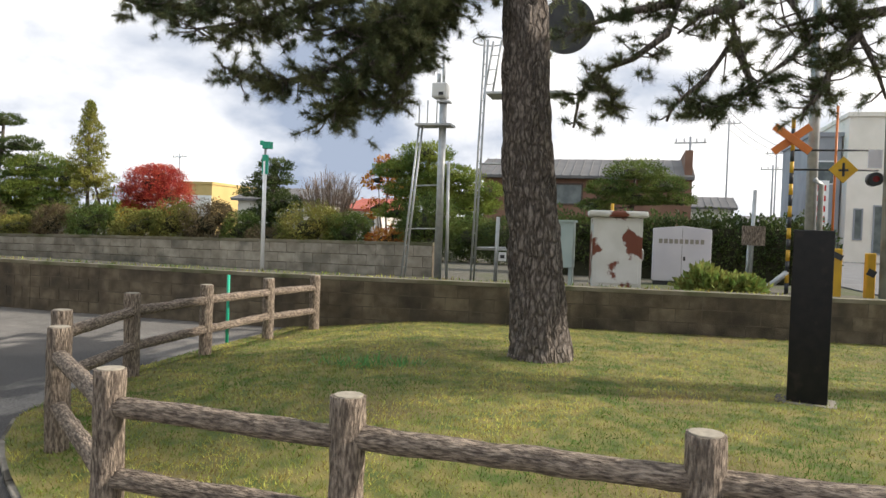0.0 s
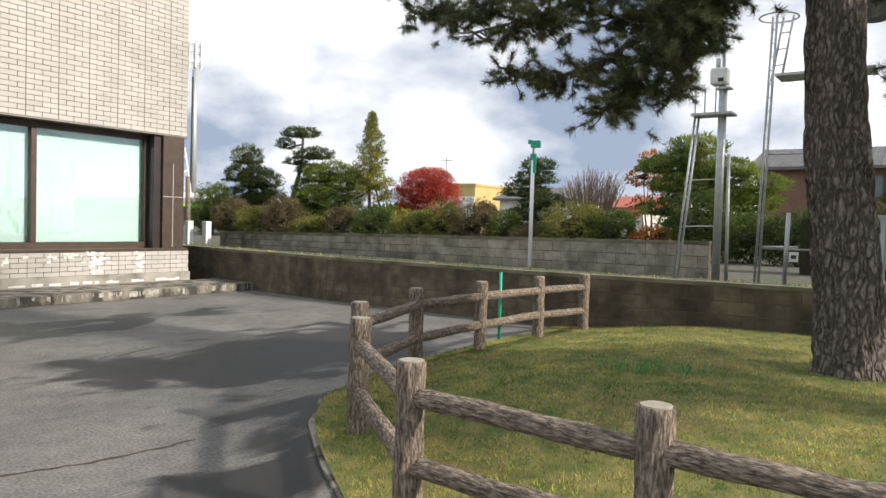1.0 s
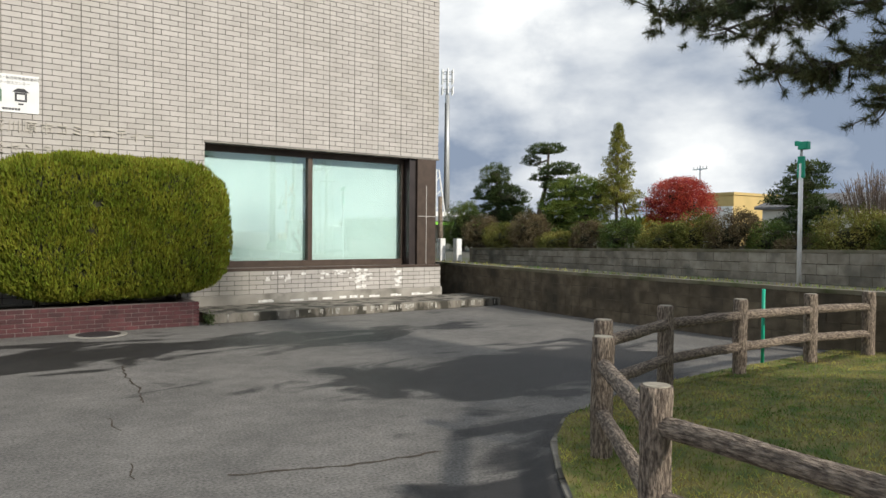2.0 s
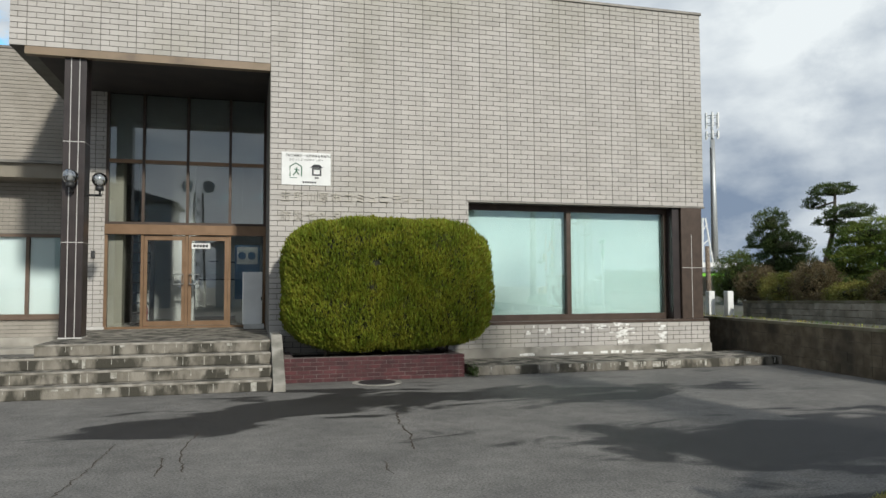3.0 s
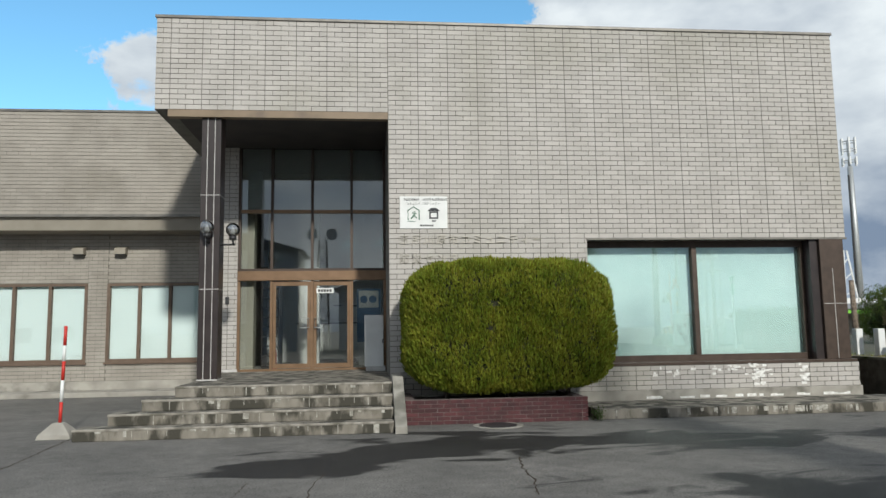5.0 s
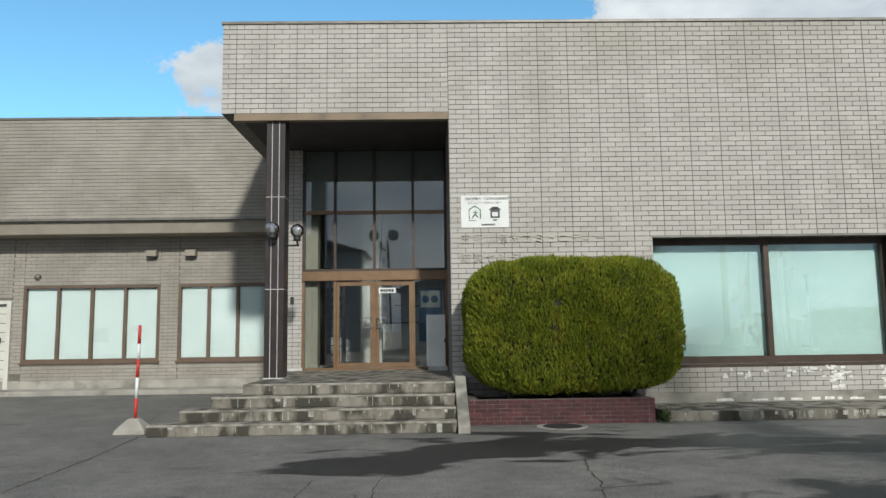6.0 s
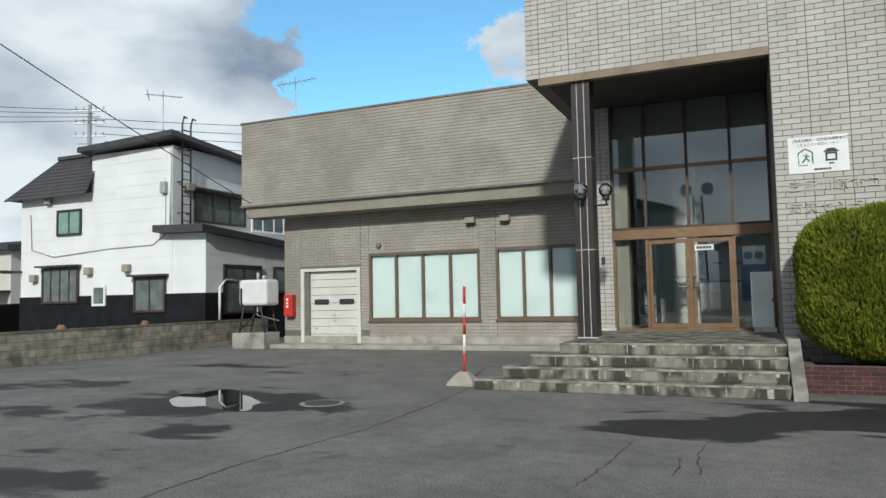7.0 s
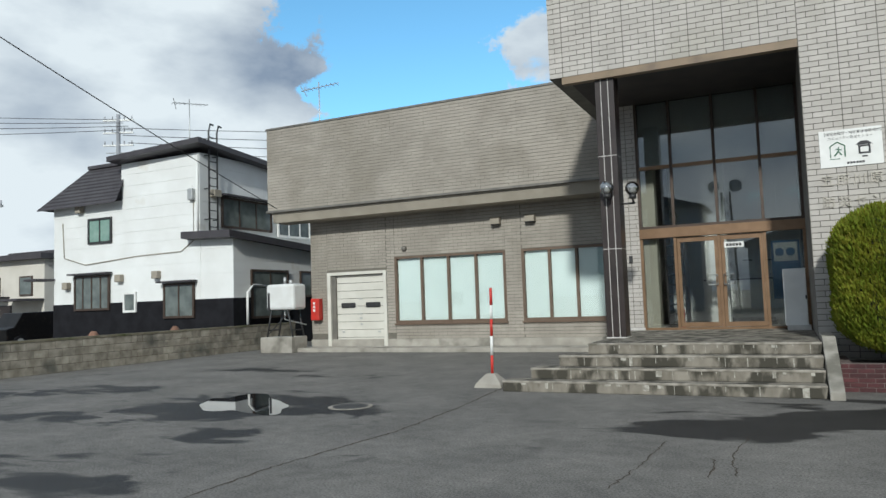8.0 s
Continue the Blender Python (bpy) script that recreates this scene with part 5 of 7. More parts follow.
# ---- retaining wall and the block wall behind ----
def block_wall(name, pts, z0, tops, courses, label, mat_key, single=None, thick=0.15, cap=True, length=0.40, piece="blockwall"):
    """A wall of hollow concrete blocks along points, with recessed joints and a cap; single: the stretch of y whose blocks are separate."""
    core = bmesh.new()
    wall = thing(name, (0, 0, 0), label, "wall", kind="structure")
    joined_v, joined_f, cache = [], [], {}
    for k, ((xa, ya), (xb, yb)) in enumerate(zip(pts, pts[1:])):
        L = math.hypot(xb - xa, yb - ya)
        ang = math.atan2(yb - ya, xb - xa)
        ca, sa = math.cos(ang), math.sin(ang)

        def put(u, v, w):
            return (xa + u * ca - v * sa, ya + u * sa + v * ca, w)
        ta, tb_ = tops[k], tops[k + 1]
        e = math.copysign(0.005, thick)
        o = math.copysign(0.012, thick)
        c = [core.verts.new(put(*q)) for q in ((0, e, z0), (L, e, z0), (L, thick - e, z0), (0, thick - e, z0), (0, e, ta), (L, e, tb_), (L, thick - e, tb_), (0, thick - e, ta))]
        for fidx in ((3, 2, 1, 0), (4, 5, 6, 7), (0, 1, 5, 4), (1, 2, 6, 5), (2, 3, 7, 6), (3, 0, 4, 7)):
            core.faces.new([c[i] for i in fidx])
        for r in range(courses):
            n = max(1, round(L / length))
            off = 0.5 if r % 2 else 0.0
            for i in range(-1 if off else 0, n):
                u0, u1 = max(0, (i + off) * L / n) + 0.006, min(L, (i + 1 + off) * L / n) - 0.006
                if u1 - u0 < 0.05:
                    continue
                hm = ta + (tb_ - ta) * (u0 + u1) / 2 / L - z0 - (0.05 if cap else 0)
                za, zb = z0 + hm * r / courses + 0.006, z0 + hm * (r + 1) / courses - 0.006
                dv = random.uniform(-0.003, 0.003)
                ym = put((u0 + u1) / 2, 0, 0)[1]
                if single and single[0] < ym < single[1]:
                    key = (round(u1 - u0, 2), round(zb - za, 2))
                    if key not in cache:
                        cache[key] = mesh_of("block", bx(0, key[0], 0, thick, 0, key[1]), M[piece])
                    x, y, _ = put(u0, dv, 0)
                    shared("block", cache[key], wall, pose(x, y, za, 0, 0, math.degrees(ang)))
                else:
                    b = len(joined_v)
                    joined_v += [put(u0, dv, za), put(u1, dv, za), put(u1, thick + dv, za), put(u0, thick + dv, za), put(u0, dv, zb), put(u1, dv, zb), put(u1, thick + dv, zb), put(u0, thick + dv, zb)]
                    joined_f += [tuple(b + i for i in q) for q in ((3, 2, 1, 0), (4, 5, 6, 7), (0, 1, 5, 4), (1, 2, 6, 5), (2, 3, 7, 6), (3, 0, 4, 7))]
        if cap:
            cb = bmesh.new()
            q = [cb.verts.new(put(*w)) for w in ((0, -o, ta - 0.05), (L, -o, tb_ - 0.05), (L, thick + o, tb_ - 0.05), (0, thick + o, ta - 0.05), (0, -o, ta + 0.01), (L, -o, tb_ + 0.01), (L, thick + o, tb_ + 0.01), (0, thick + o, ta + 0.01))]
            for fidx in ((3, 2, 1, 0), (4, 5, 6, 7), (0, 1, 5, 4), (1, 2, 6, 5), (2, 3, 7, 6), (3, 0, 4, 7)):
                cb.faces.new([q[i] for i in fidx])
            part("coping", cb, M["moss"], wall)
    part("core", core, M["blockjoint"], wall)
    if joined_v:
        ob = new("block_field", soup("block_field", joined_v, joined_f, M[mat_key])); ob.parent = wall
        tagged(ob, kind="stuff")
    return wall


# the lot side faces west: run it so that the outer face lies on the line
block_wall("wall_retaining", WALL[::-1], 0.0, [0.87] * len(WALL), 4, "dark stained concrete block retaining wall", "blockwall_stuff", (-17.0, -5.0), thick=-0.16)
block_wall("wall_railway", [(13.2, -10.6), (13.25, -3.0), (13.3, 3.6)], 0.70, [1.42, 1.30, 1.17], 3, "weathered grey concrete block wall beyond the bank", "blockwall_stuff", (-10.7, 3.7), thick=-0.14, piece="blockgrey")
block_wall("wall_neighbour", [(-17.9, 9.0), (-18.1, 1.6), (-18.35, -6.0)], 0.0, [0.90, 0.90, 0.90], 4, "old grey concrete block wall along the yard", "blockwall_stuff", (-7.0, 9.5), thick=0.15, piece="blockgrey")

M["bank"] = mat("bank_gravel", (0.07, 0.065, 0.045), (0.125, 0.115, 0.09), 9, 0.95, 0.9, 30, stain=(0.07, 0.085, 0.025), stain_scale=0.6)
bm = bmesh.new()
prism(bm, [(x + 0.12, y) for x, y in WALL] + [(75, -60), (75, 60), (10.7, 60)], 0.0, 0.74)
solid("ground_bank", bm, M["bank"], "gravel and weeds on the railway bank", "ground", "structure")
bm = bmesh.new()
prism(bm, [(x + 0.13, y) for x, y in WALL] + [(x + 0.75, y) for x, y in WALL[::-1]], 0.5, 0.855)
solid("ground_verge", bm, M["bank"], "strip of weedy soil behind the retaining wall", "ground", "structure")
rng = np.random.default_rng(8)
c = np.array([(wall_x(y) + 0.18 + abs(rng.normal()) * 0.22, y, 0.85) for y in rng.uniform(-16.8, 5.5, 1400)])
ob = new("weeds", leaves_mesh("weeds", c, rng.normal(size=c.shape) * 0.5 + np.array((0, 0, 1.0)), 0.075, 0.014, M["grass"], rng))
tagged(ob, "dry weeds along the top of the wall", "weeds", kind="stuff")
M["asphalt_road"] = mat("road_asphalt", (0.13, 0.13, 0.132), (0.17, 0.17, 0.17), 2, 0.9, 0.4, 90)
solid("road", bx(11.6, 74, -26.0, -18.9, 0.70, 0.765), M["asphalt_road"], "pale asphalt road at the level crossing", "road", "structure")


# ---- the pine on the lawn ----
M["needle"] = leaf_mat("pine_needle", (0.075, 0.092, 0.042), (0.165, 0.165, 0.075), 1.8, 0.05, 0.5)


def tufts(centres, axes, per, length, width, rng):
    """Brushes of needles: each stands round its twig's tip and leans along it."""
    n = len(centres)
    c = np.repeat(centres, per, axis=0)
    a = np.repeat(axes, per, axis=0)
    d = rng.normal(size=(n * per, 3))
    d /= np.linalg.norm(d, axis=1)[:, None]
    d = d + a * 0.75
    c = c + a * rng.uniform(-0.10, 0.02, (n * per, 1))
    return c, d, length, width


def big_pine():
    rng = np.random.default_rng(11)
    zb = lawn_z(7.5, -13.5)
    t = thing("pine_tree", (7.5, -13.5, zb), "tall pine with deeply furrowed grey-brown bark", "tree")
    o = Vector((7.5, -13.5, zb))
    line = [(0, 0, -0.1), (0, 0.0, 0.05), (0, 0.03, 0.3), (0, 0.07, 0.8), (0, 0.13, 1.4), (0, 0.22, 2.1), (0, 0.28, 3.0), (0, 0.32, 4.1), (-0.05, 0.45, 6.0), (-0.1, 0.5, 8.5)]
    rad = [0.40, 0.36, 0.325, 0.30, 0.29, 0.285, 0.265, 0.25, 0.2, 0.06]
    bm = bmesh.new()
    pts, rs = [], []
    for i in range(len(line) - 1):
        for k in range(14):
            u = k / 14
            pts.append(Vector(line[i]).lerp(Vector(line[i + 1]), u))
            rs.append(rad[i] + (rad[i + 1] - rad[i]) * u)
    tube(bm, pts, rs, 64)
    for v in bm.verts:
        q = v.co
        c = Vector((0, 0.1 * q.z, q.z))
        d = (q - c); d.z = 0
        if d.length < 1e-3 or q.z > 6:
            continue
        dn = d.normalized()
        s = Vector((dn.x * 5.4, dn.y * 5.4, q.z * 1.5))
        f1 = noise.voronoi(s, distance_metric="DISTANCE", exponent=2.5)[0]
        ridge = min(1.0, (f1[1] - f1[0]) * 2.6)
        v.co += dn * (0.044 * ridge - 0.03 + 0.010 * noise.noise(s * 4))
    part("trunk", bm, M["bark"], t, "furrowed grey-brown trunk")

    def limb(path, r0, r1):
        path = [Vector(p) - o for p in path]
        n = len(path)
        part("limb", tb(path, [r0 + (r1 - r0) * i / (n - 1) for i in range(n)], 9), M["bark"], t)

    centres, axes = [], []
    twig = bmesh.new()

    def lobe(path, count, spread, drop=0.0, cull=-0.12):
        path = [Vector(p) for p in path]
        seg = [(b - a).length for a, b in zip(path, path[1:])]
        tot = sum(seg)
        for _ in range(count):
            u = rng.uniform(0.12, 1.0) * tot
            k = 0
            while k < len(seg) - 1 and u > seg[k]:
                u -= seg[k]; k += 1
            base = path[k].lerp(path[k + 1], min(1, u / seg[k]))
            off = Vector(rng.normal(size=3)) * spread
            off.z = off.z * 0.6 - drop * rng.random()
            off.x *= 1.3
            c = base + off
            if noise.noise(c * 3.4 + Vector((4, 1, 7))) < cull:
                continue
            a = (off.normalized() * 0.8 + (path[k + 1] - path[k]).normalized() * 0.4 + Vector((0, 0, 0.35))).normalized()
            centres.append(tuple(c - o)); axes.append(tuple(a))
            if rng.random() < 0.6:
                tube(twig, [base - o, base.lerp(c, 0.5) - o + Vector((0, 0, -0.03)), c - o], [0.011, 0.008, 0.005], 5, False)

    # limbs with hanging sprays, towards the yard and towards the crossing
    limbs = [
        ([(7.4, -13.1, 4.9), (7.1, -12.3, 4.5), (6.9, -11.6, 3.75), (6.8, -11.1, 3.38), (6.7, -10.5, 3.24), (6.7, -9.85, 3.45)], 95, 0.15, 0.1),
        ([(7.0, -12.0, 4.2), (6.8, -11.7, 3.5), (6.7, -11.4, 3.1), (6.7, -11.15, 2.82)], 95, 0.17, 0.1),
        ([(7.2, -12.6, 4.5), (6.9, -12.1, 3.9), (6.8, -11.95, 3.4), (6.75, -11.9, 3.0)], 80, 0.14, 0.1),
        ([(7.3, -13.0, 5.1), (7.0, -11.8, 4.5), (6.8, -10.9, 4.1), (6.7, -10.3, 3.95), (6.7, -9.5, 3.88)], 130, 0.20, 0.12),
        ([(7.1, -12.0, 4.8), (6.8, -10.4, 4.35), (6.7, -9.4, 4.15), (6.6, -8.6, 4.22)], 95, 0.17, 0.05),
        ([(7.2, -12.9, 4.6), (7.0, -12.3, 4.2), (6.9, -11.8, 3.95), (6.8, -11.2, 3.85)], 110, 0.20, 0.1),
        ([(7.1, -12.4, 4.5), (6.9, -12.2, 4.0), (6.85, -12.1, 3.55)], 55, 0.15, 0.1),
        ([(7.4, -13.8, 4.7), (6.9, -14.8, 4.0), (6.8, -14.7, 3.66), (6.8, -14.39, 3.43), (6.8, -14.0, 3.29), (6.8, -13.88, 3.07), (6.8, -13.83, 2.75)], 48, 0.12, 0.08),
        ([(6.8, -14.01, 3.29), (6.8, -14.21, 3.07), (6.8, -14.19, 2.87)], 16, 0.10, 0.05),
        ([(7.4, -13.9, 4.9), (6.9, -15.3, 4.0), (6.8, -15.32, 3.6), (6.8, -15.08, 3.22), (6.8, -14.78, 2.95), (6.8, -14.73, 2.81)], 44, 0.13, 0.06),
        ([(6.8, -15.32, 3.6), (6.8, -15.49, 3.15), (6.8, -15.2, 2.94), (6.8, -14.94, 2.95)], 36, 0.12, 0.05),
        ([(7.3, -14.1, 5.0), (6.9, -15.8, 4.0), (6.8, -16.0, 3.56), (6.8, -15.78, 3.36), (6.8, -15.5, 3.15)], 34, 0.14, 0.06),
        ([(7.3, -14.2, 5.1), (6.9, -16.2, 4.0), (6.8, -16.39, 3.6), (6.8, -16.54, 3.3), (6.8, -16.64, 3.0)], 36, 0.14, 0.06),
        ([(6.8, -16.39, 3.6), (6.8, -16.2, 3.35), (6.8, -16.08, 3.04), (6.8, -15.95, 2.9)], 30, 0.12, 0.05),
        ([(6.8, -16.6, 3.8), (6.8, -16.29, 3.76), (6.8, -16.05, 3.77), (6.8, -15.72, 3.68)], 30, 0.13, 0.05),
        ([(6.9, -14.8, 4.0), (6.8, -14.37, 3.9), (6.8, -14.0, 3.8), (6.8, -13.7, 3.7)], 18, 0.12, 0.05),
        ([(6.9, -15.4, 3.95), (6.8, -15.0, 3.84), (6.8, -14.8, 3.66)], 16, 0.12, 0.05),
    ]
    for path, count, spread, drop in limbs:
        limb(path, 0.05, 0.012)
        west = path[-1][1] > -13
        lobe(path, int(count * (3.6 if west else 2.3)), spread * (1.0 if west else 1.12), drop, -0.28 if west else -0.12)
    c, d, L, W = tufts(np.array(centres), np.array(axes), 125, 0.100, 0.0055, rng)
    ob = new("needles", leaves_mesh("needles", c, d, L, W, M["needle"], rng, tri=True)); ob.parent = t
    tagged(ob, kind="stuff")
    part("twig", twig, M["bark"], t, kind="stuff")
    # crown above
    cc, aa = [], []
    for k in range(9):
        ang = k * 2.4
        z = 5.0 + k * 0.42
        r = 3.4 - k * 0.26
        end = Vector((7.4 + r * math.cos(ang), -13.1 + r * math.sin(ang), z + 0.3))
        if end.x < 6.2:
            end.z += 0.5
        start = Vector((7.45, -13.1, z))
        limb([start, start.lerp(end, 0.5) + Vector((0, 0, 0.15)), end], 0.07, 0.015)
        for _ in range(90):
            u = rng.uniform(0.25, 1.05)
            p = start.lerp(end, u) + Vector(rng.normal(size=3)) * 0.38 + Vector((0, 0, 0.15))
            cc.append(tuple(p - o)); aa.append((0, 0, 1))
    c, d, L, W = tufts(np.array(cc), np.array(aa, dtype=float), 26, 0.16, 0.012, rng)
    ob = new("crown", leaves_mesh("crown", c, d, L, W, M["needle"], rng, tri=True)); ob.parent = t
    tagged(ob, kind="stuff")


big_pine()



def shading_pine():
    """A neighbour of the big pine, added out of view; its crown is shaped to shade the lawn."""
    rng = np.random.default_rng(12)
    zb = lawn_z(7.9, -20.2)
    t = thing("pine_tree", (7.9, -20.2, zb), "second tall pine out of view, added to shade the lawn", "tree")
    part("trunk", tb([(0, 0, -0.1), (0, 0.05, 2), (0.05, 0.1, 5.4), (0, 0, 8.2)], [0.3, 0.25, 0.2, 0.05], 20), M["bark"], t)
    cc = []
    for k in range(17):
        ang, z = k * 2.4, 4.5 + k * 0.075 + (0.9 if k > 12 else 0)
        r = 2.4 - k * 0.06
        a_, b_ = Vector((0, 0, z)), Vector((r * math.cos(ang) - 0.2, r * 0.55 * math.sin(ang), z + 0.15))
        part("limb", tb([a_, a_.lerp(b_, 0.5) + Vector((0, 0, 0.15)), b_], [0.07, 0.04, 0.012], 7), M["bark"], t)
        for _ in range(190):
            p = a_.lerp(b_, rng.uniform(0.2, 1.05)) + Vector(rng.normal(size=3)) * 0.22
            cc.append(tuple(p))
    c, d, L, W = tufts(np.array(cc), np.tile((0.0, 0.0, 1.0), (len(cc), 1)), 46, 0.19, 0.020, rng)
    ob = new("crown", leaves_mesh("crown", c, d, L, W, M["needle"], rng, tri=True)); ob.parent = t
    tagged(ob, kind="stuff")


shading_pine()


# ---- garden trees beyond the wall ----
def leafmass(name, parent, blobs, per, size, material, rng, up=0.5, gaps=-0.25, flat=False, dense=True):
    """A crown made of blobs (centre, radii): leaves on and under their skin, with gaps between."""
    C, U = [], []
    for (cx, cy, cz), (rx, ry, rz) in blobs:
        n = int(4.2 * per * (rx * ry + ry * rz + rx * rz))
        d = rng.normal(size=(n, 3))
        d /= np.linalg.norm(d, axis=1)[:, None]
        k = rng.uniform(0.45, 1.0, (n, 1)) ** 0.5
        k = k * np.array([1 + 0.4 * noise.noise(Vector(q) * 2.6 + Vector((cx * 3, cy * 5, cz * 7))) for q in d])[:, None]
        p = d * k
        if flat:
            p[:, 2] = np.where(p[:, 2] < -0.25, -0.25 + p[:, 2] * 0.1, p[:, 2])
        p = p * np.array((rx, ry, rz))
        C.append(p + np.array((cx, cy, cz))); U.append(d * 0.8 + rng.normal(size=(n, 3)) * 0.5 + np.array((0, 0, up)))
    # added dark fillers block the sky; inner shade is put into their colour
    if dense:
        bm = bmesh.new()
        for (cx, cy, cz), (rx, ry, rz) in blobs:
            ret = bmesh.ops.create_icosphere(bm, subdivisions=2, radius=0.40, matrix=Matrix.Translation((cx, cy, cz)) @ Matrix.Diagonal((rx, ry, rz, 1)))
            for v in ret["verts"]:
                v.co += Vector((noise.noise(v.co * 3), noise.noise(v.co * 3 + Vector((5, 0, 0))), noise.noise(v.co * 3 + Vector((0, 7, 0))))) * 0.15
        part("inner_shade_fill", bm, M["core"], parent, kind="stuff")
    C, U = np.concatenate(C), np.concatenate(U)
    g = np.array([noise.noise(Vector(q) * 2.2 + Vector((cx, cy, 3))) + 0.5 * noise.noise(Vector(q) * 5.0) for q in C])
    C, U = C[g > gaps], U[g > gaps]
    ob = new(name, leaves_mesh(name, C, U, size, size * (0.28 if flat else 0.55), material, rng)); ob.parent = parent
    return tagged(ob, kind="stuff")


M["pine_far"] = leaf_mat("garden_pine", (0.105, 0.158, 0.034), (0.26, 0.30, 0.06), 1.2, 0.02, 0.4)
M["pine_mid"] = leaf_mat("shaded_pine", (0.065, 0.10, 0.026), (0.15, 0.185, 0.042), 1.2, 0.02, 0.4)
M["pine_dark"] = leaf_mat("dark_pine", (0.042, 0.066, 0.022), (0.095, 0.125, 0.036), 1.2, 0.02, 0.4)
M["conifer"] = leaf_mat("yellow_conifer", (0.20, 0.21, 0.045), (0.31, 0.285, 0.07), 1.5, 0.02, 0.35)
M["maple"] = leaf_mat("red_maple_leaf", (0.375, 0.044, 0.031), (0.525, 0.088, 0.062), 2.0, 0.015, 0.4)
M["orange"] = leaf_mat("orange_leaf", (0.432, 0.120, 0.024), (0.504, 0.240, 0.048), 2.0, 0.02, 0.35)
M["yellow"] = leaf_mat("yellow_leaf", (0.550, 0.286, 0.022), (0.462, 0.330, 0.044), 2.0, 0.02, 0.3)
M["olive"] = leaf_mat("olive_shrub", (0.13, 0.14, 0.032), (0.28, 0.25, 0.065), 1.4, 0.03, 0.4)
M["brownleaf"] = leaf_mat("brown_shrub", (0.11, 0.082, 0.042), (0.20, 0.155, 0.085), 1.4, 0.02, 0.35)
M["shrub"] = leaf_mat("green_shrub", (0.055, 0.088, 0.022), (0.135, 0.17, 0.04), 1.4, 0.03, 0.4)
GZ = 0.74


def trunk_of(parent, path, r0, r1, name="trunk"):
    n = len(path)
    return part(name, tb(path, [r0 + (r1 - r0) * i / (n - 1) for i in range(n)], 9), M["bark"], parent)


def layered_pine(x, y, blobs, path, label, material, seed, per=560, size=0.11):
    rng = np.random.default_rng(seed)
    t = thing("garden_pine", (x, y, GZ), label, "tree", "trees in the garden")
    trunk_of(t, path, 0.16, 0.05)
    for (cx, cy, cz), r in blobs:
        base = Vector(path[-1]).lerp(Vector(path[0]), max(0.0, min(0.9, 1 - cz / max(path[-1][2], 0.1))))
        part("limb", tb([base, (cx, cy, cz - r[2] * 0.4)], [0.05, 0.02], 6), M["bark"], t)
    leafmass("foliage", t, blobs, per, size, material, rng, 0.6, -0.42, True)
    return t


layered_pine(24.0, 9.3, [((0, 0.2, 2.9), (1.3, 1.5, 0.65)), ((0, -1.3, 2.5), (1.1, 0.9, 0.6)), ((0.2, 1.4, 2.3), (1.1, 0.9, 0.6)), ((-0.3, 0.2, 2.0), (1.3, 1.5, 0.5)), ((-0.4, -1.1, 1.6), (1.0, 0.9, 0.45)), ((-0.4, 1.0, 1.5), (1.0, 0.8, 0.4))],
             [(0, 0, 0), (0.1, -0.2, 1.2), (0, 0.1, 2.9)], "broad clipped pine in layered green pads", M["pine_far"], 21)
layered_pine(24.0, 11.2, [((0, 0.3, 4.95), (0.8, 1.0, 0.32)), ((0, 1.3, 4.45), (0.5, 0.45, 0.35)), ((0, -0.6, 3.9), (0.9, 1.05, 0.38)), ((0, 0.5, 3.6), (0.6, 0.6, 0.25)), ((0, -0.4, 3.2), (0.7, 0.8, 0.3))],
             [(0, 0.9, 0), (0, 0.7, 2.0), (0, 0.2, 3.4), (0, 0.1, 5.0)], "tall leaning pine with cloud-clipped pads", M["pine_dark"], 22)
layered_pine(24.0, -1.25, [((0, -0.1, 3.15), (0.6, 0.65, 0.28)), ((0, 0.0, 2.65), (0.8, 0.85, 0.33)), ((0, 0.35, 2.15), (0.9, 0.95, 0.38)), ((0, -0.4, 1.75), (0.9, 0.85, 0.38)), ((0, 0.2, 1.25), (0.9, 1.0, 0.4)), ((0, -0.1, 0.6), (0.8, 0.9, 0.45))],
             [(0, 0, 0), (0, 0.05, 1.6), (0, -0.1, 3.1)], "dark clipped pine in stacked pads", M["pine_dark"], 23)
layered_pine(23.0, -7.4, [((0, -0.1, 3.5), (0.9, 0.9, 0.4)), ((0, 0.9, 2.9), (0.9, 0.85, 0.36)), ((0, -1.1, 2.8), (0.9, 1.0, 0.36)), ((0, -2.2, 2.3), (0.8, 0.7, 0.32)), ((0, 0.1, 2.3), (1.0, 1.3, 0.38)), ((0, -1.5, 1.7), (1.0, 1.1, 0.38)), ((0, 0.8, 1.5), (0.9, 0.8, 0.35)), ((0, -0.3, 1.1), (0.9, 1.3, 0.35)), ((0.1, -0.6, 2.55), (0.9, 1.2, 0.4)), ((0.1, 0.3, 3.1), (0.8, 0.9, 0.35)), ((0.2, -0.4, 2.0), (1.0, 1.4, 0.4)), ((0.2, -1.9, 1.9), (0.8, 0.8, 0.35))],
             [(0, -0.3, 0), (0.1, -0.1, 1.8), (0, -0.2, 3.4)], "large bright clipped pine with spreading pads", M["pine_far"], 24, 600)
layered_pine(30.0, -14.4, [((0, 0, 3.6), (1.2, 1.2, 0.5)), ((0, -1.1, 3.05), (1.1, 1.0, 0.45)), ((0, 1.0, 2.9), (1.1, 1.0, 0.42)), ((0, -1.7, 2.5), (0.8, 0.7, 0.3)), ((0, 1.6, 2.2), (0.9, 0.7, 0.3)), ((0, 0, 2.5), (1.2, 1.4, 0.45))],
             [(0, 0.2, 0), (0, 0.1, 2.0), (0, 0, 3.4)], "domed garden pine before a brown house", M["pine_mid"], 25)
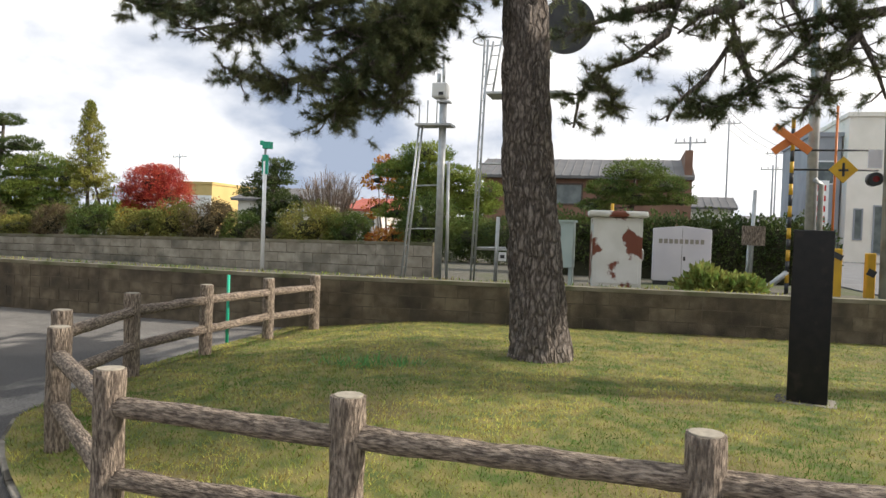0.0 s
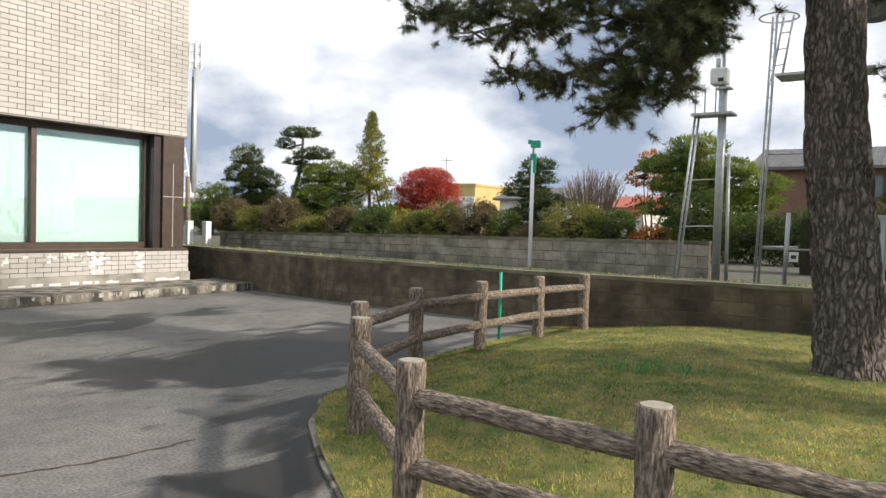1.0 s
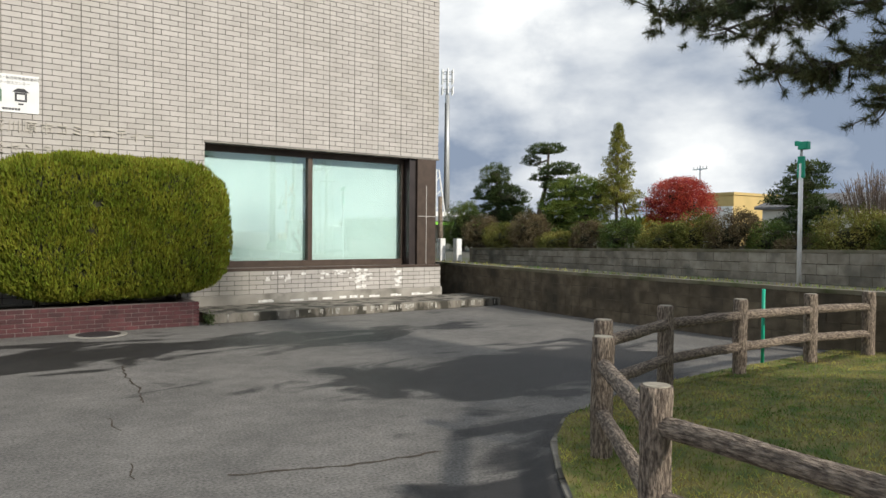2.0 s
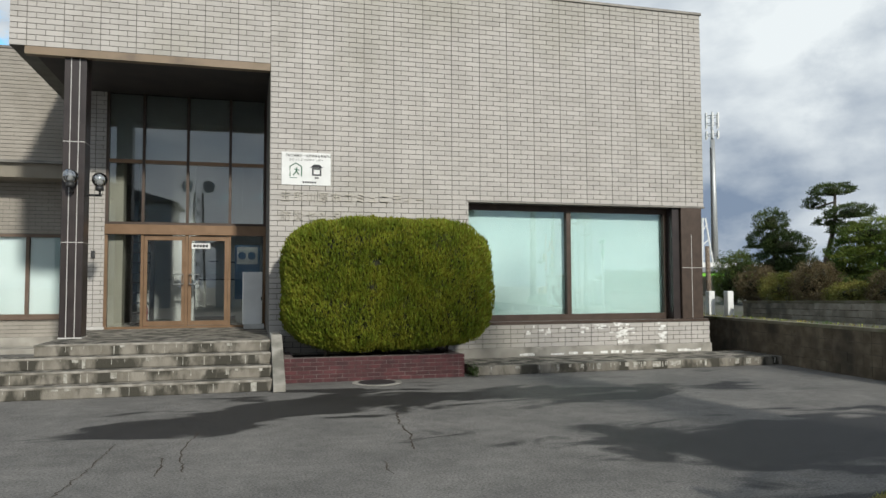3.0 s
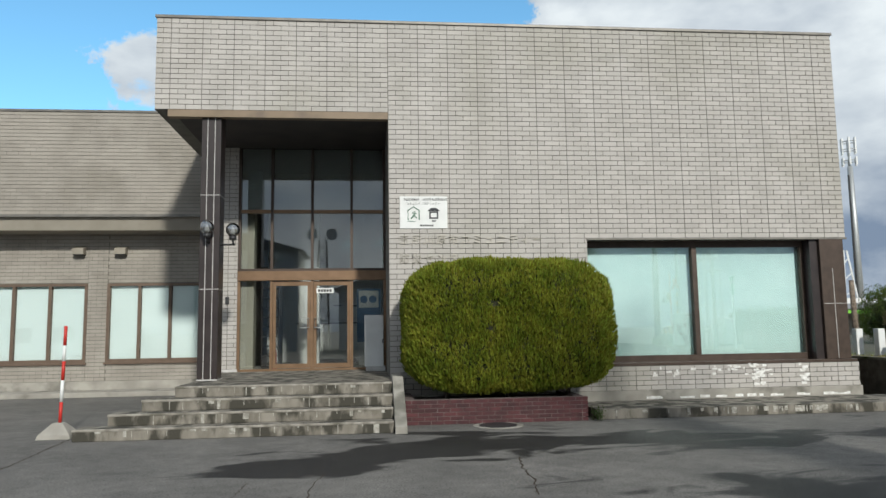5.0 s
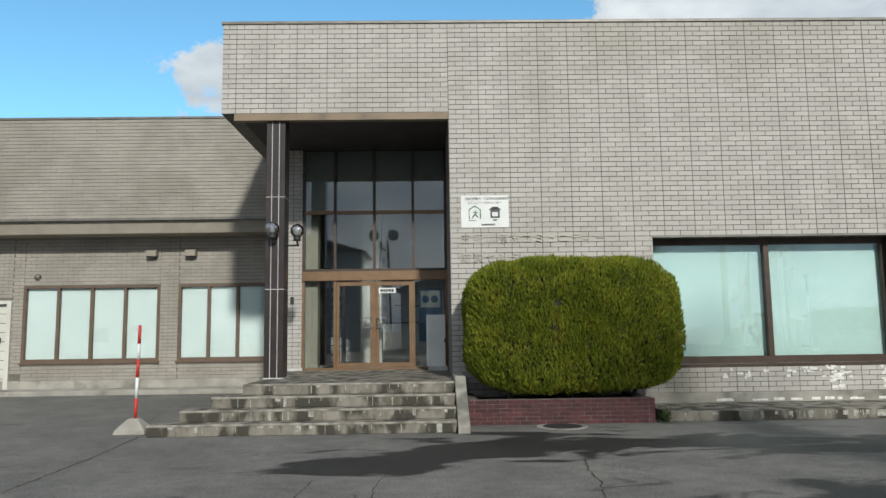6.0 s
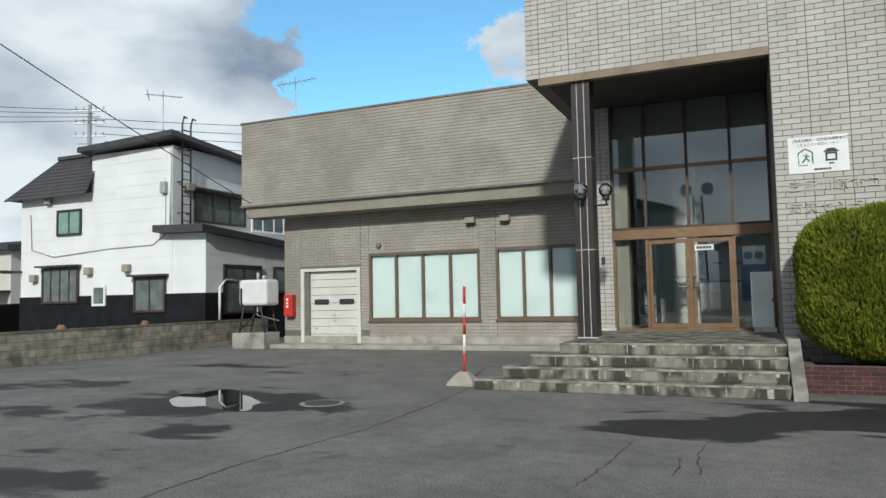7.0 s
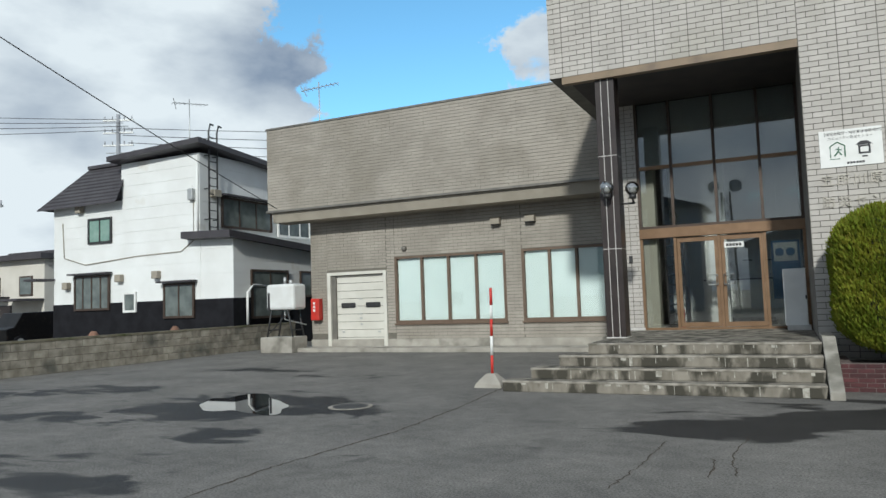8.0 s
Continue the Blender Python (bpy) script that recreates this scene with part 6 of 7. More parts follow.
layered_pine(24.0, 14.6, [((0, 0.7, 3.9), (0.8, 0.8, 0.7)), ((0, 0.8, 3.0), (1.1, 1.2, 0.8)), ((0, -0.3, 2.7), (1.0, 1.1, 0.7)), ((0, 0.4, 1.9), (1.2, 1.7, 0.8)), ((0, -1.2, 1.6), (1.0, 0.9, 0.7)), ((0, 0.3, 0.9), (1.2, 1.6, 0.8))],
             [(0, 0.4, 0), (0, 0.5, 2.0), (0, 0.6, 3.7)], "bushy dark garden pine", M["pine_dark"], 26)


def conifer():
    rng = np.random.default_rng(31)
    t = thing("conifer", (24.0, 7.0, GZ), "slender yellow-green conifer with open lower branches", "tree", "trees in the garden")
    trunk_of(t, [(0, 0, 0), (0, 0.05, 2.5), (0, 0.05, 5.5)], 0.10, 0.015)
    trunk_of(t, [(0, -0.9, 0), (0, -0.55, 1.6), (0, 0.0, 3.3)], 0.06, 0.03, "prop")
    blobs = []
    for i in range(64):
        h = 1.75 + 3.75 * (i / 63) ** 0.9
        r = 1.2 * (1 - (h - 1.75) / 3.9) ** 0.85
        a = i * 2.4
        reach = r * rng.uniform(0.55, 1.0)
        tip = (reach * math.cos(a), reach * math.sin(a), h + 0.12 + 0.1 * r)
        part("branch", tb([(0, 0.05, h - 0.1), tip], [0.018, 0.006], 5), M["bark"], t)
        for u in (0.45, 0.75, 1.0):
            blobs.append(((tip[0] * u, tip[1] * u, h - 0.1 + (tip[2] - h + 0.1) * u), (0.09 + r * 0.11, 0.09 + r * 0.11, 0.12)))
    blobs += [((0, -1.0, 2.5), (0.4, 0.4, 0.16)), ((0, -1.35, 2.1), (0.35, 0.35, 0.14)), ((0, -0.9, 1.8), (0.35, 0.35, 0.13))]
    leafmass("foliage", t, blobs, 340, 0.11, M["conifer"], rng, 0.8, -0.25, True, False)


conifer()


def broadleaf(name, x, y, blobs, label, material, seed, stems=5, per=420, size=0.075, height=1.4, gaps=-0.3):
    rng = np.random.default_rng(seed)
    t = thing(name, (x, y, GZ), label, "tree" if height > 1.6 else "shrub", "trees in the garden" if height > 1.6 else "garden shrubs")
    for i in range(stems):
        b = blobs[i % len(blobs)][0]
        part("stem", tb([(0.06 * i - 0.1, 0.08 * i - 0.2, 0), (b[0] * 0.4, b[1] * 0.5, b[2] * 0.5), (b[0], b[1], b[2] + blobs[i % len(blobs)][1][2] * 0.5)], [0.05, 0.03, 0.008], 6), M["bark"], t)
    leafmass("foliage", t, blobs, per, size, material, rng, 0.3, gaps)
    return t


broadleaf("maple_tree", 24.0, 3.85, [((0, 0, 2.35), (1.2, 1.35, 0.75)), ((0, 0.5, 1.9), (1.0, 0.9, 0.6)), ((0, -0.7, 1.9), (1.0, 0.8, 0.7)), ((0, -0.1, 2.8), (0.8, 0.9, 0.4))], "rounded maple in full red leaf", M["maple"], 41, 6, 950, 0.055, 2.4, -0.5)
broadleaf("maple_tree", 24.0, 5.0, [((0, 0, 1.2), (0.5, 0.45, 0.6)), ((0, -0.25, 0.5), (0.4, 0.4, 0.4))], "small maple turning yellow and orange", M["yellow"], 42, 3, 700, 0.08, 1.8)
broadleaf("orange_tree", 24.5, -5.5, [((0, -0.2, 3.3), (0.4, 0.55, 0.35)), ((0, 0.25, 2.75), (0.5, 0.6, 0.35)), ((0, -0.8, 2.4), (0.6, 0.8, 0.5)), ((0, 0.3, 1.7), (0.5, 0.5, 0.4))], "thin tree with orange autumn leaves", M["orange"], 43, 4, 300, 0.11, 3.0, -0.1)
shrubs = [(21.5, 2.6, 1.0, 0.95, "olive"), (21.5, 1.2, 0.8, 0.8, "olive"), (21.8, 0.0, 1.0, 1.05, "brownleaf"), (21.6, -1.4, 0.7, 0.6, "shrub"), (21.5, -2.6, 0.9, 0.7, "brownleaf"), (21.0, -4.3, 1.1, 1.15, "olive"), (21.0, -5.6, 0.8, 0.7, "shrub"),
          (21.0, -6.9, 0.7, 0.6, "orange"), (21.2, -8.2, 1.0, 0.9, "shrub"), (21.0, -9.6, 1.0, 1.1, "shrub"), (21.5, 4.6, 0.9, 1.05, "shrub"), (21.5, 6.3, 0.8, 0.7, "brownleaf"), (21.5, 8.0, 1.0, 0.6, "olive"), (21.5, 9.8, 1.0, 0.8, "brownleaf"),
          (21.5, 11.5, 1.1, 1.1, "olive"), (21.5, 13.2, 1.0, 1.2, "brownleaf"), (21.5, 14.8, 1.1, 1.2, "shrub"), (20.5, -10.9, 0.9, 0.9, "pine_dark")]
names = {"olive": "rounded olive-green garden shrub", "brownleaf": "brownish half-bare garden shrub", "shrub": "dark green leafy garden shrub", "orange": "small orange-leaved garden shrub", "maple": "small dull-red leafy garden shrub", "pine_dark": "dark evergreen garden shrub"}
for i, (x, y, r, h, key) in enumerate(shrubs):
    h *= (1.0, 1.45, 1.15, 1.6, 0.9)[i % 5]
    broadleaf("garden_shrub", x, y, [((0, 0, h * 0.75), (r * 0.9, r, h * 0.7)), ((0, r * 0.5, h * 0.5), (r * 0.6, r * 0.6, h * 0.5)), ((0, -r * 0.4, h * 0.95), (r * 0.5, r * 0.5, h * 0.45))], names[key], M[key], 60 + i, 3, 760, 0.062, 1.0, -0.55)


def bare_shrub():
    rng = np.random.default_rng(77)
    t = thing("bare_shrub", (24.0, -3.6, GZ), "leafless shrub with a fan of thin upright twigs", "shrub", "garden shrubs")
    bm = bmesh.new()
    for i in range(90):
        a = rng.uniform(-1, 1)
        b = rng.uniform(-0.8, 0.8)
        top = Vector((b * 0.9, a * 1.15, 3.2 - abs(a) * 0.5 - rng.uniform(0, 0.5)))
        mid = Vector((b * 0.5, a * 0.75, 1.5))
        tube(bm, [(b * 0.1, a * 0.15, 0), mid, top], [0.022, 0.015, 0.006], 5, False)
        for _ in range(3):
            u = rng.uniform(0.1, 0.8)
            p = mid.lerp(top, u)
            tube(bm, [p, p + Vector((rng.normal() * 0.15, rng.normal() * 0.2, 0.45))], [0.008, 0.004], 4, False)
    part("twig", bm, M["brownbark"], t, kind="stuff")


M["brownbark"] = mat("twig_bark", (0.17, 0.12, 0.09), (0.24, 0.18, 0.14), 5, 0.9, 0.2)
bare_shrub()

# clipped hedge row behind the cabinets
h = thing("hedge_row", (17.0, -15.2, GZ), "dark evergreen hedge row behind the cabinets", "hedge")
rng = np.random.default_rng(91)
leafmass("foliage", h, [((0, y, 0.75), (0.55, 0.6, 0.78)) for y in np.arange(-3.0, 3.6, 0.55)], 520, 0.09, M["pine_dark"], rng, 0.4, -0.6)
# added box filler, its dark colour standing in for shade inside the row
part("row_shade_fill", bx(-0.35, 0.35, -3.3, 3.6, 0, 1.2), M["core"], h)
M["broad_leaf"] = leaf_mat("broad_leaf", (0.15, 0.20, 0.045), (0.30, 0.32, 0.09), 3.0, 0.04, 0.35)
w = thing("leafy_shrub", (12.4, -15.85, GZ), "low broad-leaved shrub with reddish tips on the bank", "shrub")
leafmass("foliage", w, [((0, 0, 0.14), (0.4, 0.66, 0.2)), ((0, 0.22, 0.28), (0.28, 0.26, 0.2)), ((0, -0.4, 0.16), (0.3, 0.35, 0.16))], 520, 0.13, M["broad_leaf"], rng, 1.0, -0.5)


# ---- railway equipment on the bank ----
def bar(parent, name, a, b, r=0.015, material="steel", seg=8):
    return part(name, tb([a, b], r, seg), M[material], parent)


def ladder(parent, a, b, w, n, r=0.014):
    """Two stringers and rungs between the foot a and the head b; w: half the width along y."""
    a, b, s = Vector(a), Vector(b), Vector((0.02, w, 0))
    bar(parent, "stringer", a - s, b - s, r + 0.006)
    bar(parent, "stringer", a + s, b + s, r + 0.006)
    for i in range(1, n):
        c = a.lerp(b, i / n)
        bar(parent, "rung", c - s, c + s, r * 0.7, seg=6)


s = thing("signal_mast", (12.35, -10.95, GZ), "grey steel mast with ladder, platform and white camera box", "mast")
bar(s, "pole", (0, 0, 0), (0, 0.0, 3.55), 0.07, "steel", 14)
bar(s, "pole", (0, 0.0, 3.5), (0, 0.02, 4.2), 0.03)
bar(s, "conduit", (0.02, -0.17, 0), (0.02, -0.13, 2.2), 0.03)
ladder(s, (0, 0.68, 0.02), (0, 0.42, 2.9), 0.04, 14)
part("platform", bx(-0.2, 0.2, -0.2, 0.48, 2.86, 2.90), M["steel"], s)
for y in (0.46, 0.30, 0.12):
    bar(s, "rail_post", (0, y, 2.9), (0, y, 3.35), 0.012)
part("camera_box", bx(-0.14, 0.14, -0.08, 0.20, 3.38, 3.66), M["white"], s, "white camera housing", 0.03)
part("lens_slot", bx(-0.15, -0.14, -0.03, 0.06, 3.42, 3.48), M["darksteel"], s)
bar(s, "cap", (0, 0.10, 3.66), (0, 0.10, 3.84), 0.04, "steel")
part("shelf", bx(-0.1, 0.1, -0.14, 0.1, 3.30, 3.33), M["steel"], s)
bar(s, "tie", (0, 0.60, 0.95), (0, 0, 0.97), 0.012)
bar(s, "tie", (0, 0.50, 1.76), (0, 0, 1.78), 0.012)

s = thing("signal_tower", (12.4, -12.45, GZ), "steel railway signal mast with ladder and dark round backplate", "signal")
bar(s, "pole", (0.1, -0.1, 0), (0.1, -0.1, 5.6), 0.09, "steel", 14)
for dy in (0.0,):
    ladder(s, (0, 0.85, 0.02), (0, 0.74, 4.45), 0.035, 20)
    ladder(s, (0.1, 0.70, 3.4), (0.1, 0.55, 4.45), 0.08, 4)
for z in (0.62, 2.19):
    bar(s, "tie", (0, 0.8, z), (0.1, 0.0, z), 0.016)
part("platform", bx(-0.25, 0.35, -0.75, 0.66, 3.42, 3.46), M["steel"], s)
bm = bmesh.new()
tube(bm, [(0.32 * math.cos(a), 0.68 + 0.3 * math.sin(a), 4.42) for a in np.linspace(0, 2 * math.pi, 17)], 0.014, 6)
part("hoop", bm, M["steel"], s)
bm = bmesh.new()
tube(bm, [(-0.02, -0.70, 4.65), (0.02, -0.70, 4.65)], 0.50, 40)
part("backplate", bm, M["darksteel"], s, "matt black round backplate")
part("signal_head", bx(0.02, 0.2, -0.85, -0.55, 4.3, 5.0), M["darksteel"], s, bevel=0.02)
bar(s, "post", (0, 0.42, 0), (0, 0.40, 1.22), 0.035)
bar(s, "tie", (0, 0.78, 0.64), (0, 0.24, 0.66), 0.02)
part("plate", bx(-0.05, -0.03, 0.22, 0.36, 0.42, 0.58), M["white"], s, "small white number plate")
part("bar", bx(-0.056, -0.05, 0.25, 0.33, 0.47, 0.53), M["darksteel"], s)

M["gloss_white"] = mat("gloss_white", (0.90, 0.90, 0.89), (0.86, 0.86, 0.85), 3, 0.3, 0.0)
s = thing("marker_pole", (11.45, -7.82, GZ), "white pole with green reflector plates", "pole")
part("pole", tb([(0, 0, 0), (0, 0, 2.1)], 0.036, 12), M["gloss_white"], s)
part("pole", tb([(0, 0, 2.1), (0, 0, 2.42)], 0.022, 10), M["steel"], s)
part("reflector", bx(-0.03, 0.03, -0.06, 0.05, 1.86, 2.22), M["green"], s, "green plate", 0.01)
part("reflector", bx(-0.05, 0.05, -0.13, 0.04, 2.33, 2.46), M["green"], s, "green cap plate", 0.01)
part("reflector", bx(-0.04, 0.04, 0.03, 0.10, 2.40, 2.48), M["green"], s, "green cap plate", 0.01)

M["rustwhite"] = mat("rusted_white_paint", (0.62, 0.61, 0.55), (0.70, 0.69, 0.64), 3, 0.6, 0.2, 60, stain=(0.17, 0.045, 0.02), stain_scale=2.0, stain_at=(0.515, 0.54))
M["palecab"] = mat("pale_cabinet", (0.60, 0.57, 0.60), (0.66, 0.63, 0.65), 2, 0.6, 0.05)
M["greencab"] = mat("greenish_cabinet", (0.38, 0.47, 0.45), (0.45, 0.53, 0.5), 2, 0.55, 0.05)
c = thing("relay_cabinet", (12.5, -14.15, GZ), "white relay cabinet with large rust patches", "cabinet", rz=8)
part("body", bx(-0.3, 0.3, -0.42, 0.42, 0.06, 1.26), M["rustwhite"], c, bevel=0.01)
part("roof", bx(-0.38, 0.38, -0.50, 0.50, 1.27, 1.38), M["rustwhite"], c, bevel=0.035)
part("door", bx(-0.315, -0.30, -0.36, 0.36, 0.12, 1.2), M["rustwhite"], c, bevel=0.005)
part("foot", bx(-0.26, 0.26, -0.38, 0.38, -0.03, 0.06), M["concrete"], c)
part("handle", tb([(-0.05, -0.44, 0.5), (-0.05, -0.47, 0.55), (-0.05, -0.47, 0.7), (-0.05, -0.44, 0.75)], 0.014, 8), M["steel"], c)
c = thing("relay_cabinet", (14.9, -15.4, GZ), "plain pale pinkish steel cabinet with a shallow ridge", "cabinet")
bm = bmesh.new()
q = [(-0.56, 0.08), (0.56, 0.08), (0.56, 1.14), (0.0, 1.2), (-0.56, 1.14)]
a_ = [bm.verts.new((-0.25, y, z)) for y, z in q]; b_ = [bm.verts.new((0.25, y, z)) for y, z in q]
bm.faces.new(a_); bm.faces.new(b_)
for i in range(5):
    bm.faces.new((a_[i], a_[(i + 1) % 5], b_[(i + 1) % 5], b_[i]))
part("body", bm, M["palecab"], c, bevel=0.008)
part("foot", bx(-0.24, 0.24, -0.54, 0.54, 0, 0.08), M["darksteel"], c)
part("lock", bx(-0.262, -0.25, -0.07, -0.03, 0.5, 0.58), M["darksteel"], c)
part("seam", bx(-0.254, -0.25, -0.004, 0.004, 0.1, 1.15), M["cap"], c)
for i in range(9):
    part("bar", bx(-0.255, -0.25, -0.42 + i * 0.1, -0.35 + i * 0.1, 0.84, 0.93), M["eave"], c)
c = thing("relay_cabinet", (12.6, -13.22, GZ), "narrow pale green steel cabinet on short feet", "cabinet")
part("body", bx(-0.25, 0.25, -0.2, 0.24, 0.35, 1.17), M["greencab"], c, bevel=0.008)
part("roof", bx(-0.28, 0.28, -0.23, 0.27, 1.17, 1.2), M["greencab"], c)
for y in (-0.16, 0.18):
    part("leg", bx(-0.2, 0.2, y - 0.03, y + 0.03, 0, 0.35), M["greencab"], c)
s = thing("wooden_sign", (13.7, -16.58, GZ), "weathered board on twin steel posts", "sign")
bar(s, "post", (0, 0.03, 0), (0, 0.0, 1.88), 0.035)
bar(s, "post", (0.02, 0.09, 0), (0.02, 0.06, 1.2), 0.025)
part("board", bx(-0.06, -0.03, -0.2, 0.2, 0.86, 1.22), M["log"], s)
s = thing("yellow_post", (13.2, -14.05, GZ), "short yellow capped post behind the cabinet", "post")
M["safety"] = mat("safety_yellow", (0.62, 0.36, 0.02), (0.52, 0.29, 0.02), 3, 0.55, 0.1, 40)
M["xorange"] = mat("crossing_orange", (0.66, 0.19, 0.035), (0.55, 0.15, 0.03), 3, 0.5, 0.05)
part("pole", tb([(0, 0, 0), (0, 0, 1.55)], 0.03, 10), M["safety"], s)


M["lens_red"] = mat("dull_red_lens", (0.16, 0.015, 0.015), None, 4, 0.25, 0.0)


def crossing():
    s = thing("crossing_signal", (13.65, -17.18, GZ), "level crossing post with an orange cross and black bands", "crossing signal")
    for i in range(16):
        part("band", tb([(0, 0.01, i * 0.2), (0, 0.01, (i + 1) * 0.2)], 0.036, 12), M["safety" if i % 2 else "darksteel"], s)
    for k in (1, -1):
        ob = part("cross_arm", bx(-0.02, 0.0, -0.38, 0.38, -0.07, 0.07), M["xorange"], s, "orange cross arm", 0.006)
        ob.matrix_basis = pose(-0.06 - 0.025 * k, 0.04, 2.8, 37 * k, 0, 0)
    bar(s, "arm", (0, 0, 2.61), (0, -1.4, 2.61), 0.018, "darksteel")
    bar(s, "arm", (0, 0, 2.26), (0, -1.4, 2.26), 0.018, "darksteel")
    bar(s, "brace", (0, 0.0, 0.4), (0.1, 0.45, -0.02), 0.05)
    lamp = part("lamp_hood", tb([(-0.12, -1.33, 2.10), (0.1, -1.33, 2.10)], 0.12, 18), M["darksteel"], s)
    part("lens", tb([(-0.125, -1.33, 2.10), (-0.121, -1.33, 2.10)], 0.055, 18), M["lens_red"], lamp, "dull red lens")
    part("backplate", bx(-0.02, 0.02, -1.44, -1.22, 2.3, 2.62), M["palecab"], s)
    d = thing("warning_sign", (13.6, -18.0, GZ), "yellow diamond warning sign on a slim orange pole", "sign")
    part("pole", tb([(0.04, 0.12, 0.8), (0.04, 0.12, 3.4)], 0.022, 10), M["xorange"], d)
    ob = part("plate", bx(-0.012, 0.0, -0.17, 0.17, -0.17, 0.17), M["safety"], d, "yellow plate with black symbol", 0.004); ob.matrix_basis = pose(0, 0, 2.26, 45, 0, 0)
    part("symbol", bx(-0.018, -0.012, -0.02, 0.02, 2.14, 2.38), M["darksteel"], d)
    part("symbol", bx(-0.018, -0.012, -0.08, 0.08, 2.23, 2.27), M["darksteel"], d)
    part("machine_box", bx(-0.16, 0.16, -0.02, 0.17, 0, 0.86), M["safety"], d, "yellow barrier machine box", 0.02)
    ob = part("stripe", bx(-0.165, -0.16, -0.02, 0.17, -0.05, 0.05), M["darksteel"], d); ob.matrix_basis = pose(0, 0, 0.7, 25, 0, 0)
    b = thing("barrier_box", (13.6, -18.5, GZ), "yellow and black barrier post by the crossing", "barrier")
    part("body", bx(-0.1, 0.1, -0.07, 0.07, 0, 0.8), M["safety"], b, bevel=0.02)
    ob = part("stripe", bx(-0.105, -0.1, -0.07, 0.07, -0.06, 0.06), M["darksteel"], b); ob.matrix_basis = pose(0, 0, 0.45, 25, 0, 0)
    p = thing("utility_pole", (13.9, -17.58, GZ), "grey steel utility pole by the crossing", "pole", "utility poles")
    part("pole", tb([(0, 0, 0), (0, 0.05, 8)], [0.10, 0.09], 14), M["steel"], p)
    part("pipe", tb([(-0.12, -0.12, 0), (-0.12, -0.12, 2.0), (-0.12, 0.0, 2.1)], 0.05, 10), M["steel"], p)
    p = thing("utility_pole", (13.3, -18.72, GZ), "round concrete utility pole by the road", "pole", "utility poles")
    part("pole", tb([(0, 0, 0), (0, 0.08, 9)], [0.15, 0.13], 16), M["concrete"], p)


crossing()


# ---- the white house beyond the neighbour's wall ----
M["brownwall"] = mat("brown_house_wall", (0.17, 0.09, 0.06), (0.22, 0.12, 0.08), 1.2, 0.85, 0.2, 20)
M["greyroof"] = mat("grey_metal_roof", (0.10, 0.097, 0.095), (0.135, 0.13, 0.125), 1.5, 0.55, 0.1, 20)
M["yellowwall"] = mat("yellow_wall", (0.58, 0.42, 0.17), (0.52, 0.38, 0.15), 1, 0.8, 0.05)
M["redroof"] = mat("red_roof", (0.42, 0.11, 0.07), (0.36, 0.09, 0.06), 1, 0.6, 0.05)
M["creamwall"] = mat("cream_wall", (0.55, 0.52, 0.46), (0.62, 0.59, 0.53), 0.8, 0.85, 0.1, 20)
M["plaster"] = mat("warm_plaster", (0.80, 0.74, 0.65), (0.72, 0.67, 0.58), 0.8, 0.85, 0.1, 20)
M["greywall"] = mat("grey_wall", (0.25, 0.26, 0.28), (0.31, 0.32, 0.34), 0.8, 0.8, 0.1, 20)
M["siding"] = mat("white_siding", (0.78, 0.79, 0.78), (0.72, 0.725, 0.71), 0.9, 0.65, 0.1, 30, stain=(0.55, 0.51, 0.43), stain_scale=0.7, stain_at=(0.64, 0.82))
M["blackside"] = mat("black_dado", (0.010, 0.010, 0.012), (0.016, 0.016, 0.019), 2, 0.8, 0.1, 30, spec=0.15)
M["roofdark"] = mat("dark_roof", (0.045, 0.04, 0.045), (0.06, 0.055, 0.06), 2, 0.5, 0.1, 30)
M["pane_dark"] = mat("dark_pane", (0.10, 0.115, 0.11), (0.16, 0.18, 0.17), 2, 0.06, 0.0)
M["pane_green"] = mat("curtain_pane", (0.18, 0.30, 0.25), (0.25, 0.36, 0.31), 3, 0.1, 0.0)
HY = 7.0


def siding_part(house, x0, x1, y0, y1, z0, z1, material, board=0.46):
    """A wall of lapped boards: each board's lower edge stands a little proud."""
    w = part("wall", bx(x0, x1, y0, y1, z0, z1), M[material], house)
    n = max(1, round((z1 - z0) / board))
    rows = []
    for i in range(n):
        a = z0 + (z1 - z0) * i / n
        b = z0 + (z1 - z0) * (i + 1) / n
        rows.append((x0 - 0.012, x1 + 0.012, y0 - 0.012, y0, a, b - 0.022))
        rows.append((x1, x1 + 0.012, y0, y1, a, b - 0.022))
    ob = new("board", boxes_soup("board", rows, M[material])); ob.parent = w
    tagged(ob, kind="stuff")
    return w


def house_window(house, x0, x1, z0, z1, y, pane="pane_dark", hood=True, face="front", frame="brown", bars=1):
    fr = bmesh.new()
    t = 0.09

    def add(a, b, c, d, e, f):
        if face == "front":
            box(fr, a, b, y + c, y + d, e, f)
        else:
            box(fr, y - d, y - c, a, b, e, f)
    add(x0, x1, -0.07, 0.0, z0, z0 + t); add(x0, x1, -0.07, 0.0, z1 - t, z1); add(x0, x0 + t, -0.07, 0.0, z0 + t, z1 - t); add(x1 - t, x1, -0.07, 0.0, z0 + t, z1 - t)
    for k in range(1, bars + 1):
        xm = x0 + (x1 - x0) * k / (bars + 1)
        add(xm - 0.03, xm + 0.03, -0.06, 0.0, z0 + t, z1 - t)
    w = part("window", fr, M[frame], house)
    pb = bmesh.new()
    fr = pb
    add(x0 + t, x1 - t, -0.035, -0.03, z0 + t, z1 - t)
    part("pane", pb, M[pane], w)
    if hood:
        fr = hb = bmesh.new()
        add(x0 - 0.12, x1 + 0.12, -0.32, 0.0, z1 + 0.02, z1 + 0.09)
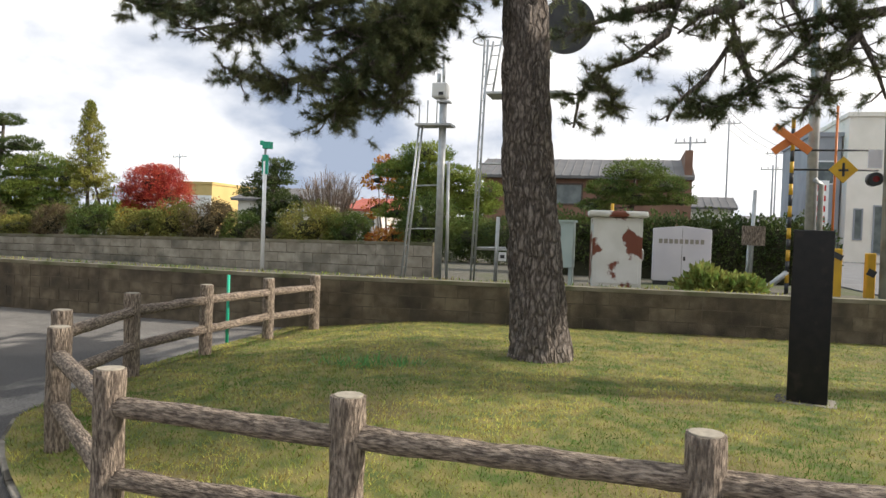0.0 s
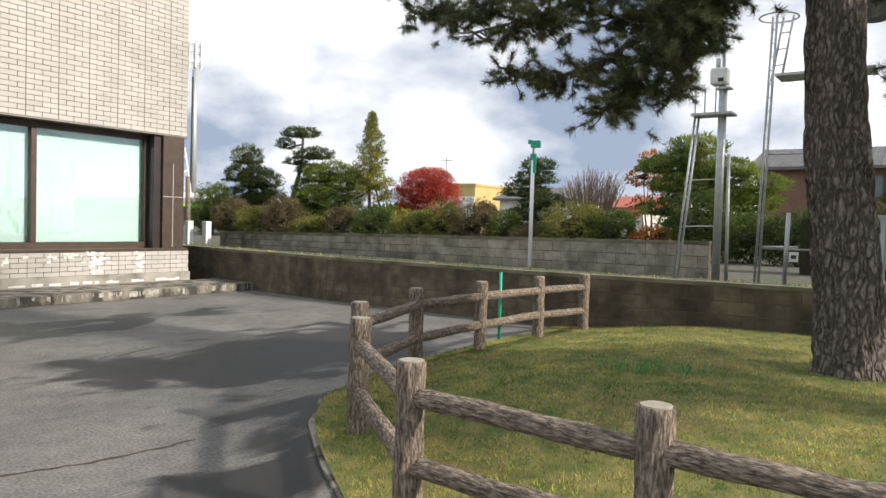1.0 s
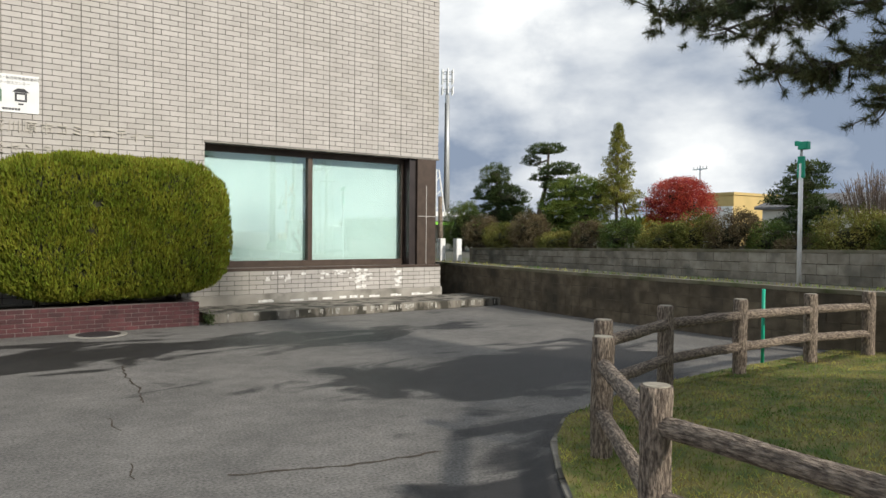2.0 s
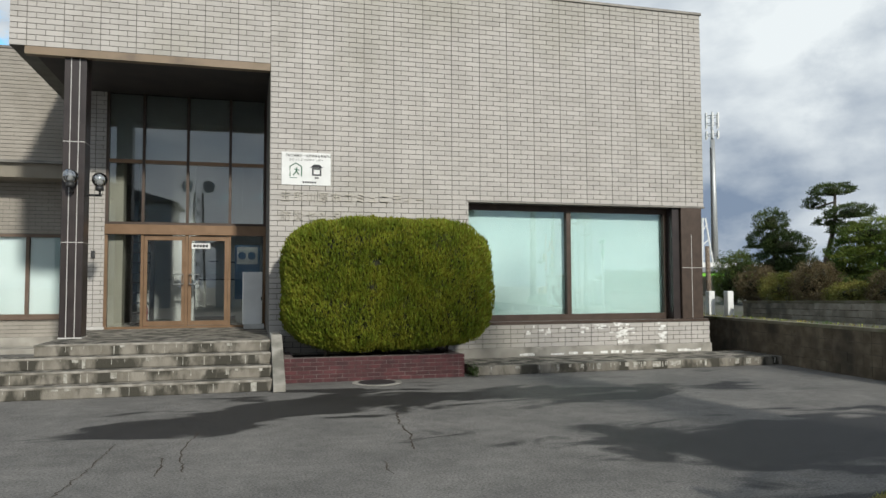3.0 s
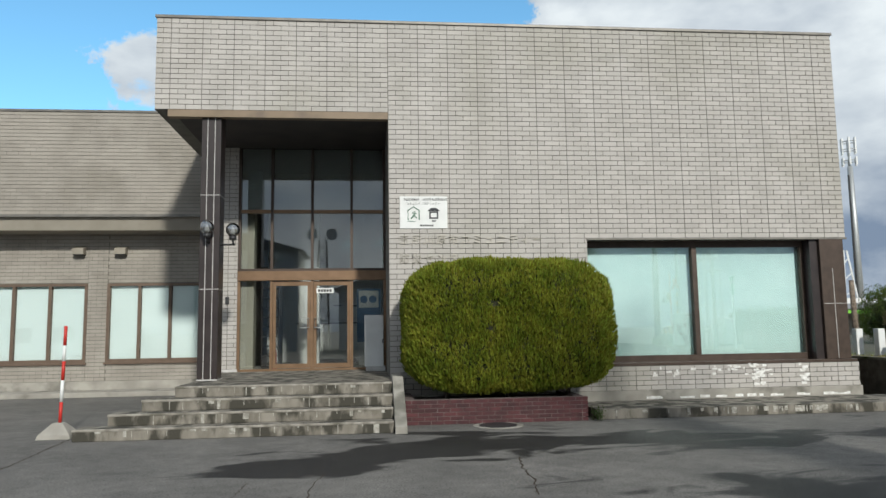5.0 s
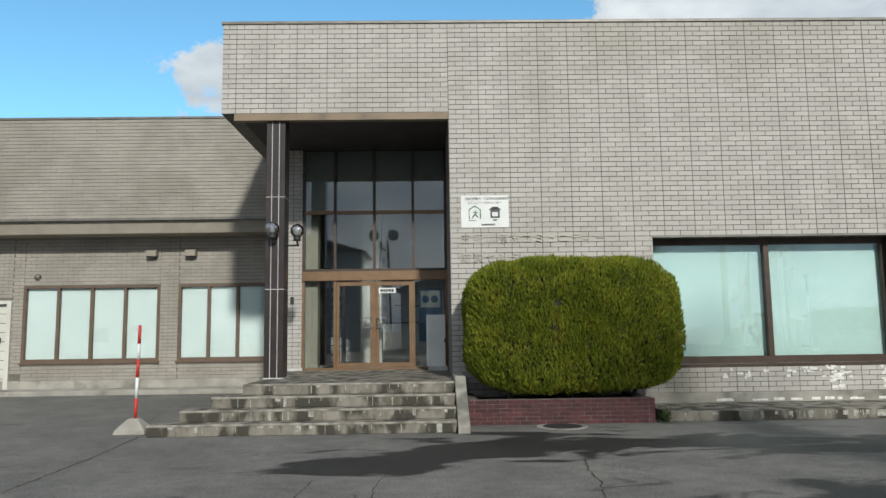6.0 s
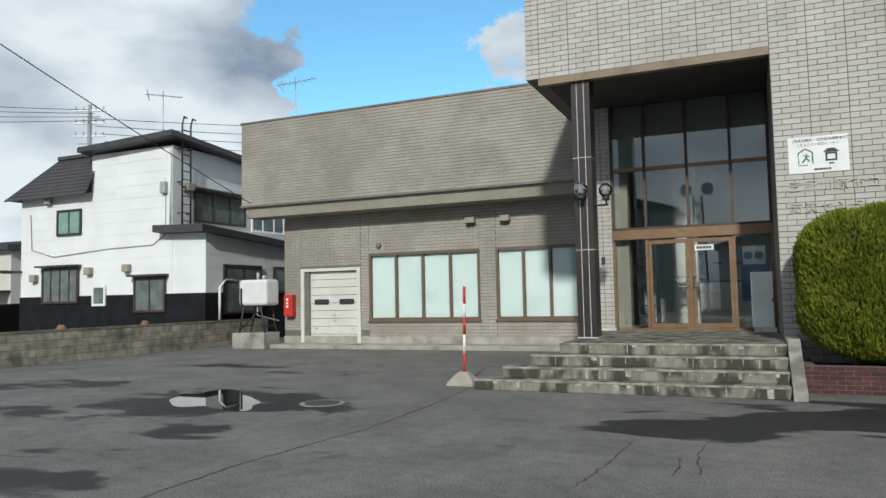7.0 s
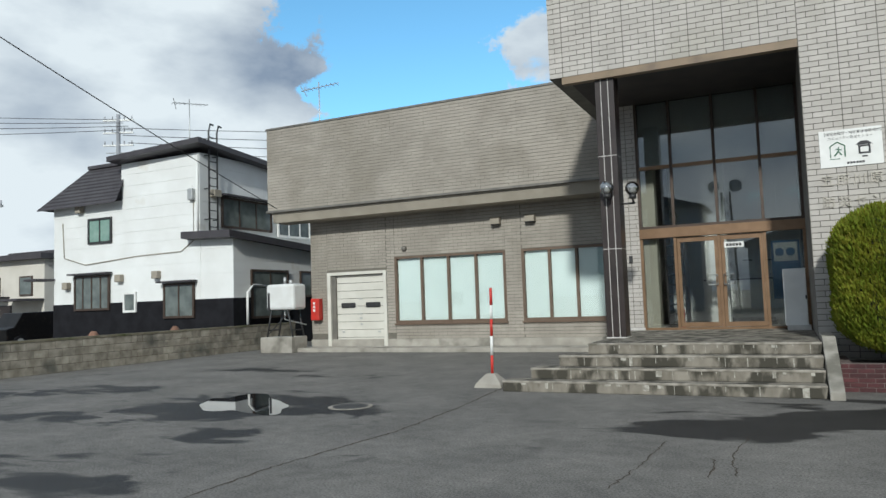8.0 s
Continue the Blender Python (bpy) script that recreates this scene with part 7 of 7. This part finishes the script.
        part("hood", hb, M["roofdark"], w)
    return w


def white_house():
    h = thing("white_house", (0, 0, 0), "two-storey white sided house with a black lower band", "house")
    siding_part(h, -24.85, -20.65, HY, 15.5, 1.92, 7.6, "siding")
    siding_part(h, -28.97, -24.86, HY + 0.01, 15.5, 1.92, 6.1, "siding")
    siding_part(h, -20.64, -19.05, HY + 0.02, 14.0, 1.92, 4.3, "siding")
    part("dado", bx(-28.99, -19.03, HY - 0.03, 14.0, 0.0, 1.92), M["blackside"], h, "black painted lower wall")
    # upper roof, falling to the back
    bm = bmesh.new()
    q = [(-25.1, HY - 0.55, 7.85), (-20.15, HY - 0.55, 8.05), (-20.15, 15.8, 7.35), (-25.1, 15.8, 7.2)]
    lo = [bm.verts.new((x, y, z - 0.2)) for x, y, z in q]; hi = [bm.verts.new(p) for p in q]
    bm.faces.new(lo); bm.faces.new(hi)
    for i in range(4):
        bm.faces.new((lo[i], lo[(i + 1) % 4], hi[(i + 1) % 4], hi[i]))
    part("roof", bm, M["roofdark"], h, "dark flat roof with deep fascia")
    # steep lower roof with stepped courses
    n = 11
    for i in range(n):
        roof = bmesh.new()
        u, v = i / n, (i + 1) / n
        xa, ya, za = -29.5 + 2.45 * u, HY - 0.45 + 0.8 * u, 6.02 + 1.72 * u
        xb, yb, zb = -29.5 + 2.45 * v, HY - 0.45 + 0.8 * v, 6.02 + 1.72 * v
        vs = [roof.verts.new(p) for p in ((xa, ya, za), (-24.72, ya, za), (-24.72, yb + 0.05, zb), (xb, yb + 0.05, zb), (xa, ya, za - 0.05), (-24.72, ya, za - 0.05))]
        roof.faces.new(vs[:4]); roof.faces.new((vs[4], vs[5], vs[1], vs[0]))
        ws = [roof.verts.new(p) for p in ((xa, ya, za), (xb, yb, zb), (xb, 15.5, zb), (xa, 15.5, za))]
        roof.faces.new(ws)
        part("roof_course", roof, M["roofdark"], h)
    part("ridge", bx(-27.2, -24.7, HY + 0.25, HY + 0.6, 7.66, 7.8), M["roofdark"], h)
    # annex roof
    bm = bmesh.new()
    q = [(-21.15, HY - 0.5, 4.5), (-18.75, HY - 0.5, 4.42), (-18.75, 14.2, 3.95), (-21.15, 14.2, 4.0)]
    lo = [bm.verts.new((x, y, z - 0.26)) for x, y, z in q]; hi = [bm.verts.new(p) for p in q]
    bm.faces.new(lo); bm.faces.new(hi)
    for i in range(4):
        bm.faces.new((lo[i], lo[(i + 1) % 4], hi[(i + 1) % 4], hi[i]))
    part("annex_roof", bm, M["roofdark"], h)
    house_window(h, -26.8, -25.4, 4.40, 5.47, HY - 0.012, "pane_green", False, frame="darksteel")
    house_window(h, -27.6, -25.5, 1.63, 3.10, HY - 0.04, bars=3)
    house_window(h, -22.5, -20.9, 1.22, 2.58, HY - 0.04)
    house_window(h, -24.72, -24.0, 1.50, 2.32, HY - 0.03, hood=False, frame="white", bars=0)
    house_window(h, 8.1, 11.2, 4.75, 6.0, -20.60, face="side", bars=2)
    house_window(h, 11.6, 14.0, 4.6, 5.8, -20.60, face="side", hood=False, bars=2, frame="white")
    house_window(h, 7.9, 10.2, 1.1, 3.0, -19.00, face="side", hood=False, bars=1)
    house_window(h, 11.0, 12.6, 1.9, 3.0, -19.00, face="side", hood=False, bars=1)
    for x, z in ((-27.4, 5.75), (-25.05, 2.75), (-23.0, 2.8), (-28.2, 2.55)):
        part("vent_cover", bx(x, x + 0.32, HY - 0.24, HY - 0.012, z, z + 0.3), M["eave"], h, "beige vent cover", 0.03)
    part("vent_cover", bx(-20.63, -20.35, 7.5, 7.9, 5.9, 6.2), M["eave"], h, "beige vent cover", 0.03)
    part("meter", bx(-21.1, -20.85, HY - 0.2, HY - 0.012, 5.75, 6.2), M["steel"], h, "grey electric meter", 0.02)
    part("cable", tb([(-28.4, HY - 0.03, 5.4), (-28.3, HY - 0.03, 3.9), (-27.0, HY - 0.03, 3.55), (-24.0, HY - 0.03, 3.75), (-21.6, HY - 0.03, 3.8), (-20.95, HY - 0.03, 4.2), (-20.95, HY - 0.03, 5.7)], 0.02, 6), M["eave"], h)
    part("downpipe", tb([(-20.7, HY - 0.06, 7.5), (-20.7, HY - 0.06, 4.5)], 0.04, 8), M["siding"], h)
    part("pipe", tb([(-18.9, 7.6, 0.9), (-18.9, 7.6, 2.1), (-18.95, 8.0, 2.4), (-19.0, 9.0, 2.35)], 0.05, 8), M["white"], h)
    l = part("roof_ladder", tb([(-20.4, 7.25, 4.45), (-20.4, 7.25, 8.45), (-20.4, 7.35, 8.75), (-20.4, 7.5, 8.72)], 0.035, 8), M["darksteel"], h, "dark steel roof ladder with hooked top")
    part("stringer", tb([(-20.4, 7.7, 4.45), (-20.4, 7.7, 8.45), (-20.4, 7.8, 8.75), (-20.4, 7.95, 8.72)], 0.035, 8), M["darksteel"], l)
    for i in range(12):
        part("rung", tb([(-20.4, 7.25, 4.7 + i * 0.32), (-20.4, 7.7, 4.7 + i * 0.32)], 0.02, 6), M["darksteel"], l)
    for z in (5.0, 6.2, 7.5):
        part("bracket", tb([(-20.65, 7.25, z), (-20.4, 7.25, z)], 0.025, 6), M["darksteel"], l)
        part("bracket", tb([(-20.65, 7.7, z), (-20.4, 7.7, z)], 0.025, 6), M["darksteel"], l)
    part("awning", bx(-29.7, -28.9, HY - 0.9, HY, 2.95, 3.05), M["roofdark"], h)


white_house()


def aerial(x, y, z, hgt, label, rz):
    a = thing("roof_aerial", (x, y, z), label, "aerial", "roof aerials", rz=rz)
    part("mast", tb([(0, 0, 0), (0, 0, hgt)], 0.022, 8), M["steel"], a)
    part("boom", tb([(-0.75, 0, hgt - 0.28), (0.85, 0, hgt - 0.12)], 0.016, 6), M["steel"], a)
    for i in range(9):
        u = -0.7 + i * 0.18
        part("element", tb([(u, -0.2, hgt - 0.22 + u * 0.1), (u, 0.2, hgt - 0.22 + u * 0.1)], 0.009, 5), M["steel"], a)
    part("reflector", tb([(-0.75, -0.1, hgt - 0.1), (-0.55, 0.1, hgt - 0.5)], 0.015, 5), M["steel"], a)


aerial(-16.4, 9.0, 7.2, 3.0, "thin television aerial on the wing's roof", 10)
aerial(-23.1, 9.0, 7.75, 2.8, "thin television aerial on the white house", 70)


def power_pole(x, y, h, r, label, arms=2, rz=0):
    p = thing("utility_pole", (x, y, 0), label, "pole", "utility poles", rz=rz)
    part("pole", tb([(0, 0, 0), (0, 0, h)], [r, r * 0.75], 12), M["greywall"], p)
    for k in range(arms):
        z = h - 0.4 - k * 0.75
        part("cross_arm", bx(-0.9, 0.9, -0.05, 0.05, z, z + 0.09), M["steel"], p)
        for u in (-0.8, -0.35, 0.35, 0.8):
            part("insulator", tb([(u, 0, z + 0.09), (u, 0, z + 0.3)], 0.035, 8), M["greywall"], p)
    if arms > 2:
        part("transformer", tb([(0.45, -0.2, h - 3.4), (0.45, -0.2, h - 2.5)], 0.26, 12), M["steel"], p)
        part("rung", tb([(-0.7, 0, h - 2.3), (0.7, 0, h - 2.3)], 0.03, 6), M["steel"], p)
    return p


power_pole(-35.6, 16.0, 13.2, 0.15, "concrete utility pole with cross arms and wires", 3, 25)
power_pole(-33.4, 7.0, 6.9, 0.12, "slim concrete pole by the side street", 1, 0)
power_pole(-58.0, 20.0, 11.0, 0.18, "distant concrete utility pole", 2, 40)
for x, y, h in ((59.5, 27.7, 9.0), (60, -7.2, 8.5), (70, 10.5, 8.6), (62, -21.5, 12.6), (74, -27.2, 11.5), (60, -24.6, 8.4), (44, -17.4, 8.4)):
    power_pole(x, y, h * 0.92, 0.09, "distant utility pole behind the railway", 1, 80)


def wire(name, a, b, sag, r=0.012):
    a, b = Vector(a), Vector(b)
    pts = []
    for i in range(17):
        u = i / 16
        p = a.lerp(b, u)
        p.z -= sag * 4 * u * (1 - u)
        pts.append(p)
    solid(name, tb(pts, r, 5), M["darksteel"], "thin overhead cable against the sky", "cable", group="overhead cables")


power_pole(-6.0, 48.5, 15.8, 0.2, "concrete utility pole behind the hall", 3, 20)
wire("overhead_cable", (-15.95, 5.72, 4.86), (-15.0, -16.0, 11.4), 0.25, 0.014)
for i in range(4):
    wire("overhead_cable", (-35.6 + 0.4 * i, 16.0, 12.9 - 0.25 * i), (-75, 4.0 + i, 18.0 - 0.7 * i), 0.5, 0.02)
    wire("overhead_cable", (-35.6 + 0.4 * i, 16.0, 12.4 - 0.5 * i), (-6.0, 48.0 + i, 15.5 - 0.8 * i), 0.6, 0.02)
wire("overhead_cable", (-35.6, 16.0, 10.2), (-20.95, 6.95, 6.3), 0.5, 0.014)
for i in range(3):
    wire("overhead_cable", (62, -21.5, 12.2 - 0.6 * i), (13.3, -18.7, 8.6 - 0.5 * i), 0.5, 0.014)
    wire("overhead_cable", (62, -21.5, 12.2 - 0.7 * i), (74, -27.2, 11.0 - 0.6 * i), 0.3, 0.02)


# ---- buildings in the distance ----
def simple_house(name, x0, x1, y0, y1, z1, label, wall, roof, rise=0.0, over=0.4, wins=(), frame="white", z0=0.7):
    """A building whose near face is at x0; wins: windows on that face as y0, y1, z0, z1."""
    h = thing(name, (0, 0, 0), label, "house", "buildings in the distance")
    part("wall", bx(x0, x1, y0, y1, z0, z1), M[wall], h)
    bm = bmesh.new()
    if rise:
        xm = (x0 + x1) / 2
        q = [(x0 - over, z1 - 0.05), (xm, z1 + rise), (x1 + over, z1 - 0.05), (x1 + over, z1 - 0.2), (x0 - over, z1 - 0.2)]
        a = [bm.verts.new((x, y0 - over, z)) for x, z in q]; b = [bm.verts.new((x, y1 + over, z)) for x, z in q]
        bm.faces.new(a); bm.faces.new(b)
        for i in range(5):
            bm.faces.new((a[i], a[(i + 1) % 5], b[(i + 1) % 5], b[i]))
        r = part("roof", bm, M[roof], h)
        n = int((y1 - y0) / 0.45)
        L = math.hypot(xm - x0 + over, rise + 0.05)
        for i in range(n + 1):
            y = y0 - over + (y1 - y0 + 2 * over) * i / n
            part("seam", tb([(x0 - over, y, z1 - 0.03), (xm, y, z1 + rise + 0.02)], 0.03, 4), M[roof], r)
    else:
        box(bm, x0 - 0.1, x1 + 0.1, y0 - 0.1, y1 + 0.1, z1, z1 + 0.25)
        part("roof", bm, M[roof], h)
    for a, b, c, d in wins:
        fb = bmesh.new()
        box(fb, x0 - 0.06, x0, a, b, c, c + 0.08); box(fb, x0 - 0.06, x0, a, b, d - 0.08, d); box(fb, x0 - 0.06, x0, a, a + 0.08, c + 0.08, d - 0.08); box(fb, x0 - 0.06, x0, b - 0.08, b, c + 0.08, d - 0.08)
        w = part("window", fb, M[frame], h)
        part("pane", bx(x0 - 0.03, x0 - 0.02, a + 0.08, b - 0.08, c + 0.08, d - 0.08), M["pane_dark"], w)
    return h


simple_house("brown_house", 40, 47, -16.9, -6.0, 5.05, "brown house with a grey ribbed metal roof", "brownwall", "greyroof", 1.25, 0.5, [(-11.6, -10.0, 3.4, 4.6)], "brown")
part("gable_wall", bx(39.9, 46.9, -17.3, -16.9, 0.7, 6.45), M["brownwall"], bpy.data.objects["brown_house"], "brown party wall above the roof")
simple_house("yellow_building", 60, 70, 24.45, 27.6, 5.4, "flat yellow building with a white front", "yellowwall", "yellowwall", 0, 0.2)
simple_house("grey_shed", 66, 74, 18.5, 24.5, 4.6, "low grey shed with a pale roof", "greywall", "greyroof", 0.7, 0.3, [(19.5, 21, 3.0, 4.0), (21.5, 23, 3.0, 4.0)])
simple_house("red_roofed_house", 50, 57, 3.8, 6.2, 3.2, "small cream house with a red roof", "creamwall", "redroof", 0.9, 0.4, [(4.2, 5.2, 1.8, 2.9)])
simple_house("pale_house", 48, 56, 8.0, 14.5, 3.7, "low pale house with a grey roof", "creamwall", "greyroof", 1.0, 0.4, [(9, 10.4, 1.9, 3.0), (11.5, 13, 1.9, 3.0)])
simple_house("small_cream_house", 58, 64, -21.6, -18.2, 4.3, "small cream house beyond the pine", "creamwall", "greyroof", 0.9, 0.3, [(-20.5, -19.3, 2.6, 3.6)])
simple_house("long_shed", 64, 72, -29, -23.5, 3.4, "low pale shed along the road", "creamwall", "greyroof", 0.6, 0.3)
simple_house("white_building", 45, 58, -38, -26.0, 9.0, "large off-white building with arched openings", "plaster", "plaster", 0, 0.1, [(-26.9, -26.4, 2.0, 3.8), (-28.2, -27.4, 1.2, 4.0), (-30.2, -29.2, 1.2, 4.0)], "greywall")
simple_house("grey_annex", 46, 54, -25.9, -24.2, 8.0, "dark grey narrow block beside the white building", "greywall", "greywall", 0, 0.1, [(-25.6, -24.6, 5.2, 6.6)])
part("lower_wall", bx(59.9, 60.0, 24.5, 27.55, 0.7, 4.35), M["white"], bpy.data.objects["yellow_building"], "white lower front")
# shop banners by the road
b = thing("shop_banner", (30, -20.9, 0.74), "red and white upright shop banner", "banner")
part("pole", tb([(0, 0, 0), (0, 0, 3.6)], 0.03, 8), M["steel"], b)
part("cloth", bx(-0.02, 0.02, -0.7, -0.05, 0.8, 3.4), M["white"], b)
for i in range(6):
    part("bar", bx(-0.028, -0.02, -0.6, -0.15, 1.0 + i * 0.4, 1.22 + i * 0.4), M["red"], b)

# dwellings beyond the white house
for x, y, w_, h_, key, lab in ((-44, 18, 7, 5.4, "creamwall", "pale two-storey house down the side street"), (-40.5, 12.5, 6.5, 4.6, "creamwall", "low dark-roofed house down the side street"), (-52, 9, 8, 6.2, "creamwall", "pale house farther down the street")):
    hs = thing("distant_house", (x, y, 0), lab, "house", "houses down the side street")
    part("wall", bx(-w_ / 2, w_ / 2, 0, 6, 0, h_), M[key], hs)
    part("roof", bx(-w_ / 2 - 0.4, w_ / 2 + 0.4, -0.5, 6.4, h_, h_ + 0.3), M["roofdark"], hs)
    for u in (-1.6, 1.2):
        wn = part("window", bx(u, u + 1.1, -0.06, 0, h_ - 2.0, h_ - 0.9), M["brown"], hs)
        part("pane", bx(u + 0.08, u + 1.02, -0.07, -0.06, h_ - 1.92, h_ - 0.98), M["pane_dark"], wn)
    part("door", bx(-0.5, 0.5, -0.05, 0, 0, 2.1), M["dark"], hs)
    bl = part("balcony", bx(-w_ / 2 + 0.2, 0.3, -0.9, 0, h_ - 2.1, h_ - 2.0), M["roofdark"], hs, "dark balcony slab")
    for i in range(9):
        part("baluster", bx(-w_ / 2 + 0.25 + i * (w_ / 2) / 9, -w_ / 2 + 0.30 + i * (w_ / 2) / 9, -0.88, -0.83, h_ - 2.0, h_ - 1.1), M["darksteel"], bl)
    part("canopy", bx(0.6, w_ / 2, -1.6, 0, 2.3, 2.42), M["roofdark"], hs, "dark porch canopy")
v = thing("parked_van", (-33.6, 9.2, 0), "dark parked van on the side street", "van")
bm = bmesh.new()
prof = [(-1.7, 0.3), (-1.75, 0.9), (-1.35, 1.0), (-0.95, 1.65), (1.6, 1.7), (1.75, 1.0), (1.75, 0.3)]
a_ = [bm.verts.new((-0.75, y, z)) for y, z in prof]; b_ = [bm.verts.new((0.75, y, z)) for y, z in prof]
bm.faces.new(a_); bm.faces.new(b_)
for i in range(len(prof)):
    bm.faces.new((a_[i], a_[(i + 1) % len(prof)], b_[(i + 1) % len(prof)], b_[i]))
part("body", bm, M["granite"], v, bevel=0.04)
for x in (-0.72, 0.72):
    for y in (-1.1, 1.1):
        wh = part("wheel", tb([(x - 0.1, y, 0.3), (x + 0.1, y, 0.3)], 0.3, 18), M["blackside"], v)
        part("rim", tb([(x - 0.11, y, 0.3), (x + 0.11, y, 0.3)], 0.17, 14), M["steel"], wh)
for x, y in ((-18.2, 0.5), (-18.25, 3.6)):
    q = thing("garden_ornament", (x - 0.25, y, 0.0), "small rusty red pot behind the block wall", "pot")
    part("pot", tb([(0, 0, 0), (0, 0, 0.92), (0, 0, 1.02)], [0.11, 0.14, 0.07], 10), M["brownwall"], q)

# station canopy and mast beyond the hall's corner
s = thing("station_canopy", (38.0, 40.0, 0.0), "low station canopy with a green band", "canopy")
part("roof", bx(-3.5, 8, -3, 3, 3.1, 3.5), M["white"], s)
part("fascia", bx(-3.5, 8, -3.06, -3.0, 2.7, 3.1), M["greywall"], s)
M["lime_band"] = mat("lime_band", (0.20, 0.55, 0.05), None, 2, 0.6, 0.0)
part("band", bx(-3.5, 8, -3.1, -3.06, 2.35, 2.62), M["lime_band"], s, "bright green band")
for u in (-3, 0, 3, 6):
    part("post", tb([(u, -2.6, 0.7), (u, -2.6, 3.1)], 0.1, 8), M["steel"], s)
part("back_wall", bx(-3.5, 8, 2.6, 2.8, 0.7, 3.1), M["creamwall"], s)
s = thing("radio_mast", (53.0, 60.0, 0.0), "tall grey radio mast with antenna rings", "mast")
part("shaft", tb([(0, 0, 0), (0, 0, 12), (0, 0, 19)], [0.45, 0.35, 0.28], 14), M["steel"], s)
part("shaft", tb([(0, 0, 19), (0, 0, 22)], 0.14, 10), M["steel"], s)
for z in (19.6, 20.9, 21.8):
    ring = bmesh.new()
    tube(ring, [(0.75 * math.cos(a), 0.75 * math.sin(a), z) for a in np.linspace(0, 2 * math.pi, 17)], 0.05, 6)
    part("ring", ring, M["steel"], s)
    for k in range(6):
        a = k * math.pi / 3
        part("antenna", bx(-0.09 + 0.75 * math.cos(a), 0.09 + 0.75 * math.cos(a), -0.09 + 0.75 * math.sin(a), 0.09 + 0.75 * math.sin(a), z - 0.5, z + 0.4), M["white"], s)
part("cable_run", tb([(-0.5, -0.2, 0), (-0.4, -0.2, 18)], 0.1, 6), M["darksteel"], s)
s = thing("lattice_mast", (44.5, 50.0, 0.0), "white tapering lattice mast", "mast")
for dx, dy in ((-1, -1), (1, -1), (0, 1)):
    part("leg", tb([(dx, dy, 0), (dx * 0.15, dy * 0.15, 8.5)], 0.09, 6), M["white"], s)
for i in range(5):
    z = 1.2 + i * 1.5
    f_ = 1 - z / 10
    part("brace", tb([(-f_, -f_, z), (f_, -f_, z + 0.7)], 0.05, 5), M["white"], s)
for x, y in ((13.2, 4.1), (13.0, 4.7)):
    p = thing("boundary_post", (x, y, 0.74), "white concrete boundary post on the bank", "post", "boundary posts")
    part("post", bx(-0.1, 0.1, -0.1, 0.1, 0, 0.72), M["white"], p, bevel=0.02)
p = thing("wooden_post", (13.4, 5.3, 0.74), "weathered wooden post on the bank", "post")
part("post", tb([(0, 0, 0), (0, 0.05, 2.1)], [0.09, 0.07], 10), M["log"], p)
# houses across the street, behind the yard
for x, y, w_, h_, key, lab in ((-11.3, -40, 10, 8.3, "greywall", "tall grey house across the street behind the yard"), (1.5, -42, 9, 5.2, "greywall", "grey house across the street behind the yard"), (-28, -38, 10, 5.6, "siding", "white house across the street behind the yard"), (14, -46, 10, 5.0, "brownwall", "brown house across the street behind the yard")):
    hs = thing("street_house", (x, y, 0), lab, "house", "houses across the street")
    part("wall", bx(-w_ / 2, w_ / 2, -7, 0, 0, h_), M[key], hs)
    bm = bmesh.new()
    q = [(-w_ / 2 - 0.5, h_), (0, h_ + 1.6), (w_ / 2 + 0.5, h_)]
    a_ = [bm.verts.new((u, 0.5, z)) for u, z in q]; b_ = [bm.verts.new((u, -7.5, z)) for u, z in q]
    bm.faces.new(a_); bm.faces.new(b_)
    for i in range(3):
        bm.faces.new((a_[i], a_[(i + 1) % 3], b_[(i + 1) % 3], b_[i]))
    part("roof", bm, M["roofdark"], hs)
    for u in (-3, 0.5):
        part("window", bx(u, u + 1.7, 0, 0.05, 1.0, 2.3), M["pane_dark"], hs)
# siren tower across the street, mirrored in the entrance glass
s = thing("siren_tower", (-4.3, -40.5, 0), "steel lattice tower with loudspeaker horns", "tower")
for dx, dy in ((-0.6, -0.6), (0.6, -0.6), (0.6, 0.6), (-0.6, 0.6)):
    part("leg", tb([(dx, dy, 0), (dx * 0.5, dy * 0.5, 9.2)], 0.06, 6), M["darksteel"], s)
for i in range(9):
    f_ = 0.6 * (1 - 0.5 * (i + 0.5) / 9)
    for sg in (-1, 1):
        part("brace", tb([(-f_ * sg, f_, i), (f_ * sg, f_, i + 1.0)], 0.035, 5), M["darksteel"], s)
    part("strut", tb([(-f_, f_, i + 0.5), (f_, f_, i + 0.5)], 0.03, 5), M["darksteel"], s)
for u in (-0.5, 0.5):
    part("horn", tb([(u, 0, 9.6), (u * 1.4, 0.5, 9.6), (u * 1.6, 0.75, 9.6)], [0.12, 0.3, 0.5], 16), M["greywall"], s, "grey loudspeaker horn")
# ---- far belt of roofs and trees at the horizon ----
rng = np.random.default_rng(123)
far = thing("tree_belt", (0, 0, 0), "distant belt of low trees at the horizon", "woods", kind="stuff")
blobs = []
for i in range(150):
    a = rng.uniform(-0.5, 2.7)
    r = rng.uniform(110, 150)
    blobs.append(((r * math.cos(a), r * math.sin(a), 1.5), (4.5, 4.5, rng.uniform(1.5, 3.2))))
leafmass("foliage", far, blobs, 3, 1.3, M["shrub"], rng, 0.4, -0.5, False, False)
